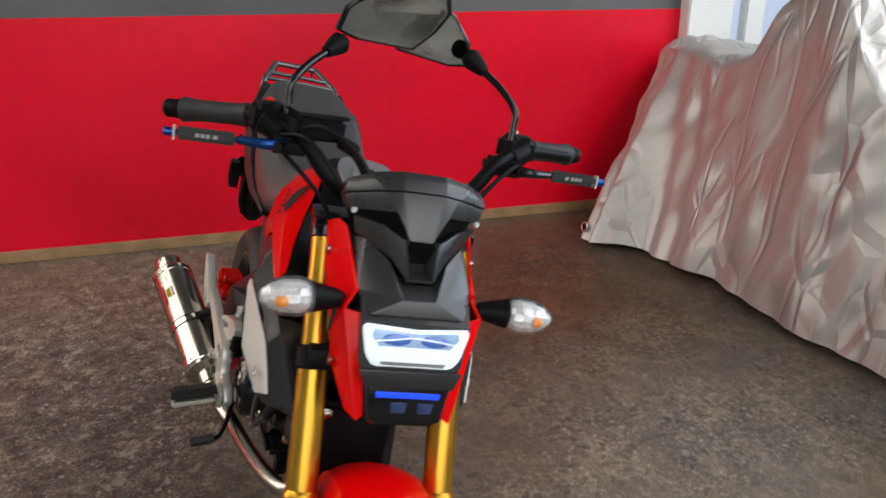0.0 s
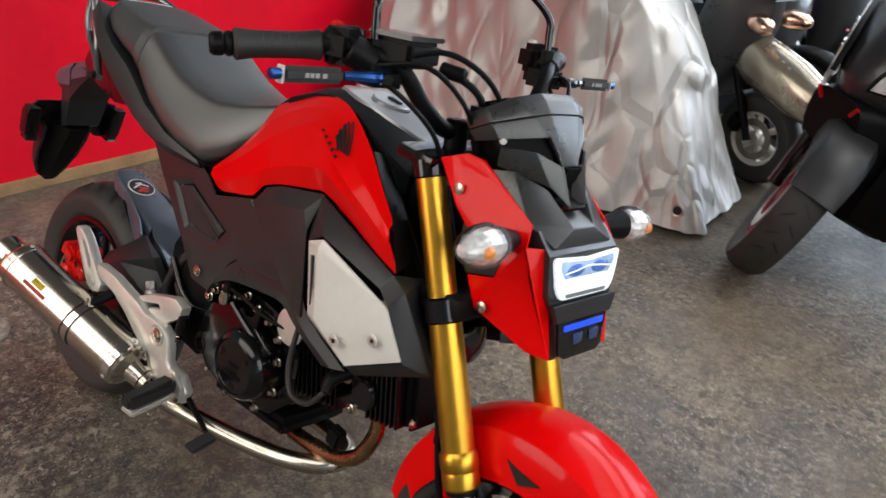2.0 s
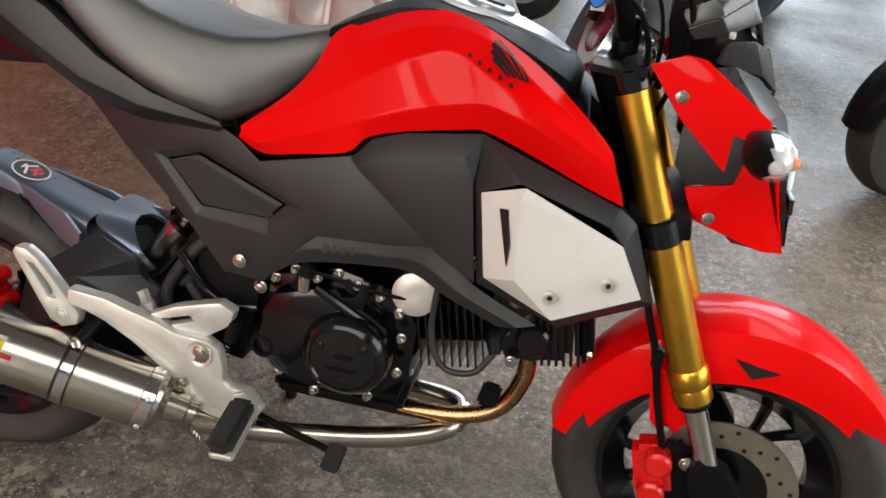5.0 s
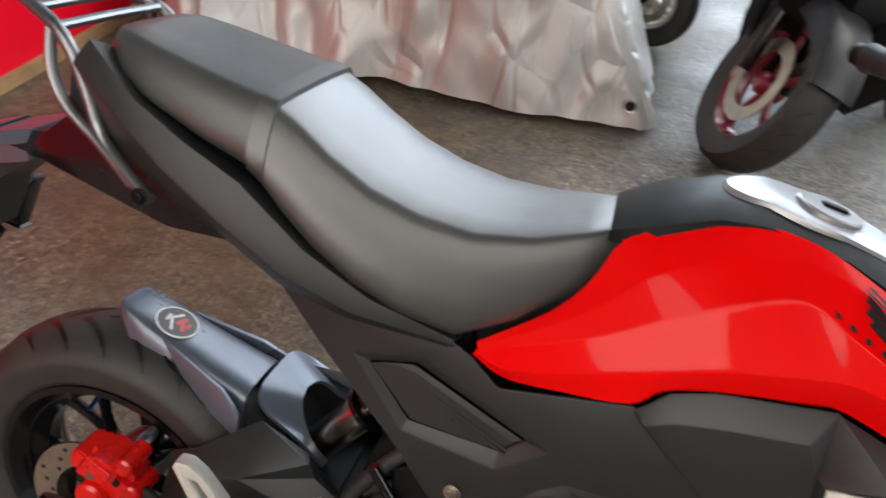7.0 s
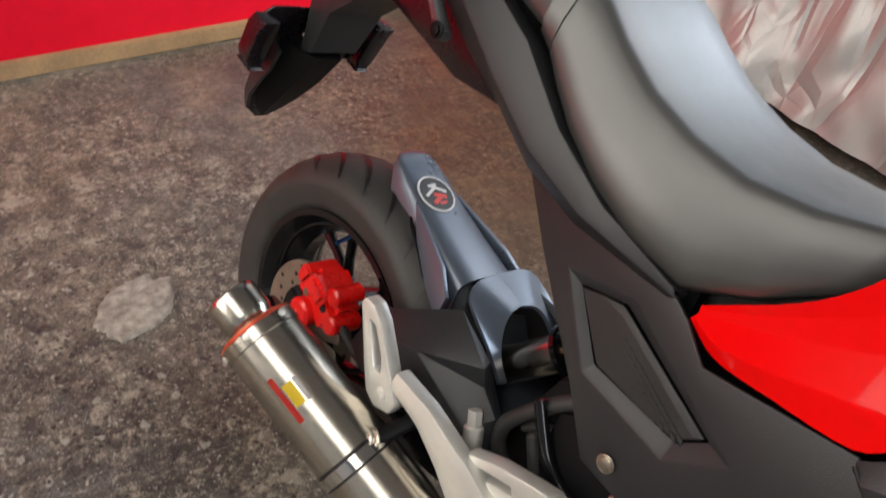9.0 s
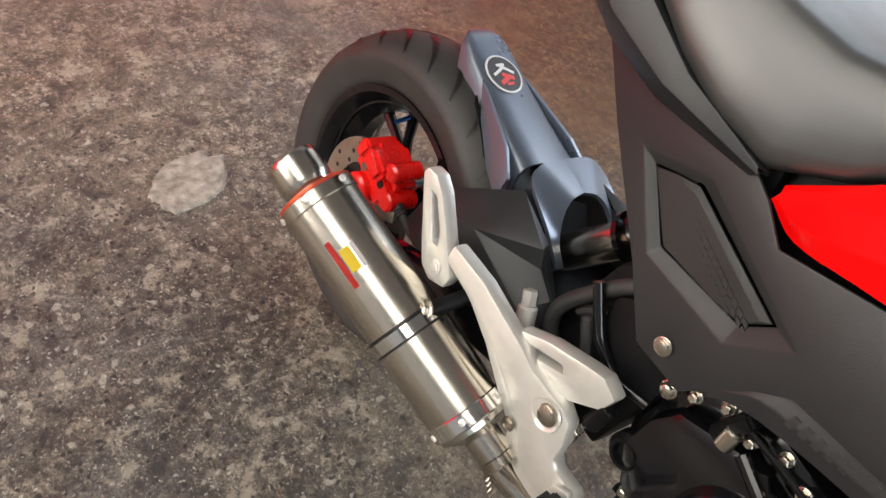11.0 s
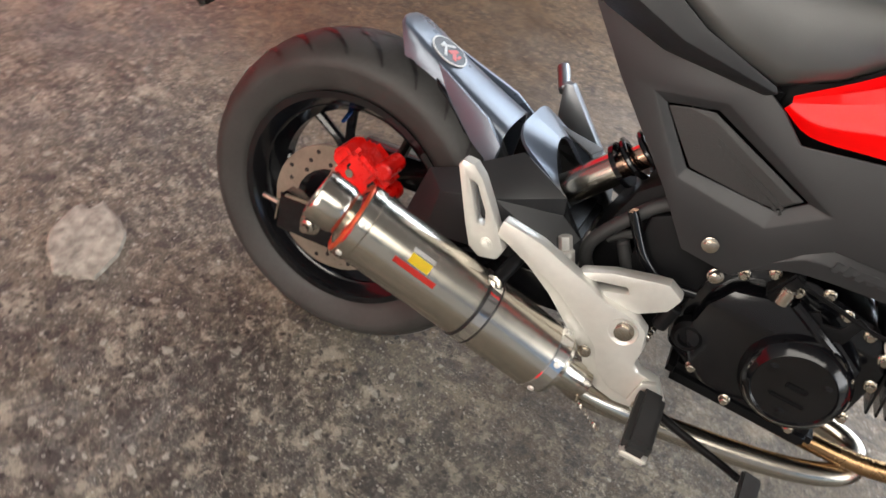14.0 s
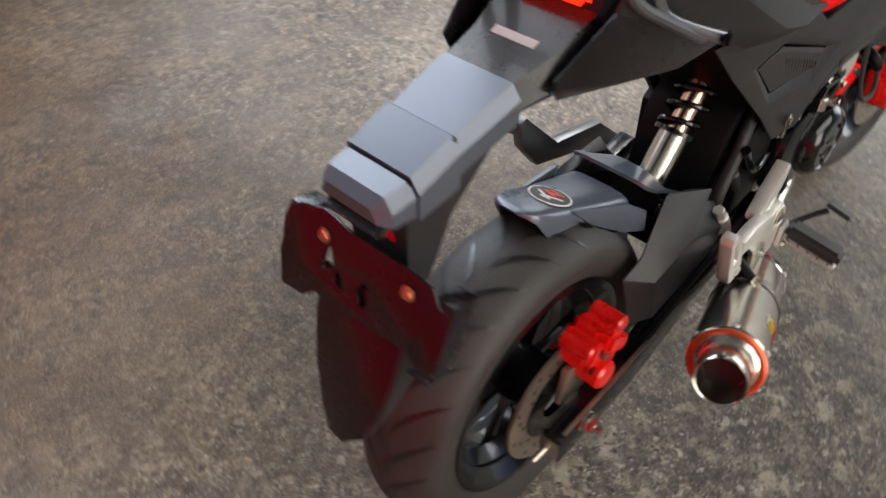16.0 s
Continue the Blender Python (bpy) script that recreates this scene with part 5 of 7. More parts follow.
def side_panels(s):
    yr = lambda x: -(0.088 + 0.118 * (x - 0.315))
    flat = [(0.236, 0.662), (0.443, 0.653), (0.468, 0.640), (0.499, 0.616), (0.628, 0.648), (0.748, 0.552), (0.690, 0.541), (0.585, 0.531), (0.560, 0.510), (0.508, 0.446), (0.447, 0.446), (0.396, 0.503), (0.297, 0.597),
            (0.337, 0.600), (0.416, 0.622), (0.565, 0.563), (0.404, 0.522), (0.512, 0.517)]
    rear_v = [(x, yr(x), z) for x, z in flat] + [(x, yr(x) + 0.0060, z) for x, z in ((0.357, 0.592), (0.410, 0.609), (0.537, 0.563), (0.409, 0.535), (0.512, 0.538))]
    rear_f = [(0, 1, 14, 13, 12), (1, 2, 3, 14), (3, 4, 15, 14), (4, 5, 15), (5, 6, 7, 15), (7, 8, 17, 15), (8, 9, 17), (9, 10, 16, 17), (10, 11, 16), (11, 12, 13, 16),
              (13, 14, 19, 18), (14, 15, 20, 19), (15, 17, 22, 20), (17, 16, 21, 22), (16, 13, 18, 21)]
    rp = bp("side_panel", panel(rear_v, rear_f, 0.004, 0.0022, s < 0), M["grey"], None, "matte dark grey side panel with a recessed vent", 22)
    vent = [(x, yr(x) + d, z) for x, z, d in ((0.359, 0.590, 0.0056), (0.382, 0.599, 0.0054), (0.408, 0.606, 0.0054), (0.533, 0.562, 0.0054), (0.512, 0.540, 0.0056), (0.481, 0.537, 0.0056), (0.411, 0.537, 0.0056), (0.412, 0.598, 0.0030), (0.524, 0.5570, 0.0032), (0.402, 0.562, 0.0048))]
    vi = bp("vent_insert", panel(vent, [(0, 1, 7, 9), (1, 2, 7), (2, 3, 8, 7), (3, 4, 8), (9, 7, 8, 4, 5), (0, 9, 6), (9, 5, 6)], 0.003, 0.001, s < 0), M["grip"], rp, "textured black insert", 15)
    # rows of small raised scales on the insert
    for i in range(11):
        for j in range(3):
            x = 0.424 + 0.0088 * i + 0.0030 * j
            z = 0.5835 - 0.0034 * i - 0.0078 * j
            if z > 0.541:
                y = yr(x) + 0.0026 + 0.0008 * j
                bp("scale", panel([(x, y, z), (x + 0.0062, y, z - 0.0024), (x + 0.0078, y, z - 0.0076), (x + 0.0016, y, z - 0.0052)], [(0, 1, 2, 3)], 0.0016, 0, s < 0), M["grip"], vi)
    bp("panel_bolt", bolt_head((0.473, -0.1095 * s, 0.470), (0, -s, 0), 0.008, 0.005), M["steel"], rp, "silver panel bolt")
    bp("panel_edge", tube([(0.629, (yr(0.629) - 0.010) * s, 0.6465), (0.690, (yr(0.690) - 0.0085) * s, 0.5985), (0.747, (yr(0.747) - 0.007) * s, 0.553)], 0.0015, 6, 2), M["plain_black"], rp, "dark joint between the panels")
    ym = lambda x: -(0.137 + 0.125 * (x - 0.628))
    mid_v = [(0.628, -0.1295, 0.648), (0.636, -0.1300, 0.655), (0.654, -0.1300, 0.675), (0.692, -0.1305, 0.688), (0.792, -0.137, 0.704)] + [(x, ym(x), z) for x, z in ((0.786, 0.650), (0.802, 0.523), (0.748, 0.552), (0.640, 0.638), (0.664, 0.652), (0.700, 0.662), (0.772, 0.676))] + [(0.628, -0.128, 0.646)]
    bp("side_panel_front", panel(mid_v, [(0, 1, 8, 12), (1, 2, 9, 8), (2, 3, 10, 9), (3, 4, 11, 10), (4, 5, 11), (8, 9, 10, 11, 5, 6, 7)], 0.004, 0.002, s < 0), M["grey"], None, "matte dark grey front side panel", 18)
    arch = [[(0.500, -0.098, 0.452), (0.556, -0.108, 0.524), (0.588, -0.112, 0.542), (0.695, -0.118, 0.552), (0.742, -0.124, 0.552), (0.800, -0.130, 0.506), (0.885, -0.136, 0.470)],
            [(0.496, -0.104, 0.442), (0.548, -0.116, 0.494), (0.582, -0.118, 0.511), (0.680, -0.120, 0.519), (0.730, -0.125, 0.520), (0.785, -0.136, 0.494), (0.862, -0.142, 0.465)],
            [(0.490, -0.100, 0.430), (0.532, -0.112, 0.470), (0.577, -0.114, 0.490), (0.664, -0.116, 0.502), (0.716, -0.120, 0.504), (0.767, -0.128, 0.482), (0.838, -0.136, 0.458)],
            [(0.494, -0.080, 0.426), (0.534, -0.084, 0.464), (0.579, -0.084, 0.484), (0.664, -0.084, 0.496), (0.716, -0.086, 0.498), (0.767, -0.092, 0.476), (0.838, -0.100, 0.452)]]
    bt = bp("belly_trim", shell(creased(arch, 3, 0.08), 0.004, s < 0), M["grey"], None, "dark grey lower trim with raised marks", 40)
    for k in range(7):
        x, z = 0.592 + 0.0125 * k, 0.5150 + 0.0013 * k
        bp("raised_mark", panel([(x, -0.1188, z - 0.006), (x + 0.007, -0.1190, z - 0.006), (x + 0.0095, -0.1183, z + 0.006), (x + 0.0025, -0.1181, z + 0.006)], [(0, 1, 2, 3)], 0.0015, 0, s < 0), M["grey"], bt)
    outer = [(0.790, -0.140, 0.704), (0.958, -0.154, 0.646), (0.980, -0.150, 0.628), (1.022, -0.116, 0.518), (0.910, -0.142, 0.476), (0.803, -0.142, 0.516), (0.784, -0.148, 0.648)]
    inner = [(0.844, -0.180, 0.664), (0.950, -0.166, 0.625), (0.968, -0.166, 0.606), (1.002, -0.156, 0.538), (0.902, -0.152, 0.487), (0.812, -0.152, 0.530), (0.796, -0.160, 0.640)]
    n = 7
    ret = [(0.960, -0.085, 0.632), (0.998, -0.075, 0.520)]
    faces = [(i, (i + 1) % n, n + (i + 1) % n, n + i) for i in range(n)] + [(2, 14, 15, 3), (1, 14, 2)]
    sh = bp("radiator_shroud", panel(outer + inner + ret, faces, 0.004, 0.0015, s < 0), M["grey"], None, "matte grey shroud round a white side panel", 22)
    wv = [(0.797, -0.160, 0.640), (0.850, -0.184, 0.661), (0.968, -0.168, 0.605), (1.001, -0.160, 0.541), (0.902, -0.156, 0.490), (0.812, -0.155, 0.531),
          (0.822, -0.182, 0.560), (0.838, -0.184, 0.610), (0.826, -0.172, 0.652), (0.8295, -0.176, 0.556)]
    wp = bp("white_panel", panel([wv[0], wv[1], wv[2], wv[3], wv[4], wv[5], (0.852, -0.180, 0.545), (0.846, -0.186, 0.648)], [(0, 1, 7), (0, 7, 6, 5), (5, 6, 4), (1, 2, 7), (7, 2, 3, 4, 6)], 0.004, 0.0015, s < 0),
            M["white"], sh, "off-white side insert with two screws", 18)
    # flat black plate paints the dark inside of a recessed slot
    bp("vent_slot", panel([(0.8225, -0.1750, 0.629), (0.8325, -0.1805, 0.631), (0.8400, -0.1825, 0.588), (0.8395, -0.1803, 0.562)], [(0, 1, 2, 3)], 0.002, 0, s < 0), M["plain_black"], wp)
    for x, y, z in ((0.896, -0.179, 0.531), (0.960, -0.1735, 0.557)):
        sc = bp("screw", lathe([(0.0085, -0.001), (0.0085, 0.001), (0.0060, 0.0015), (0.005, 0.0)], axes((x, y * s, z), (x, (y - 0.1) * s, z)), 18), M["alu"], wp, "countersunk screw")
        bp("socket", lathe([(0.0032, 0.0005), (0.0032, 0.0018)], axes((x, y * s, z), (x, (y - 0.1) * s, z)), 6), M["plain_black"], sc)
    bp("inner_shroud", panel([(0.87, -0.098, 0.762), (0.955, -0.098, 0.655), (1.00, -0.068, 0.53), (0.93, -0.06, 0.52), (0.88, -0.06, 0.62), (0.84, -0.07, 0.75)], [(0, 1, 4, 5), (1, 2, 3, 4)], 0.004, 0.001, s < 0), M["black"], sh)


both(side_panels)


def seat():
    def ring(x, hw, top, bot, flat):
        z = lambda t: bot + (top - bot) * t
        half = [(hw * 0.84, z(0)), (hw * 0.98, z(0.10)), (hw, z(0.24)), (hw * 0.972, z(0.46)), (hw * 0.90, z(0.70)), (hw * 0.82, z(0.88)), (hw * 0.775, z(0.945)), (hw * 0.72, z(0.975)), (hw * 0.40, z(0.992)), (0, z(1.0))]
        return [(x, -y, zz) for y, zz in half] + [(x, y, zz) for y, zz in reversed(half[:-1])]
    data = [(0.592, 0.040, 0.787, 0.765, 0.3), (0.575, 0.062, 0.789, 0.742, 0.3), (0.545, 0.080, 0.782, 0.716, 0.4), (0.50, 0.100, 0.772, 0.682, 0.5), (0.445, 0.117, 0.768, 0.656, 0.6), (0.39, 0.124, 0.776, 0.668, 0.8),
            (0.34, 0.127, 0.792, 0.690, 0.9), (0.295, 0.126, 0.816, 0.718, 1), (0.262, 0.123, 0.838, 0.745, 1), (0.235, 0.120, 0.852, 0.772, 1)]
    st = bp("seat", loft([ring(*d) for d in data]), M["seat"], None, "black ribbed vinyl two-part seat", 60)
    data = [(0.240, 0.121, 0.854, 0.768, 1), (0.222, 0.121, 0.858, 0.782, 1)]
    bp("seam_band", loft([ring(x, hw * 1.006, t + 0.0016, b, f) for x, hw, t, b, f in data]), M["seat"], st, "smooth seam band", 60)
    data = [(0.224, 0.120, 0.857, 0.784, 1), (0.17, 0.114, 0.866, 0.800, 1), (0.11, 0.105, 0.877, 0.822, 0.9), (0.07, 0.092, 0.884, 0.838, 0.7), (0.045, 0.072, 0.884, 0.850, 0.5), (0.034, 0.048, 0.880, 0.858, 0.4)]
    bp("pillion_seat", loft([ring(*d) for d in data]), M["seat"], st, "ribbed pillion pad", 60)
    tray = [(0.06, 0.075, 0.852, 0.76), (0.15, 0.098, 0.812, 0.73), (0.25, 0.104, 0.765, 0.68), (0.34, 0.108, 0.71, 0.63), (0.46, 0.096, 0.675, 0.60)]
    bp("seat_base", loft([[(x, -w, z1), (x, w, z1), (x, w * 0.8, z0), (x, -w * 0.8, z0)] for x, w, z1, z0 in tray]), M["black"], st, "black seat base")


seat()


def tail():
    def strip(s):
        # long tail cover under the seat
        up = [(0.040, -0.098, 0.876), (0.10, -0.117, 0.832), (0.155, -0.126, 0.806), (0.220, -0.130, 0.778), (0.290, -0.132, 0.726), (0.360, -0.129, 0.690), (0.448, -0.117, 0.662)]
        mid = [(0.020, -0.100, 0.850), (0.085, -0.124, 0.812), (0.140, -0.136, 0.776), (0.200, -0.139, 0.738), (0.270, -0.139, 0.697), (0.345, -0.134, 0.672), (0.452, -0.118, 0.656)]
        low = [(0.000, -0.086, 0.790), (0.075, -0.098, 0.760), (0.130, -0.102, 0.730), (0.195, -0.104, 0.700), (0.255, -0.104, 0.665), (0.330, -0.105, 0.647), (0.442, -0.106, 0.646)]
        k = len(up)
        inn = [(x + 0.004, y * 0.72, z - 0.010) for x, y, z in up]
        f = [(3 * k + i, 3 * k + i + 1, i + 1, i) for i in range(k - 1)] + [(i, i + 1, k + i + 1, k + i) for i in range(k - 1)] + [(k + i, k + i + 1, 2 * k + i + 1, 2 * k + i) for i in range(k - 1)]
        bp("tail_cover", panel(up + mid + low + inn, f, 0.005, 0.002, s < 0), M["grey"], None, "matte dark grey tail cover", 28)
        bp("tail_side", panel([(-0.06, -0.070, 0.742), (0.010, -0.088, 0.795), (0.075, -0.0985, 0.762), (0.130, -0.1025, 0.732), (0.200, -0.1040, 0.700), (0.120, -0.094, 0.692), (0.03, -0.083, 0.708), (-0.05, -0.066, 0.718)], [(0, 1, 6, 7), (1, 2, 5, 6), (2, 3, 4, 5)], 0.004, 0.001, s < 0), M["flap"], None, "glossy dark tail side panel", 30)
    both(strip)
    def hexa(x, hw, zt, zb):
        return [(x, -hw, zb + (zt - zb) * 0.45), (x, -hw * 0.72, zt), (x, hw * 0.72, zt), (x, hw, zb + (zt - zb) * 0.45), (x, hw * 0.8, zb), (x, -hw * 0.8, zb)]
    end = bp("tail_cowl", loft([hexa(0.070, 0.085, 0.835, 0.735), hexa(0.030, 0.082, 0.812, 0.725), hexa(0.016, 0.078, 0.776, 0.718), hexa(-0.035, 0.066, 0.7515, 0.712), hexa(-0.090, 0.056, 0.738, 0.710), hexa(-0.118, 0.050, 0.732, 0.708)]), M["flap"], None, "gloss black tail cowl", 25)
    bp("tail_light", box(0.020, 0.090, 0.030, Matrix.Translation((0.018, 0, 0.790)) @ Matrix.Rotation(radians(-24), 4, "Y"), 0.007), M["tail_lamp"], end, "lit red tail light")
    bp("lettering_bar", box(0.010, 0.052, 0.0016, Matrix.Translation((-0.034, 0, 0.7525)) @ Matrix.Rotation(radians(-22), 4, "Y"), 0.0), M["pale_print"], end)
    # long rear fender arm in three stepped blocks
    fa = None
    for secs in ([(-0.085, 0.052, 0.742, 0.706), (-0.105, 0.052, 0.737, 0.700), (-0.160, 0.048, 0.720, 0.684)], [(-0.1615, 0.050, 0.723, 0.672), (-0.2110, 0.049, 0.705, 0.664)], [(-0.2125, 0.047, 0.702, 0.668), (-0.238, 0.044, 0.697, 0.668), (-0.249, 0.036, 0.688, 0.674)]):
        rs = [[(x, -hw, zb), (x, -hw, zt - 0.014), (x, -hw * 0.80, zt), (x, hw * 0.80, zt), (x, hw, zt - 0.014), (x, hw, zb)] for x, hw, zt, zb in secs]
        bm = loft(rs)
        bevel_sharp(bm, 0.002, 2, 20)
        if fa is None:
            fa = bp("rear_fender", bm, M["hugger"], None, "satin grey stepped rear fender arm", 20)
        else:
            bp("arm_step", bm, M["hugger"], fa, "", 20)
    bp("arm_joint", box(0.006, 0.086, 0.030, Matrix.Translation((-0.1608, 0, 0.7060)), 0.001), M["black"], fa)
    bp("arm_joint", box(0.006, 0.080, 0.026, Matrix.Translation((-0.2118, 0, 0.689)), 0.001), M["black"], fa)
    bp("plate_lamp", box(0.022, 0.070, 0.016, Matrix.Translation((-0.238, 0, 0.662)) @ Matrix.Rotation(radians(-20), 4, "Y"), 0.004), M["scooter_grey"], fa, "plate lamp housing")
    under = [(-0.085, 0.046, 0.716, 0.708), (-0.130, 0.048, 0.702, 0.674), (-0.166, 0.048, 0.690, 0.643), (-0.178, 0.046, 0.680, 0.612), (-0.192, 0.042, 0.672, 0.575), (-0.218, 0.040, 0.668, 0.566)]
    bp("under_arm", loft([[(x, -w, zt), (x, w, zt), (x, w * 0.92, zb), (x, -w * 0.92, zb)] for x, w, zt, zb in under]), M["grey"], fa, "", 15)
    # bracket and mud flap
    tilt = Matrix.Translation((-0.236, 0, 0.60)) @ Matrix.Rotation(radians(22), 4, "Y") @ Matrix.Rotation(radians(-90), 4, "Z") @ Matrix.Diagonal((-1, 1, 1, 1)) @ Matrix.Translation((0, 0, -0.60))
    flap = prism([(0.052, 0.575), (0.050, 0.520), (0.036, 0.472), (0.012, 0.424), (-0.004, 0.403), (-0.026, 0.401), (-0.052, 0.424), (-0.066, 0.462), (-0.072, 0.505), (-0.070, 0.575)], 0.0, 0.005, 0.002)
    bmesh.ops.transform(flap, matrix=tilt, verts=flap.verts)
    bp("mud_flap", flap, M["flap"], None, "glossy black rear mud flap and plate carrier")
    back = loft([[(yr, 0.004, z), (yl, 0.004, z), (yl * 0.7 + yr * 0.3, 0.004 + d, z + d * 0.25), (yr * 0.7 + yl * 0.3, 0.004 + d, z + d * 0.25)] for z, yl, yr, d in
                 ((0.404, -0.018, -0.008, 0.002), (0.430, -0.040, 0.012, 0.014), (0.470, -0.054, 0.032, 0.028), (0.515, -0.060, 0.044, 0.040), (0.572, -0.058, 0.046, 0.052))])
    bmesh.ops.transform(back, matrix=tilt, verts=back.verts)
    bp("flap_back", back, M["black"], None, "black moulded front of the mud flap", 20)
    plate = prism([(0.098, 0.618), (0.060, 0.628), (0.020, 0.622), (-0.050, 0.624), (-0.086, 0.622), (-0.100, 0.606), (-0.092, 0.580), (-0.072, 0.548), (0.052, 0.540), (0.066, 0.528), (0.100, 0.524), (0.112, 0.560)], -0.006, -0.002, 0.0015,
                  holes=[[(0.045, 0.600), (0.034, 0.580), (0.050, 0.566)], [(0.026, 0.578), (0.018, 0.566), (0.022, 0.560), (0.030, 0.570)], [(-0.010, 0.588), (-0.020, 0.570), (-0.012, 0.556), (-0.002, 0.572)]])
    bmesh.ops.transform(plate, matrix=tilt, verts=plate.verts)
    pl = bp("plate_bracket", plate, M["flap"], None, "glossy black plate bracket with brass bolts")
    rib = loft([[(y, -0.002, z), (y + 0.006, -0.002, z), (y + 0.006, d, z), (y, d, z)] for y, z, d in ((-0.0725, 0.572, 0.030), (-0.0725, 0.535, 0.030), (-0.0720, 0.500, 0.022), (-0.0665, 0.462, 0.012), (-0.0540, 0.430, 0.006))])
    bmesh.ops.transform(rib, matrix=tilt, verts=rib.verts)
    bp("side_rib", rib, M["grey"], pl, "dark folded edge of the flap")
    for y in (-0.062, 0.052):
        bp("brass_bolt", bolt_head((-0.241, y, 0.606), (-1, 0, 0.3), 0.006, 0.005), M["brass"], pl, "dull brass bolt")
    bp("reflector", box(0.010, 0.050, 0.028, Matrix.Translation((-0.212, 0.0, 0.640)) @ Matrix.Rotation(radians(20), 4, "Y"), 0.003), M["red_lens"], pl, "red reflector")
    for s in (1, -1):
        stub = loft([[(s * y - 0.016 + k, d, z), (s * y + 0.016 - k, d, z), (s * y + 0.016 - k, d + 0.030, z + 0.006), (s * y - 0.016 + k, d + 0.030, z + 0.006)] for y, z, k, d in
                     ((0.094, 0.530, 0.006, 0.0), (0.096, 0.545, 0.001, -0.004), (0.098, 0.595, 0.0, -0.006), (0.100, 0.614, 0.004, -0.002))])
        bmesh.ops.transform(stub, matrix=tilt, verts=stub.verts)
        bevel_sharp(stub, 0.003, 2, 30)
        bp("signal_stub", stub, M["flap"], pl, "dark folded turn signal", 30)


tail()


def rack():
    side = lambda s: [(0.125, s * -0.132, 0.738), (0.085, s * -0.115, 0.757), (0.052, s * -0.101, 0.778), (0.036, s * -0.096, 0.812), (0.021, s * -0.094, 0.848), (-0.002, s * -0.089, 0.876), (-0.038, s * -0.075, 0.889), (-0.092, s * -0.056, 0.906), (-0.105, s * -0.046, 0.909)]
    top = bp("luggage_rack", tube(side(1) + list(reversed(side(-1))), 0.0072, 12, 4), M["rack_steel"], None, "grey steel tubular luggage rack")
    for x, hw, z in ((-0.040, 0.073, 0.889), (-0.004, 0.086, 0.878)):
        bp("crossbar", tube([(x, -hw, z), (x, 0, z + 0.001), (x, hw, z)], 0.0055, 10, 2), M["rack_steel"], top)
    for s in (1, -1):
        bp("side_stay", tube([(-0.014, s * -0.084, 0.878), (-0.010, s * -0.093, 0.838), (0.008, s * -0.097, 0.803), (0.050, s * -0.105, 0.774), (0.100, s * -0.122, 0.744)], 0.0062, 10, 4), M["rack_steel"], top)
        bp("rack_bolt", bolt_head((0.118, s * -0.138, 0.742), (0, -s, 0), 0.007, 0.005), M["black"], top)
        bp("hook", tube([(-0.108, s * -0.045, 0.904), (-0.120, s * -0.048, 0.893), (-0.122, s * -0.050, 0.884)], 0.003, 8, 2), M["rack_steel"], top)


rack()


# ---- the front, turned a little to the right ----
def fork_x(z):
    return 1.168 - (z - 0.236) * 0.398


def fork(s):
    y = -0.102 * s
    P = lambda z: Vector((fork_x(z), y, z))
    f = fp("fork", cyl(P(0.405), P(0.602), 0.0225, n=28), M["gold"], None, "gold anodised upside-down fork leg")
    fp("collar", lathe([(0.0225, 0), (0.0255, 0.004), (0.0255, 0.022), (0.0245, 0.025), (0.0262, 0.030), (0.0262, 0.046), (0.0225, 0.052)], axes(P(0.392), P(0.5)), 28), M["gold"], f)
    fp("dust_seal", cyl(P(0.386), P(0.394), 0.0215, n=24), M["black"], f)
    fp("clamp", cyl(P(0.598), P(0.630), 0.0265, n=28, bevel=0.003), M["gloss_black"], f, "black lower clamp")
    fp("upper_tube", cyl(P(0.628), P(0.776), 0.0200, n=28), M["gold"], f)
    fp("upper_band", cyl(P(0.774), P(0.798), 0.0225, n=28, bevel=0.002), M["gloss_black"], f)
    fp("cap", cyl(P(0.796), P(0.808), 0.0205, n=24, bevel=0.003), M["black"], f)
    fp("slider", cyl(P(0.250), P(0.392), 0.0155, n=24), M["chrome"], f, "chrome fork slider")
    fp("axle_lug", prism([(1.140, 0.205), (1.198, 0.210), (1.202, 0.255), (1.170, 0.300), (1.130, 0.315), (1.120, 0.285)], y - 0.016, y + 0.016, 0.005), M["black"], f)


both(fork)
fp("lower_yoke", prism([(0.985, 0.606), (1.055, 0.610), (1.050, 0.640), (0.975, 0.640)], -0.115, 0.115, 0.006), M["black"], None, "black lower yoke")
fp("upper_yoke", prism([(0.90, 0.792), (0.965, 0.786), (0.970, 0.804), (0.905, 0.812)], -0.122, 0.122, 0.006), M["gloss_black"], None, "black upper yoke")
front_wheel, front_m = wheel("front_wheel", (1.168, 0, 0.236), 0.236, 0.120, 0.160, 0.094, fp, "black five-spoke front wheel")
brake_disc(front_wheel, front_m, -0.064, 0.11, fp)


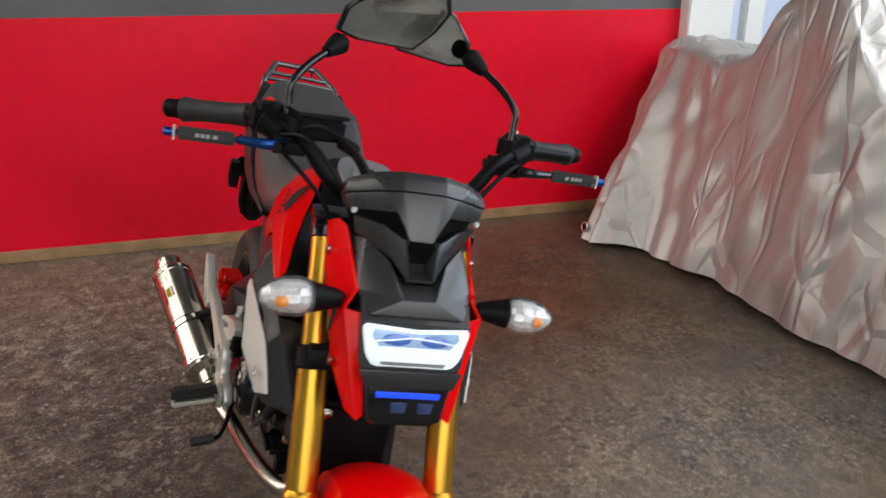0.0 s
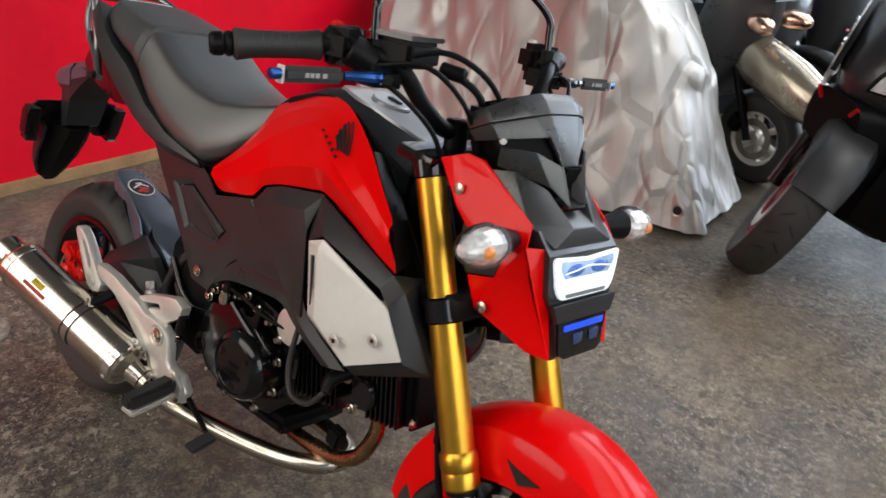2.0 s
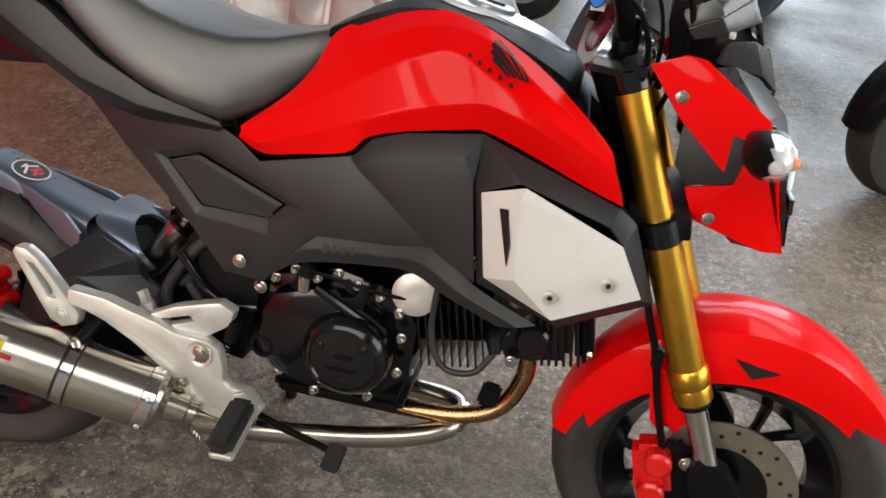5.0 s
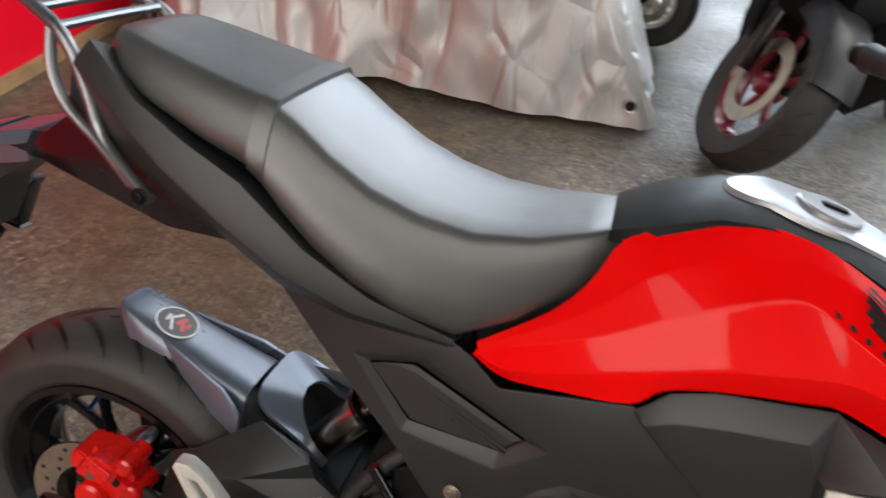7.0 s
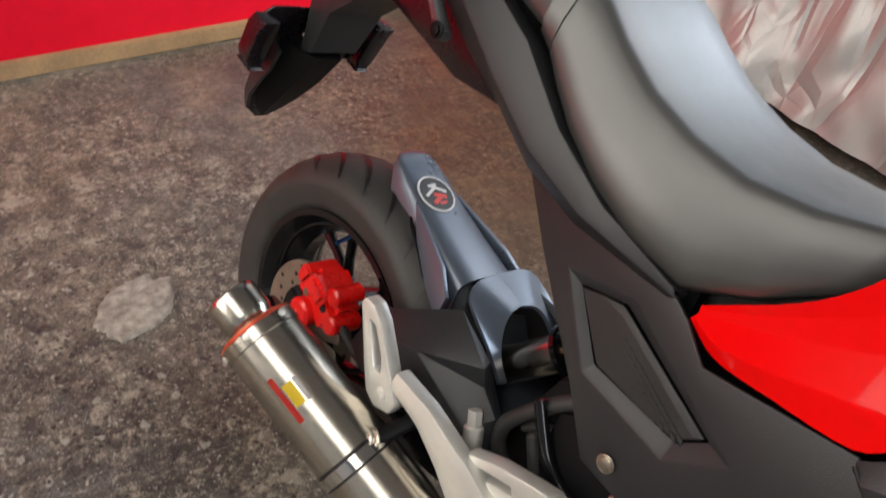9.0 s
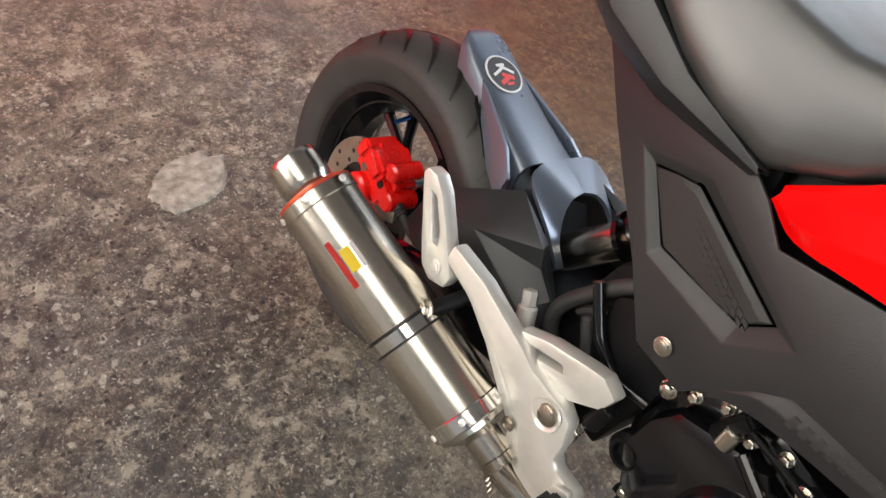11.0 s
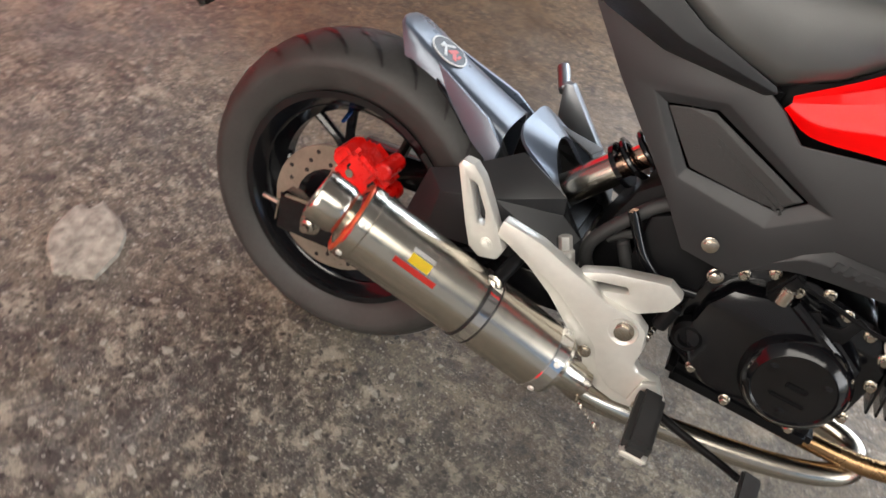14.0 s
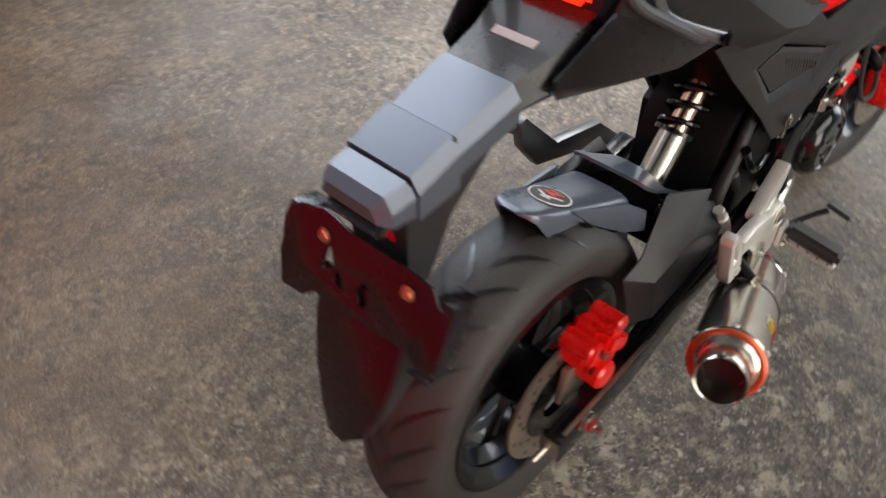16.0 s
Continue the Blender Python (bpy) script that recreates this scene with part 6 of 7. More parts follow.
def front_caliper():
    c = Vector((1.078, -0.082, 0.262))
    cal = fp("front_caliper", box(0.050, 0.045, 0.085, Matrix.Translation(c) @ Matrix.Rotation(radians(-14), 4, "Y"), 0.010), M["caliper"], None, "bright red painted front brake caliper")
    for dz in (-0.026, 0.024):
        fp("lobe", cyl(c + Vector((0.004, -0.036, dz)), c + Vector((0.004, 0.02, dz)), 0.019, n=18, bevel=0.004), M["caliper"], cal)
    fp("caliper_bolt", bolt_head(c + Vector((0.040, -0.02, 0.03)), (0, -1, 0), 0.008, 0.008), M["steel"], cal)
    fp("bracket", prism([(1.085, 0.215), (1.150, 0.225), (1.150, 0.300), (1.090, 0.310)], -0.090, -0.076, 0.003), M["black"], cal)


front_caliper()


def front_fender():
    c = Vector((1.168, 0, 0.236))
    rs = []
    for k in range(23):
        a = radians(28 + 146 * k / 22)          # from ahead over the top to behind
        t = k / 22
        r = 0.245 + 0.015 * math.sin(math.pi * min(1, 0.12 + t * 0.9)) ** 2
        hw = 0.054 + 0.018 * math.sin(math.pi * t)
        if t < 0.10:
            hw *= 0.72 + 2.8 * t
        drop = 0.050 + 0.035 * math.sin(math.pi * t)
        u = Vector((math.cos(a), 0, math.sin(a)))
        p = lambda y, dr: c + u * (r - dr) + Vector((0, y, 0))
        ring = [p(-hw, drop), p(-hw * 1.02, drop * 0.55), p(-hw * 0.86, drop * 0.18), p(-hw * 0.45, 0.004), p(0, 0), p(hw * 0.45, 0.004), p(hw * 0.86, drop * 0.18), p(hw * 1.02, drop * 0.55), p(hw, drop)]
        rs.append(ring)
    bm = loft(rs, caps=False, closed=False)
    bmesh.ops.recalc_face_normals(bm, faces=bm.faces)
    bmesh.ops.solidify(bm, geom=bm.faces[:], thickness=0.003)
    fe = fp("front_fender", bm, M["red"], None, "glossy red front fender with dark side slots", 40)
    for s in (1, -1):
        mount = panel([(1.045, -0.086, 0.420), (1.095, -0.090, 0.415), (1.108, -0.088, 0.345), (1.085, -0.086, 0.310), (1.060, -0.084, 0.335)], [(0, 1, 2, 3, 4)], 0.004, 0.001, s < 0)
        fp("side_mount", mount, M["red"], fe)
        # slot's dark inside, laid on as a black plate
        slot = panel([(1.146, -0.0745, 0.450), (1.176, -0.0755, 0.444), (1.204, -0.0750, 0.440), (1.172, -0.0770, 0.426)], [(0, 1, 2, 3)], 0.003, 0, s < 0)
        fp("slot", slot, M["plain_black"], fe)
        fp("mount_bolt", bolt_head((1.082, -0.090 * s, 0.326), (0, -s, 0), 0.008, 0.006), M["steel"], fe)


front_fender()


def half_bowl(profile, m, n, ahead=False):
    """One half of a turned bowl: the rear one, open to the front, or the one ahead."""
    bm = lathe(profile, m, n)
    mid = m.translation
    cut = [f for f in bm.faces if ((f.calc_center_median() - mid).x > -0.003) != ahead]
    bmesh.ops.delete(bm, geom=cut, context="FACES")
    return bm


def headlight():
    def side(s):
        v = [(0.968, -0.106, 0.806), (1.006, -0.098, 0.821), (1.028, -0.090, 0.817), (1.112, -0.080, 0.758), (1.120, -0.094, 0.737), (1.166, -0.064, 0.598), (1.138, -0.076, 0.600),
             (1.052, -0.086, 0.628), (1.034, -0.090, 0.668), (1.086, -0.100, 0.684), (1.012, -0.108, 0.752), (1.126, -0.082, 0.690)]
        f = [(0, 1, 10), (1, 2, 3, 10), (10, 3, 4, 9), (9, 4, 11), (9, 11, 5, 6, 7), (7, 8, 9)]
        fr = fp("red_fairing", panel(v, f, 0.004, 0.002, s < 0), M["red"], None, "glossy red headlight side fairing", 20)
        for x, y, z in ((1.009, -0.1065, 0.776), (1.069, -0.091, 0.636)):
            fp("fairing_screw", lathe([(0.0075, -0.002), (0.0075, 0.0015), (0.004, 0.0025)], axes((x, y * s, z), (x + 0.01, (y - 0.1) * s, z)), 16), M["steel"], fr)
        fp("front_edge", panel([(1.120, -0.096, 0.735), (1.166, -0.064, 0.598), (1.160, -0.054, 0.602), (1.134, -0.070, 0.734)], [(0, 1, 2, 3)], 0.003, 0.001, s < 0), M["red"], fr)
        fp("signal_base", panel([(1.017, -0.0955, 0.744), (1.076, -0.1000, 0.740), (1.096, -0.1010, 0.733), (1.086, -0.1035, 0.686), (1.036, -0.0950, 0.672), (1.017, -0.0955, 0.695)], [(0, 1, 2, 3, 4, 5)], 0.012, 0.002, s < 0), M["grey"], fr, "dark grey signal base")
        stem = fp("signal_stem", cyl((1.098, -0.094 * s, 0.738), (1.106, -0.140 * s, 0.740), 0.012, 0.021, n=20, bevel=0.003), M["black"], None, "black rubber signal stem")
        m = axes((1.106, -0.134 * s, 0.740), (1.112, -0.220 * s, 0.738))
        sh = [(0.019, 0.0), (0.024, 0.006), (0.0275, 0.020), (0.026, 0.044), (0.019, 0.064), (0.009, 0.077), (0.0, 0.080)]
        q = m @ Matrix.Diagonal((1.04, 0.96, 0.88, 1))
        fp("reflector", lathe([(0.001, 0.004)] + [(r * 0.84, 0.004 + h * 0.92) for r, h in sh[:-1]] + [(0.001, 0.075)], q, 14), M["signal_glass"], stem, "faceted silver reflector", 15)
        fp("housing", half_bowl(sh[:-1] + [(0.001, 0.080)], q, 24), M["black"], stem, "black signal housing", 30)
        fp("lens", half_bowl(sh[:-1] + [(0.001, 0.080)], q, 24, True), M["lens"], stem, "clear faceted turn signal lens", 15)
        bulb = q @ Vector((0.0, 0.0, 0.044)) + Vector((0.0170, 0, 0))
        fp("bulb", lathe([(0.0, -0.009), (0.0065, -0.006), (0.0092, 0.0), (0.0065, 0.008), (0.0, 0.011)], axes(bulb, bulb + Vector((0.6, -0.8 * s, 0.0))), 14), M["amber"], stem, "amber bulb behind the lens")
    both(side)
    # grey face: outer shield, dark bezel, lamp
    v = [(1.118, -0.074, 0.752), (1.118, 0.074, 0.752), (1.142, -0.074, 0.728), (1.142, 0.074, 0.728), (1.150, -0.070, 0.675), (1.150, 0.070, 0.675), (1.158, -0.058, 0.650), (1.158, 0.058, 0.650),
         (1.166, -0.050, 0.600), (1.166, 0.050, 0.600), (1.154, -0.040, 0.588), (1.154, 0.040, 0.588)]
    face = fp("headlight", loft([[v[0], v[1], (1.06, 0.075, 0.752), (1.06, -0.075, 0.752)], [v[2], v[3], (1.06, 0.075, 0.728), (1.06, -0.075, 0.728)], [v[4], v[5], (1.07, 0.068, 0.675), (1.07, -0.068, 0.675)],
                                 [v[6], v[7], (1.08, 0.05, 0.650), (1.08, -0.05, 0.650)], [v[8], v[9], (1.10, 0.045, 0.600), (1.10, -0.045, 0.600)], [v[10], v[11], (1.11, 0.03, 0.588), (1.11, -0.03, 0.588)]]), M["scooter_grey"], None, "dark grey headlight housing with lit lamp", 15)

    def plate(pts, off, thick, material, name, parent, label=""):
        bm = bm_new()
        nrm = Vector((0.985, 0, 0.17))
        vs = [bm.verts.new(Vector(p) + nrm * off) for p in pts]
        f = bm.faces.new(vs)
        geo = bmesh.ops.extrude_face_region(bm, geom=[f])["geom"]
        bmesh.ops.translate(bm, verts=[g for g in geo if isinstance(g, bmesh.types.BMVert)], vec=nrm * thick)
        bmesh.ops.recalc_face_normals(bm, faces=bm.faces)
        bevel_sharp(bm, 0.0015, 2, 40)
        return fp(name, bm, material, parent, label)
    X = lambda y, z: (1.1435 + (0.726 - z) * 0.155, y, z)
    lamp = plate([X(-0.068, 0.7270), X(-0.0715, 0.7235), X(-0.0715, 0.718), X(-0.0650, 0.690), X(-0.0610, 0.682), X(-0.0550, 0.675), X(-0.048, 0.6725), X(0.048, 0.6725), X(0.0550, 0.675), X(0.0610, 0.682), X(0.0650, 0.690), X(0.0715, 0.718), X(0.0715, 0.7235), X(0.068, 0.7270), X(0.03, 0.7245), X(0.0, 0.7225), X(-0.03, 0.7245)], 0.002, 0.004, M["lamp"], "lamp_ring", face, "glowing white light guide")
    plate([X(-0.057, 0.7215), X(-0.059, 0.712), X(-0.048, 0.699), X(0.048, 0.699), X(0.059, 0.712), X(0.057, 0.7215), X(0.0, 0.7175)], 0.0055, 0.0012, M["lens_dark"], "lens_unit", lamp, "blue-white LED lens units")
    for y in (-0.026, 0.026):
        q = Vector(X(y, 0.7085)) + Vector((0.985, 0, 0.17)) * 0.0062
        fp("lens", lathe([(0.0150, 0.0), (0.0135, 0.0012), (0.0080, 0.0024), (0.0, 0.0028)], axes(q, q + Vector((0.985, 0, 0.17))) @ Matrix.Diagonal((1.35, 0.55, 1, 1)), 24), M["led_blue"], lamp, "bluish projector lens")
    fp("light_line", tube([Vector(X(y, 0.7105 + 0.0030 * math.cos(y * 60))) + Vector((0.0105, 0, 0.001)) for y in (-0.054, -0.03, -0.006, 0.02, 0.052)], 0.0010, 6, 4), M["lamp"], lamp)
    plate([X(-0.046, 0.6795), X(-0.042, 0.6745), X(0.042, 0.6745), X(0.046, 0.6795)], 0.0058, 0.0010, M["silver_grey"], "lower_edge", lamp)
    plate([X(-0.070, 0.668), X(-0.060, 0.645), X(0.060, 0.645), X(0.070, 0.668)], 0.003, 0.006, M["scooter_grey"], "chin_bar", face)
    plate([X(-0.054, 0.646), X(-0.048, 0.602), X(-0.036, 0.595), X(0.036, 0.595), X(0.048, 0.602), X(0.054, 0.646)], 0.002, 0.005, M["gloss_black"], "lower_lamp", face, "dark lower lamp with a blue light bar")
    plate([X(-0.044, 0.640), X(-0.043, 0.632), X(0.043, 0.632), X(0.044, 0.640)], 0.0072, 0.002, M["blue_lamp"], "blue_light_bar", face, "lit blue position light bar")
    for y in (-0.022, 0.014):
        plate([X(y, 0.626), X(y + 0.002, 0.612), X(y + 0.020, 0.612), X(y + 0.022, 0.626)], 0.0072, 0.0015, M["dim_lens"], "lower_lens", face, "small blue-grey lens")
    # upper face: pointed grey shield under the meter hood
    half = [(1.139, -0.063, 0.736), (1.106, -0.080, 0.757), (1.024, -0.083, 0.806), (1.060, -0.068, 0.812), (1.094, -0.040, 0.797), (1.106, -0.022, 0.770), (1.134, -0.022, 0.757)]
    n = len(half)
    bm = bm_new()
    vs = [bm.verts.new((x, k * y, z)) for k in (1, -1) for x, y, z in half]
    for f in ((1, 2, 3), (1, 3, 4), (1, 4, 6), (0, 1, 6), (4, 5, 6)):
        bm.faces.new([vs[i] for i in f])
        bm.faces.new([vs[n + i] for i in reversed(f)])
    bm.faces.new([vs[i] for i in (6, 5, n + 5, n + 6)])
    bm.faces.new([vs[i] for i in (0, 6, n + 6, n)])
    bmesh.ops.recalc_face_normals(bm, faces=bm.faces)
    if sum(f.normal.x * f.calc_area() for f in bm.faces) < 0:
        bmesh.ops.reverse_faces(bm, faces=bm.faces)
    bmesh.ops.solidify(bm, geom=bm.faces[:], thickness=0.004)
    bevel_sharp(bm, 0.0022, 3, 10)
    fp("front_shield", bm, M["hood_grey"], face, "matte grey front shield", 20)
    # meter hood: dark core, faceted cap with a seam, two cheeks and a nose recess
    pairs = lambda r, z: [(x, y, z) for x, y in r] + [(x, -y, z) for x, y in reversed(r)]
    core = loft([pairs([(1.000, -0.030), (1.050, -0.030), (1.098, -0.014)], 0.772), pairs([(0.985, -0.066), (1.036, -0.070), (1.086, -0.020)], 0.815),
                 pairs([(0.978, -0.078), (1.030, -0.088), (1.070, -0.022)], 0.852), pairs([(0.980, -0.080), (1.018, -0.090), (1.040, -0.025)], 0.876)])
    vis = fp("meter_hood", core, M["black"], None, "faceted matte grey meter hood", 25)
    crest = [(0.992, -0.097, 0.868), (1.020, -0.098, 0.882), (1.036, -0.066, 0.899), (1.047, -0.030, 0.907)]
    seam = [(1.000, -0.099, 0.850), (1.034, -0.101, 0.866), (1.061, -0.054, 0.881), (1.069, -0.030, 0.886)]
    full = lambda r: r + [(x, -y, z) for x, y, z in reversed(r)]
    cap = loft([full(crest), full([(x + 0.010 * (i > 0), y * 1.01, z - 0.007) for i, (x, y, z) in enumerate(crest)]), full(seam)], caps=False, closed=False)
    bmesh.ops.recalc_face_normals(cap, faces=cap.faces)
    if sum(f.normal.x * f.calc_area() for f in cap.faces) < 0:
        bmesh.ops.reverse_faces(cap, faces=cap.faces)
    bmesh.ops.solidify(cap, geom=cap.faces[:], thickness=0.004)
    bevel_sharp(cap, 0.0015, 2, 14)
    fp("hood_cap", cap, M["hood_grey"], vis, "", 20)
    rim = [(x - 0.001, y * 0.985, z - 0.0016) for x, y, z in seam]
    low = [(1.008, -0.092, 0.836), (1.044, -0.091, 0.846), (1.079, -0.036, 0.857), (1.094, -0.0165, 0.824)]
    bm = bm_new()
    vs = [bm.verts.new((x, k * y, z)) for k in (1, -1) for x, y, z in rim + low]
    for f in ((0, 4, 5, 1), (1, 5, 6, 2), (2, 6, 7, 3)):
        bm.faces.new([vs[i] for i in f])
        bm.faces.new([vs[8 + i] for i in reversed(f)])
    bm.faces.new([vs[i] for i in (3, 7, 15, 11)])
    bmesh.ops.recalc_face_normals(bm, faces=bm.faces)
    if sum(f.normal.x * f.calc_area() for f in bm.faces) < 0:
        bmesh.ops.reverse_faces(bm, faces=bm.faces)
    bmesh.ops.solidify(bm, geom=bm.faces[:], thickness=0.005)
    bevel_sharp(bm, 0.003, 3, 9)
    fp("hood_face", bm, M["hood_grey"], vis, "", 25)
    for s in (1, -1):
        fp("hood_cheek", panel([(1.046, -0.087, 0.838), (1.078, -0.054, 0.839), (1.098, -0.025, 0.826), (1.117, -0.0195, 0.780), (1.096, -0.038, 0.799), (1.040, -0.080, 0.813)], [(0, 1, 4, 5), (1, 2, 4), (2, 3, 4)], 0.005, 0.0015, s < 0), M["hood_grey"], vis, "light grey lower flank", 20)
        fp("nose_wall", panel([(1.098, -0.0245, 0.826), (1.1165, -0.0190, 0.780), (1.098, -0.0120, 0.784), (1.084, -0.0165, 0.826)], [(0, 1, 2, 3)], 0.002, 0.0, s < 0), M["hood_grey"], vis)
    fp("nose_recess", box(0.004, 0.034, 0.048, Matrix.Translation((1.0925, 0, 0.803)) @ Matrix.Rotation(radians(17), 4, "Y"), 0.002), M["black"], vis)
    fp("nose_floor", box(0.026, 0.037, 0.004, Matrix.Translation((1.104, 0, 0.7800)) @ Matrix.Rotation(radians(12), 4, "Y"), 0.001), M["hood_grey"], vis)
    fp("display", box(0.050, 0.130, 0.006, Matrix.Translation((1.000, 0, 0.884)) @ Matrix.Rotation(radians(-20), 4, "Y"), 0.004), M["gloss_black"], vis, "dark glossy meter display")
    for s in (1, -1):
        fp("warning_light", cyl((1.046, s * 0.086, 0.846), (1.050, s * 0.088, 0.846), 0.004, n=10), M["pale_print"], vis)


M["dim_lens"] = mat("dim_blue_lens", (0.03, 0.05, 0.14), 0.1, var=0.4, scale=60, coat=0.5)
M["lens_dark"] = mat("led_lens", (0.30, 0.42, 0.62), 0.12, var=0.5, scale=40, coat=0.6, glow=(0.45, 0.66, 1.0, 0.36))
M["led_blue"] = mat("projector_lens", (0.06, 0.14, 0.40), 0.08, var=0.5, scale=90, coat=0.8, glow=(0.10, 0.28, 1.0, 0.22))
headlight()


def handlebar():
    bar = fp("handlebar", tube([(0.812, -0.312, 0.905), (0.840, -0.25, 0.915), (0.880, -0.20, 0.922), (0.915, -0.150, 0.905), (0.930, -0.110, 0.86), (0.932, -0.065, 0.832), (0.932, 0, 0.830),
                              (0.932, 0.065, 0.832), (0.930, 0.110, 0.865), (0.915, 0.150, 0.912), (0.880, 0.20, 0.930), (0.846, 0.25, 0.930), (0.818, 0.312, 0.926)], 0.0112, 14), M["black"], None, "black handlebar")
    for s in (1, -1):
        fp("riser", cyl((0.935, s * 0.045, 0.80), (0.932, s * 0.045, 0.848), 0.016, n=16, bevel=0.002), M["black"], bar)
    for s, z0, z1 in ((1, 0.0, 0.0), (-1, 0.018, 0.014)):
        e, a = Vector((0.806, -0.318 * s, 0.904 + z0 * 1.3)), Vector((0.850, -0.224 * s, 0.917 + z1))
        d = (e - a).normalized()
        g = fp("grip", lathe([(0.0165, 0.0), (0.0190, 0.003), (0.0175, 0.009), (0.0160, 0.026), (0.0160, 0.074), (0.0170, 0.088), (0.0182, 0.096), (0.0190, 0.102), (0.0160, 0.105)], axes(a, e), 22), M["grip"], bar, "black rubber grip")
        for k in range(6):
            fp("ridge", lathe([(0.0160, 0), (0.0165, 0.0012), (0.0160, 0.0024)], axes(a + d * (0.020 + 0.010 * k), e), 20), M["grip"], g)
        fp("bar_end", lathe([(0.012, 0.0), (0.0150, 0.003), (0.0150, 0.007), (0.0118, 0.010), (0.0140, 0.013), (0.0140, 0.023), (0.011, 0.027), (0.007, 0.024)], axes(e, e + d), 22), M["black"], bar, "black bar end")
        sw = a - d * 0.030
        hou = fp("switch_housing", box(0.050, 0.060, 0.044, Matrix.Translation(sw) @ Matrix.Rotation(0.35 * s, 4, "Z"), 0.010), M["black"], bar, "black switch housing")
        fp("throttle_drum", cyl(a - d * 0.006, a - d * 0.05, 0.024, n=20, bevel=0.004), M["black"], hou)
        fp("switch", box(0.012, 0.014, 0.006, Matrix.Translation(sw + Vector((-0.02, 0, 0.024))), 0.002), M["caliper"] if s > 0 else M["alu"], hou)
        # lever: black body, blue hinge, black sleeve, blue tip
        lv0, lv1 = Vector((0.920, -0.190 * s, 0.893 + z1)), Vector((0.916, -0.335 * s, 0.889 + z0))
        ld = (lv1 - lv0).normalized()
        per = fp("lever_perch", box(0.046, 0.060, 0.026, Matrix.Translation(lv0 + Vector((-0.020, 0.022 * s, 0.0))), 0.007), M["black"], bar, "black lever perch")
        fp("perch_clamp", cyl((0.895, -0.175 * s, 0.905 + z1), (0.878, -0.205 * s, 0.920 + z1), 0.020, n=18, bevel=0.003), M["black"], per)
        lev = fp("lever", tube([lv0 + Vector((-0.01, 0.02 * s, 0)), lv0 + Vector((0.008, -0.010 * s, 0)), lv0 + ld * 0.05], [0.009, 0.008, 0.006], 10), M["blue"] if s > 0 else M["gloss_black"], bar, "blue anodised lever with black sleeve" if s > 0 else "black lever with a blue tip")
        fp("sleeve", box(0.011, 0.085, 0.019, axes(lv0 + ld * 0.092, lv1) @ Matrix.Rotation(radians(90), 4, "X"), 0.005), M["grip"], lev, "black lever sleeve")
        fp("lever_tip", cyl(lv1 - ld * 0.010, lv1 + ld * 0.004, 0.0062, n=14, bevel=0.001), M["blue"], lev)
        fp("sleeve_edge", box(0.0115, 0.0022, 0.0195, axes(lv1 - ld * 0.010, lv1 + ld) @ Matrix.Rotation(radians(90), 4, "X"), 0.0), M["pale_print"], lev)
        for off, ln in ((-0.012, 0.006), (-0.002, 0.005), (0.005, 0.005), (0.012, 0.005)):
            fp("lettering_bar", box(0.0008, ln, 0.0052, axes(lv0 + ld * 0.092, lv1) @ Matrix.Rotation(radians(90), 4, "X") @ Matrix.Translation((0.0058 * (1 if s > 0 else -1), off, 0)), 0.0), M["dull_print"], lev)
        fp("adjuster", cyl(lv0 + Vector((0.006, 0.010 * s, 0.0)), lv0 + Vector((0.016, 0.004 * s, 0.0)), 0.007, n=12), M["gloss_black"], lev)
        # mirror
        b = Vector((0.892, -0.175 * s, 0.925 + z1))
        st = fp("mirror", tube([b, b + Vector((-0.004, 0, 0.030)), b + Vector((-0.008, 0.002 * s, 0.055)), b + Vector((-0.028, 0.024 * s, 0.082)), b + Vector((-0.058, 0.058 * s, 0.108))], 0.0058, 12), M["gloss_black"], None, "black mirror on a bent stem")
        fp("stem_nut", cyl(b + Vector((0, 0, -0.012)), b + Vector((0, 0, 0.010)), 0.011, n=6), M["black"], st)
        j = b + Vector((-0.060, 0.060 * s, 0.110))
        fp("joint", lathe([(0.009, -0.016), (0.015, 0.004), (0.017, 0.016), (0.012, 0.024)], axes(j, j + Vector((-0.030, 0.034 * s, 0.026))), 18), M["black"], st, "ribbed rubber joint")
        c = j + (Vector((-0.015, 0.086, 0.060)) if s > 0 else Vector((-0.052, -0.080, 0.036)))
        out = [(-0.086, -0.030), (-0.076, 0.006), (-0.034, 0.040), (0.050, 0.056), (0.080, 0.050), (0.087, 0.020), (0.066, -0.014), (0.036, -0.044), (-0.056, -0.040)]
        shell = bm_new()
        R3 = Matrix.Translation(c) @ Matrix.Rotation(radians(9), 4, "Y") @ Matrix.Rotation(radians(2 if s > 0 else -9), 4, "X")
        rings = [[R3 @ Vector((dx, s * y * k, z * k)) for y, z in out] for dx, k in ((0.0125, 0.95), (0.010, 1.0), (0.0, 1.0), (-0.012, 0.90), (-0.020, 0.62))]
        fp("mirror_shell", loft(rings, bm=shell), M["gloss_black"], st, "angular gloss black mirror shell", 25)
        gl = bm_new()
        gl.faces.new([gl.verts.new(R3 @ Vector((0.0140, s * y * 0.91, z * 0.91))) for y, z in out])
        bmesh.ops.solidify(gl, geom=gl.faces[:], thickness=0.001)
        fp("mirror_pane", gl, M["mirror_glass"], st, "mirror glass")
    # fluid reservoir on the right and cables
    res = fp("brake_reservoir", box(0.062, 0.075, 0.034, Matrix.Translation((0.905, -0.135, 0.925)) @ Matrix.Rotation(0.25, 4, "Z"), 0.006), M["black"], None, "black brake fluid reservoir")
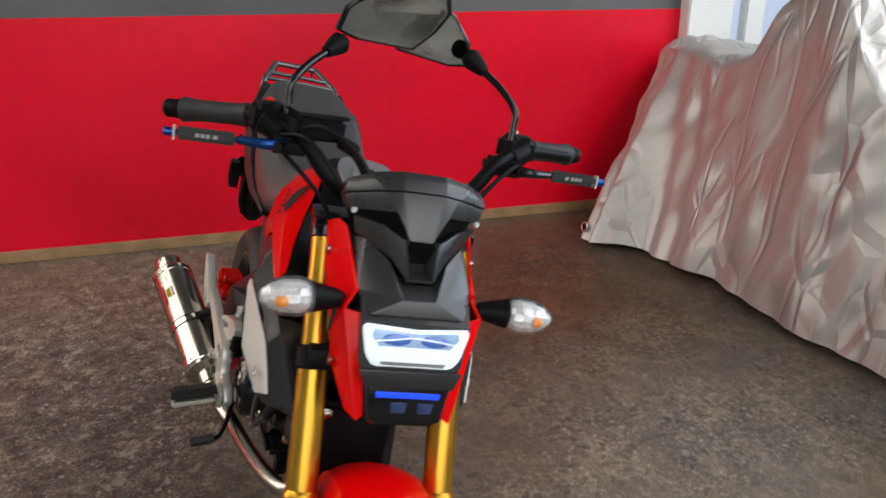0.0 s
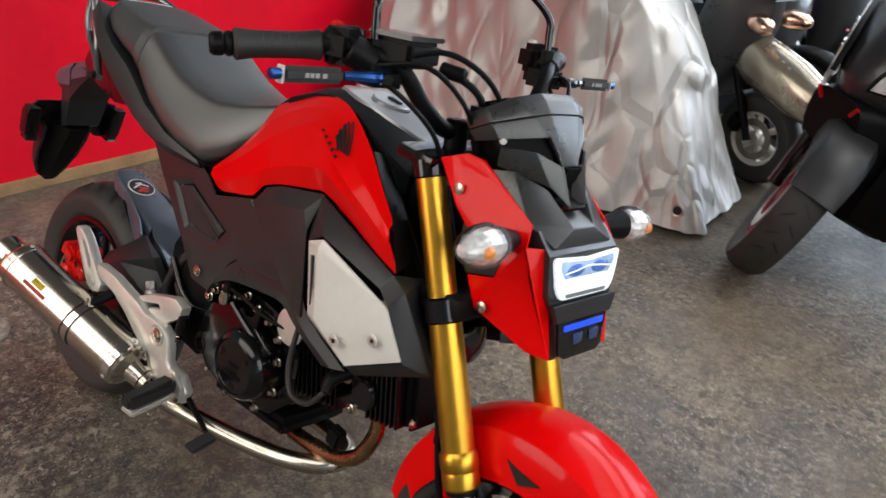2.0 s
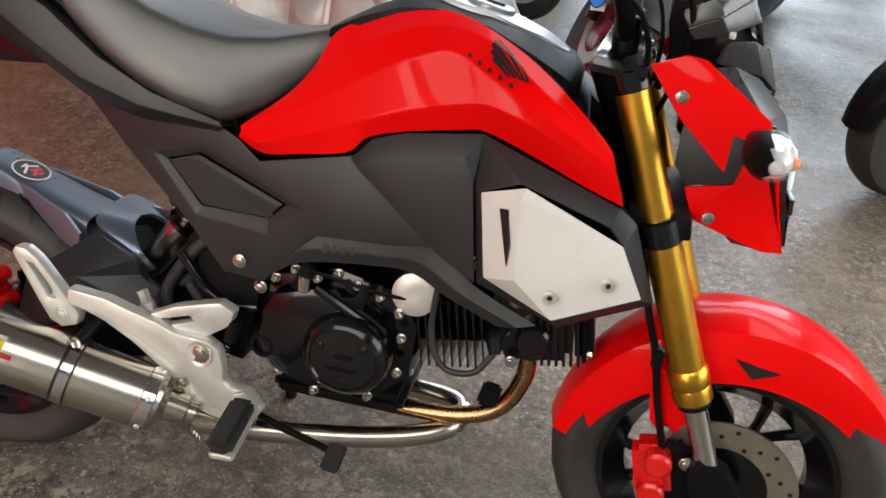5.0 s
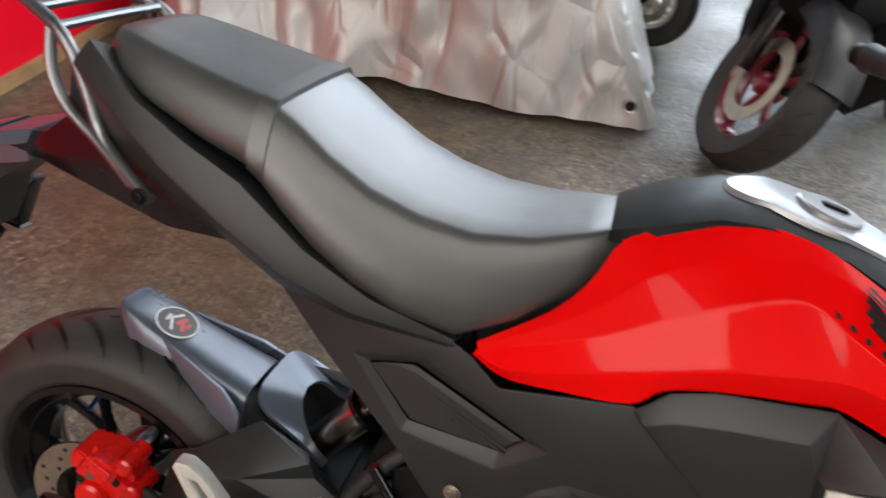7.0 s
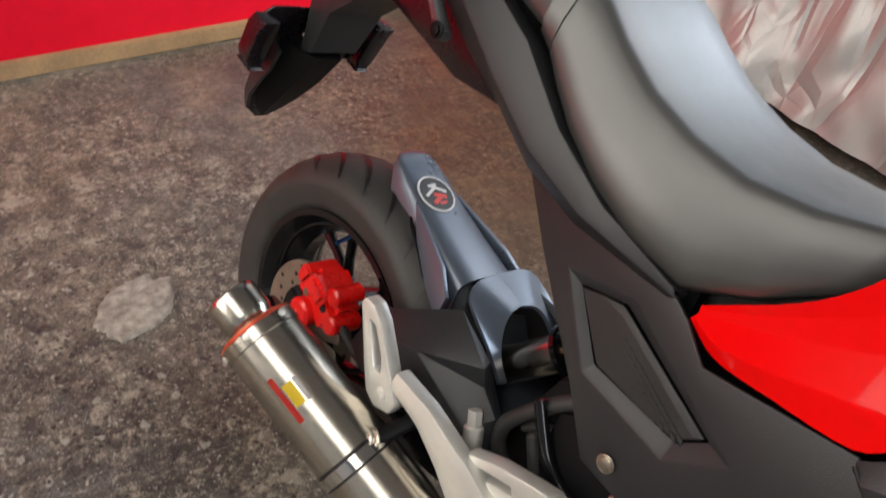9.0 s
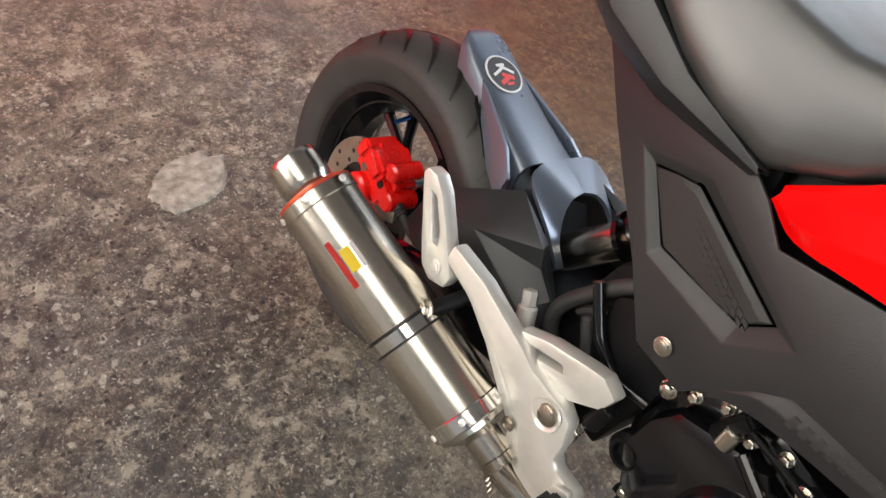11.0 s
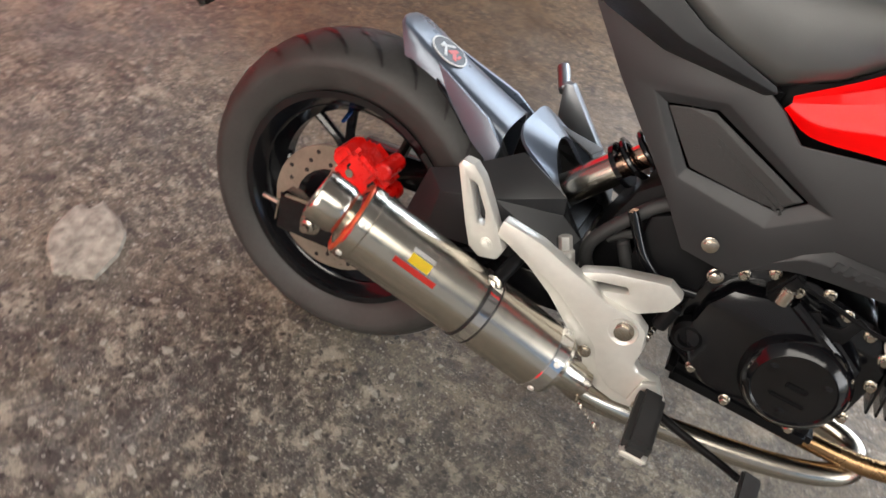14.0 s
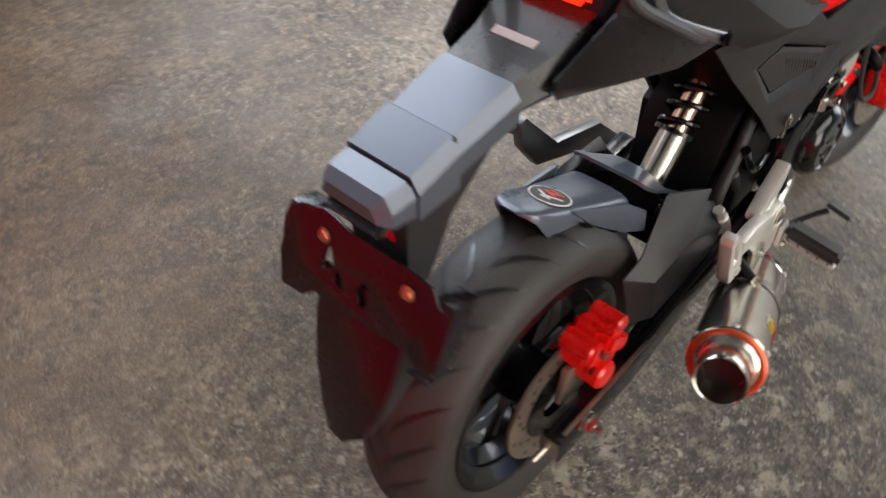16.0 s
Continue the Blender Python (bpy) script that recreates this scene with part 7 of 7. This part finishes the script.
    fp("reservoir_lid", box(0.066, 0.080, 0.006, Matrix.Translation((0.905, -0.135, 0.945)) @ Matrix.Rotation(0.25, 4, "Z"), 0.002), M["gloss_black"], res)
    fp("plug", cyl((0.935, -0.098, 0.912), (0.965, -0.082, 0.908), 0.010, n=14, bevel=0.002), M["black"], res)
    for pts, r in (([(0.925, -0.165, 0.918), (0.975, -0.130, 0.935), (1.010, -0.080, 0.905), (1.020, -0.045, 0.84), (1.005, -0.03, 0.77)], 0.0038),
                   ([(0.905, -0.185, 0.905), (0.965, -0.150, 0.915), (1.000, -0.105, 0.870), (1.000, -0.070, 0.800), (0.985, -0.055, 0.74)], 0.0034),
                   ([(0.890, -0.200, 0.900), (0.935, -0.170, 0.880), (0.960, -0.120, 0.835), (0.965, -0.085, 0.775)], 0.0034),
                   ([(0.950, -0.090, 0.910), (0.985, -0.070, 0.885), (0.992, -0.050, 0.83), (0.98, -0.045, 0.77)], 0.0052),
                   ([(0.915, 0.185, 0.915), (0.965, 0.145, 0.905), (1.000, 0.09, 0.86), (1.000, 0.05, 0.79)], 0.0034),
                   ([(0.905, 0.175, 0.905), (0.955, 0.125, 0.87), (0.975, 0.08, 0.82), (0.975, 0.05, 0.76)], 0.0034)):
        fp("cable", tube(pts, r, 8), M["black"])
    fp("brake_line", tube([(1.000, -0.068, 0.60), (1.020, -0.090, 0.52), (1.045, -0.100, 0.45), (1.062, -0.100, 0.38), (1.085, -0.095, 0.30)], 0.0050, 8), M["black"], None, "black front brake line")
    fp("line_clip", box(0.014, 0.016, 0.030, Matrix.Translation((1.050, -0.098, 0.440)), 0.003), M["black"])


handlebar()


def stand():
    bp("side_stand", tube([(0.47, 0.085, 0.27), (0.45, 0.14, 0.17), (0.435, 0.20, 0.055), (0.43, 0.215, 0.052 - 0.005)], [0.012, 0.011, 0.011, 0.013], 10), M["black"], None, "black side stand")
    bp("left_footpeg", cyl((0.49, 0.14, 0.285), (0.49, 0.235, 0.285), 0.013, n=14, bevel=0.003), M["grip"], None, "black rubber footpeg")
    lb = bp("left_foot_bracket", prism([(0.20, 0.47), (0.215, 0.474), (0.30, 0.39), (0.42, 0.37), (0.49, 0.31), (0.50, 0.27), (0.44, 0.27), (0.36, 0.34), (0.25, 0.37), (0.21, 0.42)], 0.165, 0.185, 0.005), M["rack_steel"], None, "dull silver cast left footrest bracket")
    bp("left_passenger_peg", cyl((0.205, 0.178, 0.455), (0.180, 0.230, 0.47), 0.010, n=14, bevel=0.002), M["rack_steel"], lb)


stand()


# ---- other vehicles ----
def tool_wheel(parent, centre, R, width, rim_r, rim_material, spokes=5, name="wheel", label="", turn=0.0, lean=0.0):
    m = Matrix.Translation(centre) @ Matrix.Rotation(turn, 4, "Z") @ Matrix.Rotation(lean, 4, "X") @ Matrix.Rotation(radians(-90), 4, "X")
    w = width / 2
    hub = part(name, lathe([(0.022, -w * 0.8), (0.034, -w * 0.6), (0.034, w * 0.6), (0.022, w * 0.8)], m, 18), rim_material, parent, label)
    prof = [(rim_r - 0.006, -w * 0.7), (rim_r + 0.02, -w * 0.95), (R - 0.022, -w), (R - 0.006, -w * 0.62), (R, 0), (R - 0.006, w * 0.62), (R - 0.022, w), (rim_r + 0.02, w * 0.95), (rim_r - 0.006, w * 0.7)]
    part("tyre", lathe(prof, m, 56, close=True), M["rubber"], hub, "black rubber tyre", 45)
    rim = [(rim_r + 0.002, -w * 0.72), (rim_r - 0.004, -w * 0.72), (rim_r - 0.020, -w * 0.3), (rim_r - 0.020, w * 0.3), (rim_r - 0.004, w * 0.72), (rim_r + 0.002, w * 0.72), (rim_r - 0.010, w * 0.3), (rim_r - 0.010, -w * 0.3)]
    part("rim", lathe(rim, m, 48, close=True), rim_material, hub)
    for i in range(spokes):
        a = 2 * math.pi * i / spokes + 0.3
        part("spoke", tube([m @ Vector((0.03 * math.cos(a), 0.03 * math.sin(a), 0)), m @ Vector(((rim_r - 0.014) * math.cos(a + 0.12), (rim_r - 0.014) * math.sin(a + 0.12), 0))], [0.014, 0.012], 8, 2), rim_material, hub)
    part("disc", lathe([(rim_r * 0.72, -w * 0.85), (rim_r * 0.72, -w * 0.80), (rim_r * 0.48, -w * 0.80), (rim_r * 0.48, -w * 0.85)], m, 36, close=True), M["disc"], hub, "steel brake disc")
    bm = bm_new()
    for i in range(24):
        for sgn in (1, -1):
            a0 = 2 * math.pi * (i + (0.5 if sgn < 0 else 0)) / 24
            q = []
            for t in (0.08, 0.8):
                a, h = a0 + 0.14 * t, sgn * w * t * 0.75
                r = R + 0.0012 - 0.006 * (t * 0.75 / 0.62) ** 2
                q += [(r, a - 0.012, h), (r, a + 0.012, h)]
            bm.faces.new([bm.verts.new(m @ Vector((r * math.cos(a), r * math.sin(a), h))) for r, a, h in (q[0], q[1], q[3], q[2])])
    tagged(part("tread_groove", bm, M["plain_black"], hub), kind="stuff")
    return hub


def hull(secs, n=20, power=2.6):
    """Rings for a body: x, z low, z high, half width, fullness of the upper half."""
    rings = []
    for x, z0, z1, hw, up in secs:
        zc, h = (z0 + z1) / 2, (z1 - z0) / 2
        ring = []
        for i in range(n):
            a = 2 * math.pi * i / n
            c, s = math.cos(a), math.sin(a)
            k = 2 / power
            y = hw * math.copysign(abs(c) ** k, c)
            z = zc + h * math.copysign(abs(s) ** k, s)
            if s > 0:
                y *= 1 - (1 - up) * (s ** 1.5)
            ring.append((x, y, z))
        rings.append(ring)
    return rings


def fender(parent, centre, r, hw, a0, a1, material, label, turn=0.0, skirt=0.05, lean=0.0):
    rs = []
    m = Matrix.Translation(centre) @ Matrix.Rotation(turn, 4, "Z") @ Matrix.Rotation(lean, 4, "X")
    for k in range(15):
        a = radians(a0 + (a1 - a0) * k / 14)
        t = math.sin(math.pi * (0.12 + 0.76 * k / 14))
        u = Vector((math.cos(a), 0, math.sin(a)))
        w = hw * (0.75 + 0.25 * t)
        ring = [(w, skirt * t), (w * 1.0, skirt * 0.4 * t), (w * 0.75, 0.006), (0, 0)]
        pts = [(-y, d) for y, d in ring] + [(y, d) for y, d in reversed(ring[:-1])]
        rs.append([m @ (u * (r - d) + Vector((0, y, 0))) for y, d in pts])
    bm = loft(rs, caps=False, closed=False)
    bmesh.ops.recalc_face_normals(bm, faces=bm.faces)
    bmesh.ops.solidify(bm, geom=bm.faces[:], thickness=0.004)
    return part("fender", bm, material, parent, label, 45)


def maxi_scooter():
    s = thing("maxi_scooter", "dark grey maxi scooter with maroon wheels on its side stand", "scooter",
              Matrix.Translation((0.845, 1.875, 0)) @ Matrix.Rotation(radians(-117.9), 4, "Z") @ Matrix.Rotation(radians(-11), 4, "X"))
    wc = (0.0, 0.03, 0.258)
    tool_wheel(s, wc, 0.262, 0.115, 0.182, M["maroon"], 5, "front_wheel", "maroon front wheel", radians(40), radians(-18))
    tool_wheel(s, (-1.36, 0, 0.262), 0.262, 0.14, 0.178, M["maroon"], 5, "rear_wheel", "maroon rear wheel")
    fender(s, wc, 0.284, 0.082, 34, 150, M["grey"], "dark grey front fender", radians(40), 0.085, radians(-18))
    body = part("front_body", loft(hull([(-0.055, 0.600, 0.650, 0.030, 0.8), (-0.085, 0.575, 0.705, 0.085, 0.7), (-0.14, 0.545, 0.790, 0.145, 0.6), (-0.22, 0.52, 0.90, 0.200, 0.55), (-0.32, 0.48, 1.02, 0.240, 0.55), (-0.44, 0.42, 1.02, 0.24, 0.6)]), bm=None), M["scooter_grey"], s, "dark grey pointed front fairing", 40)
    part("under_body", loft(hull([(-0.16, 0.20, 0.52, 0.13, 0.95), (-0.26, 0.15, 0.50, 0.20, 0.95), (-0.42, 0.14, 0.46, 0.23, 0.95), (-0.75, 0.14, 0.42, 0.22, 0.95), (-1.05, 0.20, 0.48, 0.20, 0.95)], power=4)), M["black"], s, "black lower body")
    part("side_body", loft(hull([(-0.36, 0.40, 0.62, 0.235, 0.9), (-0.60, 0.36, 0.52, 0.235, 0.9), (-0.90, 0.34, 0.66, 0.225, 0.8), (-1.20, 0.42, 0.76, 0.20, 0.8), (-1.55, 0.60, 0.82, 0.14, 0.8), (-1.75, 0.72, 0.84, 0.06, 0.8)])), M["scooter_grey"], s, "dark grey side body", 40)
    part("seat", loft(hull([(-0.62, 0.62, 0.74, 0.13, 0.9), (-0.80, 0.64, 0.79, 0.17, 0.9), (-1.05, 0.70, 0.82, 0.17, 0.9), (-1.30, 0.74, 0.90, 0.15, 0.9), (-1.62, 0.78, 0.90, 0.10, 0.9)])), M["seat"], s, "black seat")
    part("inner_fender", loft(hull([(-0.04, 0.44, 0.60, 0.10, 0.9), (-0.16, 0.30, 0.60, 0.14, 0.9), (-0.24, 0.20, 0.56, 0.16, 0.9)], power=4)), M["black"], s, "black inner fender")
    for k in (1, -1):
        def plate(name, pts, off, thick, material, parent, label="", bev=0.003):
            nrm = Vector((0.64, k * 0.77, 0.12)).normalized()
            bm = bm_new()
            f = bm.faces.new([bm.verts.new(Vector((x, y * k, z)) + nrm * off) for x, y, z in pts])
            out = bmesh.ops.extrude_face_region(bm, geom=[f])["geom"]
            bmesh.ops.translate(bm, verts=[g for g in out if isinstance(g, bmesh.types.BMVert)], vec=nrm * thick)
            bmesh.ops.recalc_face_normals(bm, faces=bm.faces)
            bevel_sharp(bm, bev, 2, 40)
            return part(name, bm, material, parent, label)
        hl = [(-0.041, 0.066, 0.641), (-0.056, 0.072, 0.677), (-0.095, 0.092, 0.738), (-0.159, 0.139, 0.772), (-0.240, 0.198, 0.800), (-0.258, 0.225, 0.735), (-0.180, 0.175, 0.674), (-0.091, 0.109, 0.636)]
        mid = Vector((-0.14, 0.135, 0.705))
        rim = plate("headlight", hl, -0.010, 0.018, M["black"], s, "clear headlight with bright reflectors")
        plate("reflector", [tuple(Vector(q).lerp(mid, 0.10)) for q in hl], 0.008, 0.003, M["signal_glass"], rim, "faceted silver reflector", 0.001)
        for c, rr in ((Vector((-0.105, 0.112, 0.690)), 0.024), (Vector((-0.175, 0.160, 0.728)), 0.026)):
            cc = Vector((c.x, c.y * k, c.z))
            nn = Vector((0.64, k * 0.77, 0.12)).normalized()
            part("lamp_bowl", lathe([(rr, 0.010), (rr, 0.014), (rr * 0.8, 0.012), (rr * 0.3, 0.0115), (0.0, 0.0125)], axes(cc, cc + nn), 20), M["chrome"], rim)
        part("red_mark", box(0.020, 0.004, 0.006, axes(Vector((-0.12, 0.125 * k, 0.728)), Vector((-0.12, 0.125 * k, 0.728)) + Vector((0.64, k * 0.77, 0.1))) @ Matrix.Translation((0, 0, 0.013)), 0.001), M["red_print"], rim)
        plate("strip", [(-0.145, 0.169, 0.553), (-0.173, 0.185, 0.596), (-0.245, 0.226, 0.675), (-0.330, 0.262, 0.730), (-0.330, 0.266, 0.700), (-0.244, 0.233, 0.645), (-0.159, 0.181, 0.546)], -0.004, 0.016, M["silver_grey"], s, "silver-grey trim strip")
        sig = [(-0.152, 0.180, 0.530), (-0.216, 0.224, 0.562), (-0.300, 0.262, 0.612), (-0.310, 0.270, 0.580), (-0.225, 0.240, 0.536), (-0.158, 0.186, 0.522)]
        ts = plate("turn_signal", sig, -0.004, 0.014, M["signal_glass"], s, "clear and amber turn signal")
        plate("amber_part", [(-0.225, 0.228, 0.562), (-0.262, 0.248, 0.585), (-0.266, 0.256, 0.562), (-0.232, 0.238, 0.546)], 0.0105, 0.002, M["amber"], ts, "amber bulb", 0.001)
        part("marker", box(0.010, 0.012, 0.040, Matrix.Translation((-0.035, k * 0.070, 0.575)) @ Matrix.Rotation(-k * 0.6, 4, "X"), 0.003), M["red_lens"], s, "small red marker")
        plate("lower_shield", [(-0.16, 0.150, 0.500), (-0.30, 0.235, 0.500), (-0.32, 0.245, 0.260), (-0.24, 0.190, 0.190), (-0.13, 0.130, 0.260)], 0.0, 0.012, M["black"], s, "black lower shield")
        part("fork_leg", cyl((0.0, k * 0.068, 0.262), (-0.11, k * 0.068, 0.56), 0.022, n=16), M["gloss_black"], s)
    part("badge", box(0.006, 0.028, 0.028, Matrix.Translation((-0.152, 0, 0.792)) @ Matrix.Rotation(radians(-55), 4, "Y"), 0.003), M["chrome"], s, "small chrome badge")
    part("windscreen", loft([[(-0.12, -0.13, 0.98), (-0.06, 0, 0.98), (-0.12, 0.13, 0.98), (-0.126, 0.13, 0.98), (-0.066, 0, 0.98), (-0.126, -0.13, 0.98)], [(-0.34, -0.10, 1.26), (-0.29, 0, 1.28), (-0.34, 0.10, 1.26), (-0.346, 0.10, 1.26), (-0.296, 0, 1.28), (-0.346, -0.10, 1.26)]]), M["lens"], s, "clear windscreen")
    part("handlebar", tube([(-0.42, -0.33, 1.02), (-0.36, -0.2, 1.04), (-0.34, 0, 1.03), (-0.36, 0.2, 1.04), (-0.42, 0.33, 1.02)], 0.014, 10), M["black"], s)
    st = part("side_stand", tube([(-0.62, 0.17, 0.20), (-0.66, 0.215, 0.10), (-0.70, 0.262, 0.012)], [0.011, 0.010, 0.010], 10, 3), M["gloss_black"], s, "black side stand")
    part("foot", tube([(-0.70, 0.262, 0.012), (-0.675, 0.300, 0.010)], 0.010, 8, 2), M["gloss_black"], st)
    part("tang", tube([(-0.675, 0.23, 0.07), (-0.66, 0.28, 0.080), (-0.64, 0.285, 0.10)], 0.005, 8, 3), M["gloss_black"], st)


def small_scooter(name, label, m, R, rim, fend, shield, body, group="", slim=True):
    s = thing(name, label, "scooter", m, group)
    wc = (0, 0, R)
    tool_wheel(s, wc, R, R * 0.46, R * 0.62, rim, 6, "front_wheel", "front wheel with cast spokes")
    tool_wheel(s, (-1.18, 0, R), R, R * 0.5, R * 0.62, rim, 6, "rear_wheel")
    if slim:
        rs = []
        for k in range(11):
            t = k / 10
            a = radians(2 + 120 * t)
            w = 0.030 + 0.035 * math.sin(math.pi * min(1, 0.15 + t * 0.6))
            u = Vector((math.cos(a) * 1.08, 0, math.sin(a)))
            rs.append([Vector(wc) + u * (R * 1.09 - d) + Vector((0, y, 0)) for y, d in ((-w, 0.05), (-w, 0.03), (-w * 0.8, 0.015), (0, 0), (w * 0.8, 0.015), (w, 0.03), (w, 0.05))])
        bm = loft(rs, caps=False, closed=False)
        bmesh.ops.recalc_face_normals(bm, faces=bm.faces)
        bmesh.ops.solidify(bm, geom=bm.faces[:], thickness=0.004)
    else:
        bm = loft(hull([(0.300, 0.335, 0.372, 0.018, 0.8), (0.275, 0.305, 0.410, 0.045, 0.75), (0.215, 0.290, 0.462, 0.072, 0.7), (0.13, 0.310, 0.512, 0.088, 0.65), (0.03, 0.350, 0.552, 0.092, 0.65), (-0.06, 0.380, 0.580, 0.084, 0.65), (-0.13, 0.400, 0.590, 0.066, 0.7)], 24))
    part("front_fender", bm, fend, s, "rounded metallic front fender", 50)
    for k in (1, -1):
        part("fork_leg", cyl((0.0, k * R * 0.38, R), (-0.16, k * 0.05, R + 0.32), 0.016, n=12), M["alu"] if slim else M["black"], s)
    if slim:
        part("leg_shield", loft(hull([(-0.10, 0.40, 0.80, 0.10, 0.9), (-0.17, 0.28, 0.92, 0.20, 0.85), (-0.22, 0.24, 0.94, 0.22, 0.85), (-0.25, 0.24, 0.92, 0.21, 0.85)], power=3)), shield, s, "tall leg shield", 40)
    else:
        part("leg_shield", loft(hull([(-0.03, 0.60, 0.86, 0.030, 0.9), (-0.08, 0.50, 0.92, 0.075, 0.85), (-0.16, 0.38, 0.92, 0.125, 0.85), (-0.24, 0.27, 0.84, 0.160, 0.9), (-0.31, 0.22, 0.60, 0.170, 0.95)], 24, power=3)), shield, s, "dark leg shield", 40)
        for k in (1, -1):
            sg = part("turn_signal", loft(hull([(0.035, 0.615, 0.640, 0.014, 0.9), (0.015, 0.600, 0.660, 0.036, 0.8), (-0.04, 0.598, 0.672, 0.045, 0.8), (-0.09, 0.615, 0.660, 0.030, 0.8)], 18)), M["copper"], s, "small bronze turn signal", 40)
            sg.matrix_local = Matrix.Translation((0, k * 0.115, 0)) @ Matrix.Rotation(k * 0.4, 4, "Z")
        part("grille", box(0.012, 0.14, 0.10, Matrix.Translation((-0.026, 0, 0.76)) @ Matrix.Rotation(-0.3, 4, "Y"), 0.004), M["gloss_black"], s)
        for k in range(5):
            part("grille_slat", box(0.008, 0.13, 0.006, Matrix.Translation((-0.018 - 0.006 * k, 0, 0.72 + 0.020 * k)) @ Matrix.Rotation(-0.3, 4, "Y"), 0.002), M["silver_grey"], s)
        part("caliper", box(0.06, 0.03, 0.075, Matrix.Translation((-0.085, -0.045, 0.235)) @ Matrix.Rotation(0.5, 4, "Y"), 0.010), M["black"], s)
    part("floorboard", loft(hull([(-0.22, 0.22, 0.30, 0.20, 1), (-0.45, 0.20, 0.28, 0.20, 1), (-0.68, 0.22, 0.32, 0.20, 1)], power=4)), M["black"], s)
    part("rear_body", loft(hull([(-0.62, 0.24, 0.55, 0.14, 0.9), (-0.80, 0.30, 0.68, 0.19, 0.9), (-1.10, 0.38, 0.72, 0.19, 0.85), (-1.40, 0.50, 0.74, 0.12, 0.8), (-1.52, 0.58, 0.70, 0.05, 0.8)])), body, s, "rounded rear body", 40)
    part("seat", loft(hull([(-0.60, 0.66, 0.74, 0.10, 0.9), (-0.80, 0.68, 0.78, 0.14, 0.9), (-1.10, 0.70, 0.80, 0.14, 0.9), (-1.38, 0.72, 0.80, 0.09, 0.9)])), M["seat"], s, "black seat")
    part("headset", loft(hull([(-0.12, 0.88, 0.98, 0.07, 0.9), (-0.19, 0.86, 1.04, 0.13, 0.9), (-0.28, 0.90, 1.04, 0.11, 0.9)])), body, s)
    part("headlight", lathe([(0.055, 0), (0.06, 0.012), (0.04, 0.03), (0.0, 0.036)], axes((-0.125, 0, 0.93), (0.3, 0, 0.93)), 20), M["chrome"], s, "round headlight")
    part("handlebar", tube([(-0.32, -0.31, 0.99), (-0.25, -0.15, 1.0), (-0.22, 0, 0.99), (-0.25, 0.15, 1.0), (-0.32, 0.31, 0.99)], 0.013, 10), M["black"], s)
    part("stand", tube([(-0.66, 0.12, 0.22), (-0.72, 0.17, 0.10), (-0.74, 0.20, 0.012)], 0.010, 8, 3), M["black"], s)
    return s


maxi_scooter()
small_scooter("scooter", "black scooter with a bronze front fender behind the covered one", Matrix.Translation((0.50, 2.56, 0)) @ Matrix.Rotation(radians(-14), 4, "Z"), 0.185, M["alu"], M["silver_paint"], M["mirror"], M["black"], "parked scooters", False)
small_scooter("scooter", "grey scooter with a silver fork and dark front wheel", Matrix.Translation((1.80, 1.55, 0)) @ Matrix.Rotation(radians(-152), 4, "Z"), 0.225, M["black"], M["black"], M["silver_paint"], M["scooter_grey"], "parked scooters")
for x, y, a in ((0.42, 3.16, -8), (0.50, 3.80, -12), (0.30, 4.50, -6), (2.35, 4.7, -96), (1.55, 6.1, -100)):
    small_scooter("scooter", "dark scooter parked in the far row", Matrix.Translation((x, y, 0)) @ Matrix.Rotation(radians(a), 4, "Z"), 0.22, M["black"], M["black"], M["scooter_grey"], M["black"], "parked scooters")


def floor_patch():
    bm = bm_new()
    ring = [Vector((0.062 * math.cos(a) * (1 + 0.16 * noise.noise((math.cos(a) * 2, math.sin(a) * 2, 4))), 0.085 * math.sin(a) * (1 + 0.22 * noise.noise((math.cos(a) * 3, math.sin(a) * 3, 9))), 0.0)) for a in (2 * math.pi * k / 40 for k in range(40))]
    loft([ring, [p * 0.93 + Vector((0, 0, 0.004)) for p in ring], [p * 0.5 + Vector((0, 0, 0.005)) for p in ring]], bm=bm)
    ob = part("cement_patch", bm, M["patch"])
    ob.matrix_world = Matrix.Translation((-0.365, -0.078, 0)) @ Matrix.Rotation(radians(35), 4, "Z")
    tagged(ob, "small round pale cement patch in the floor", "floor patch", kind="structure")


floor_patch()
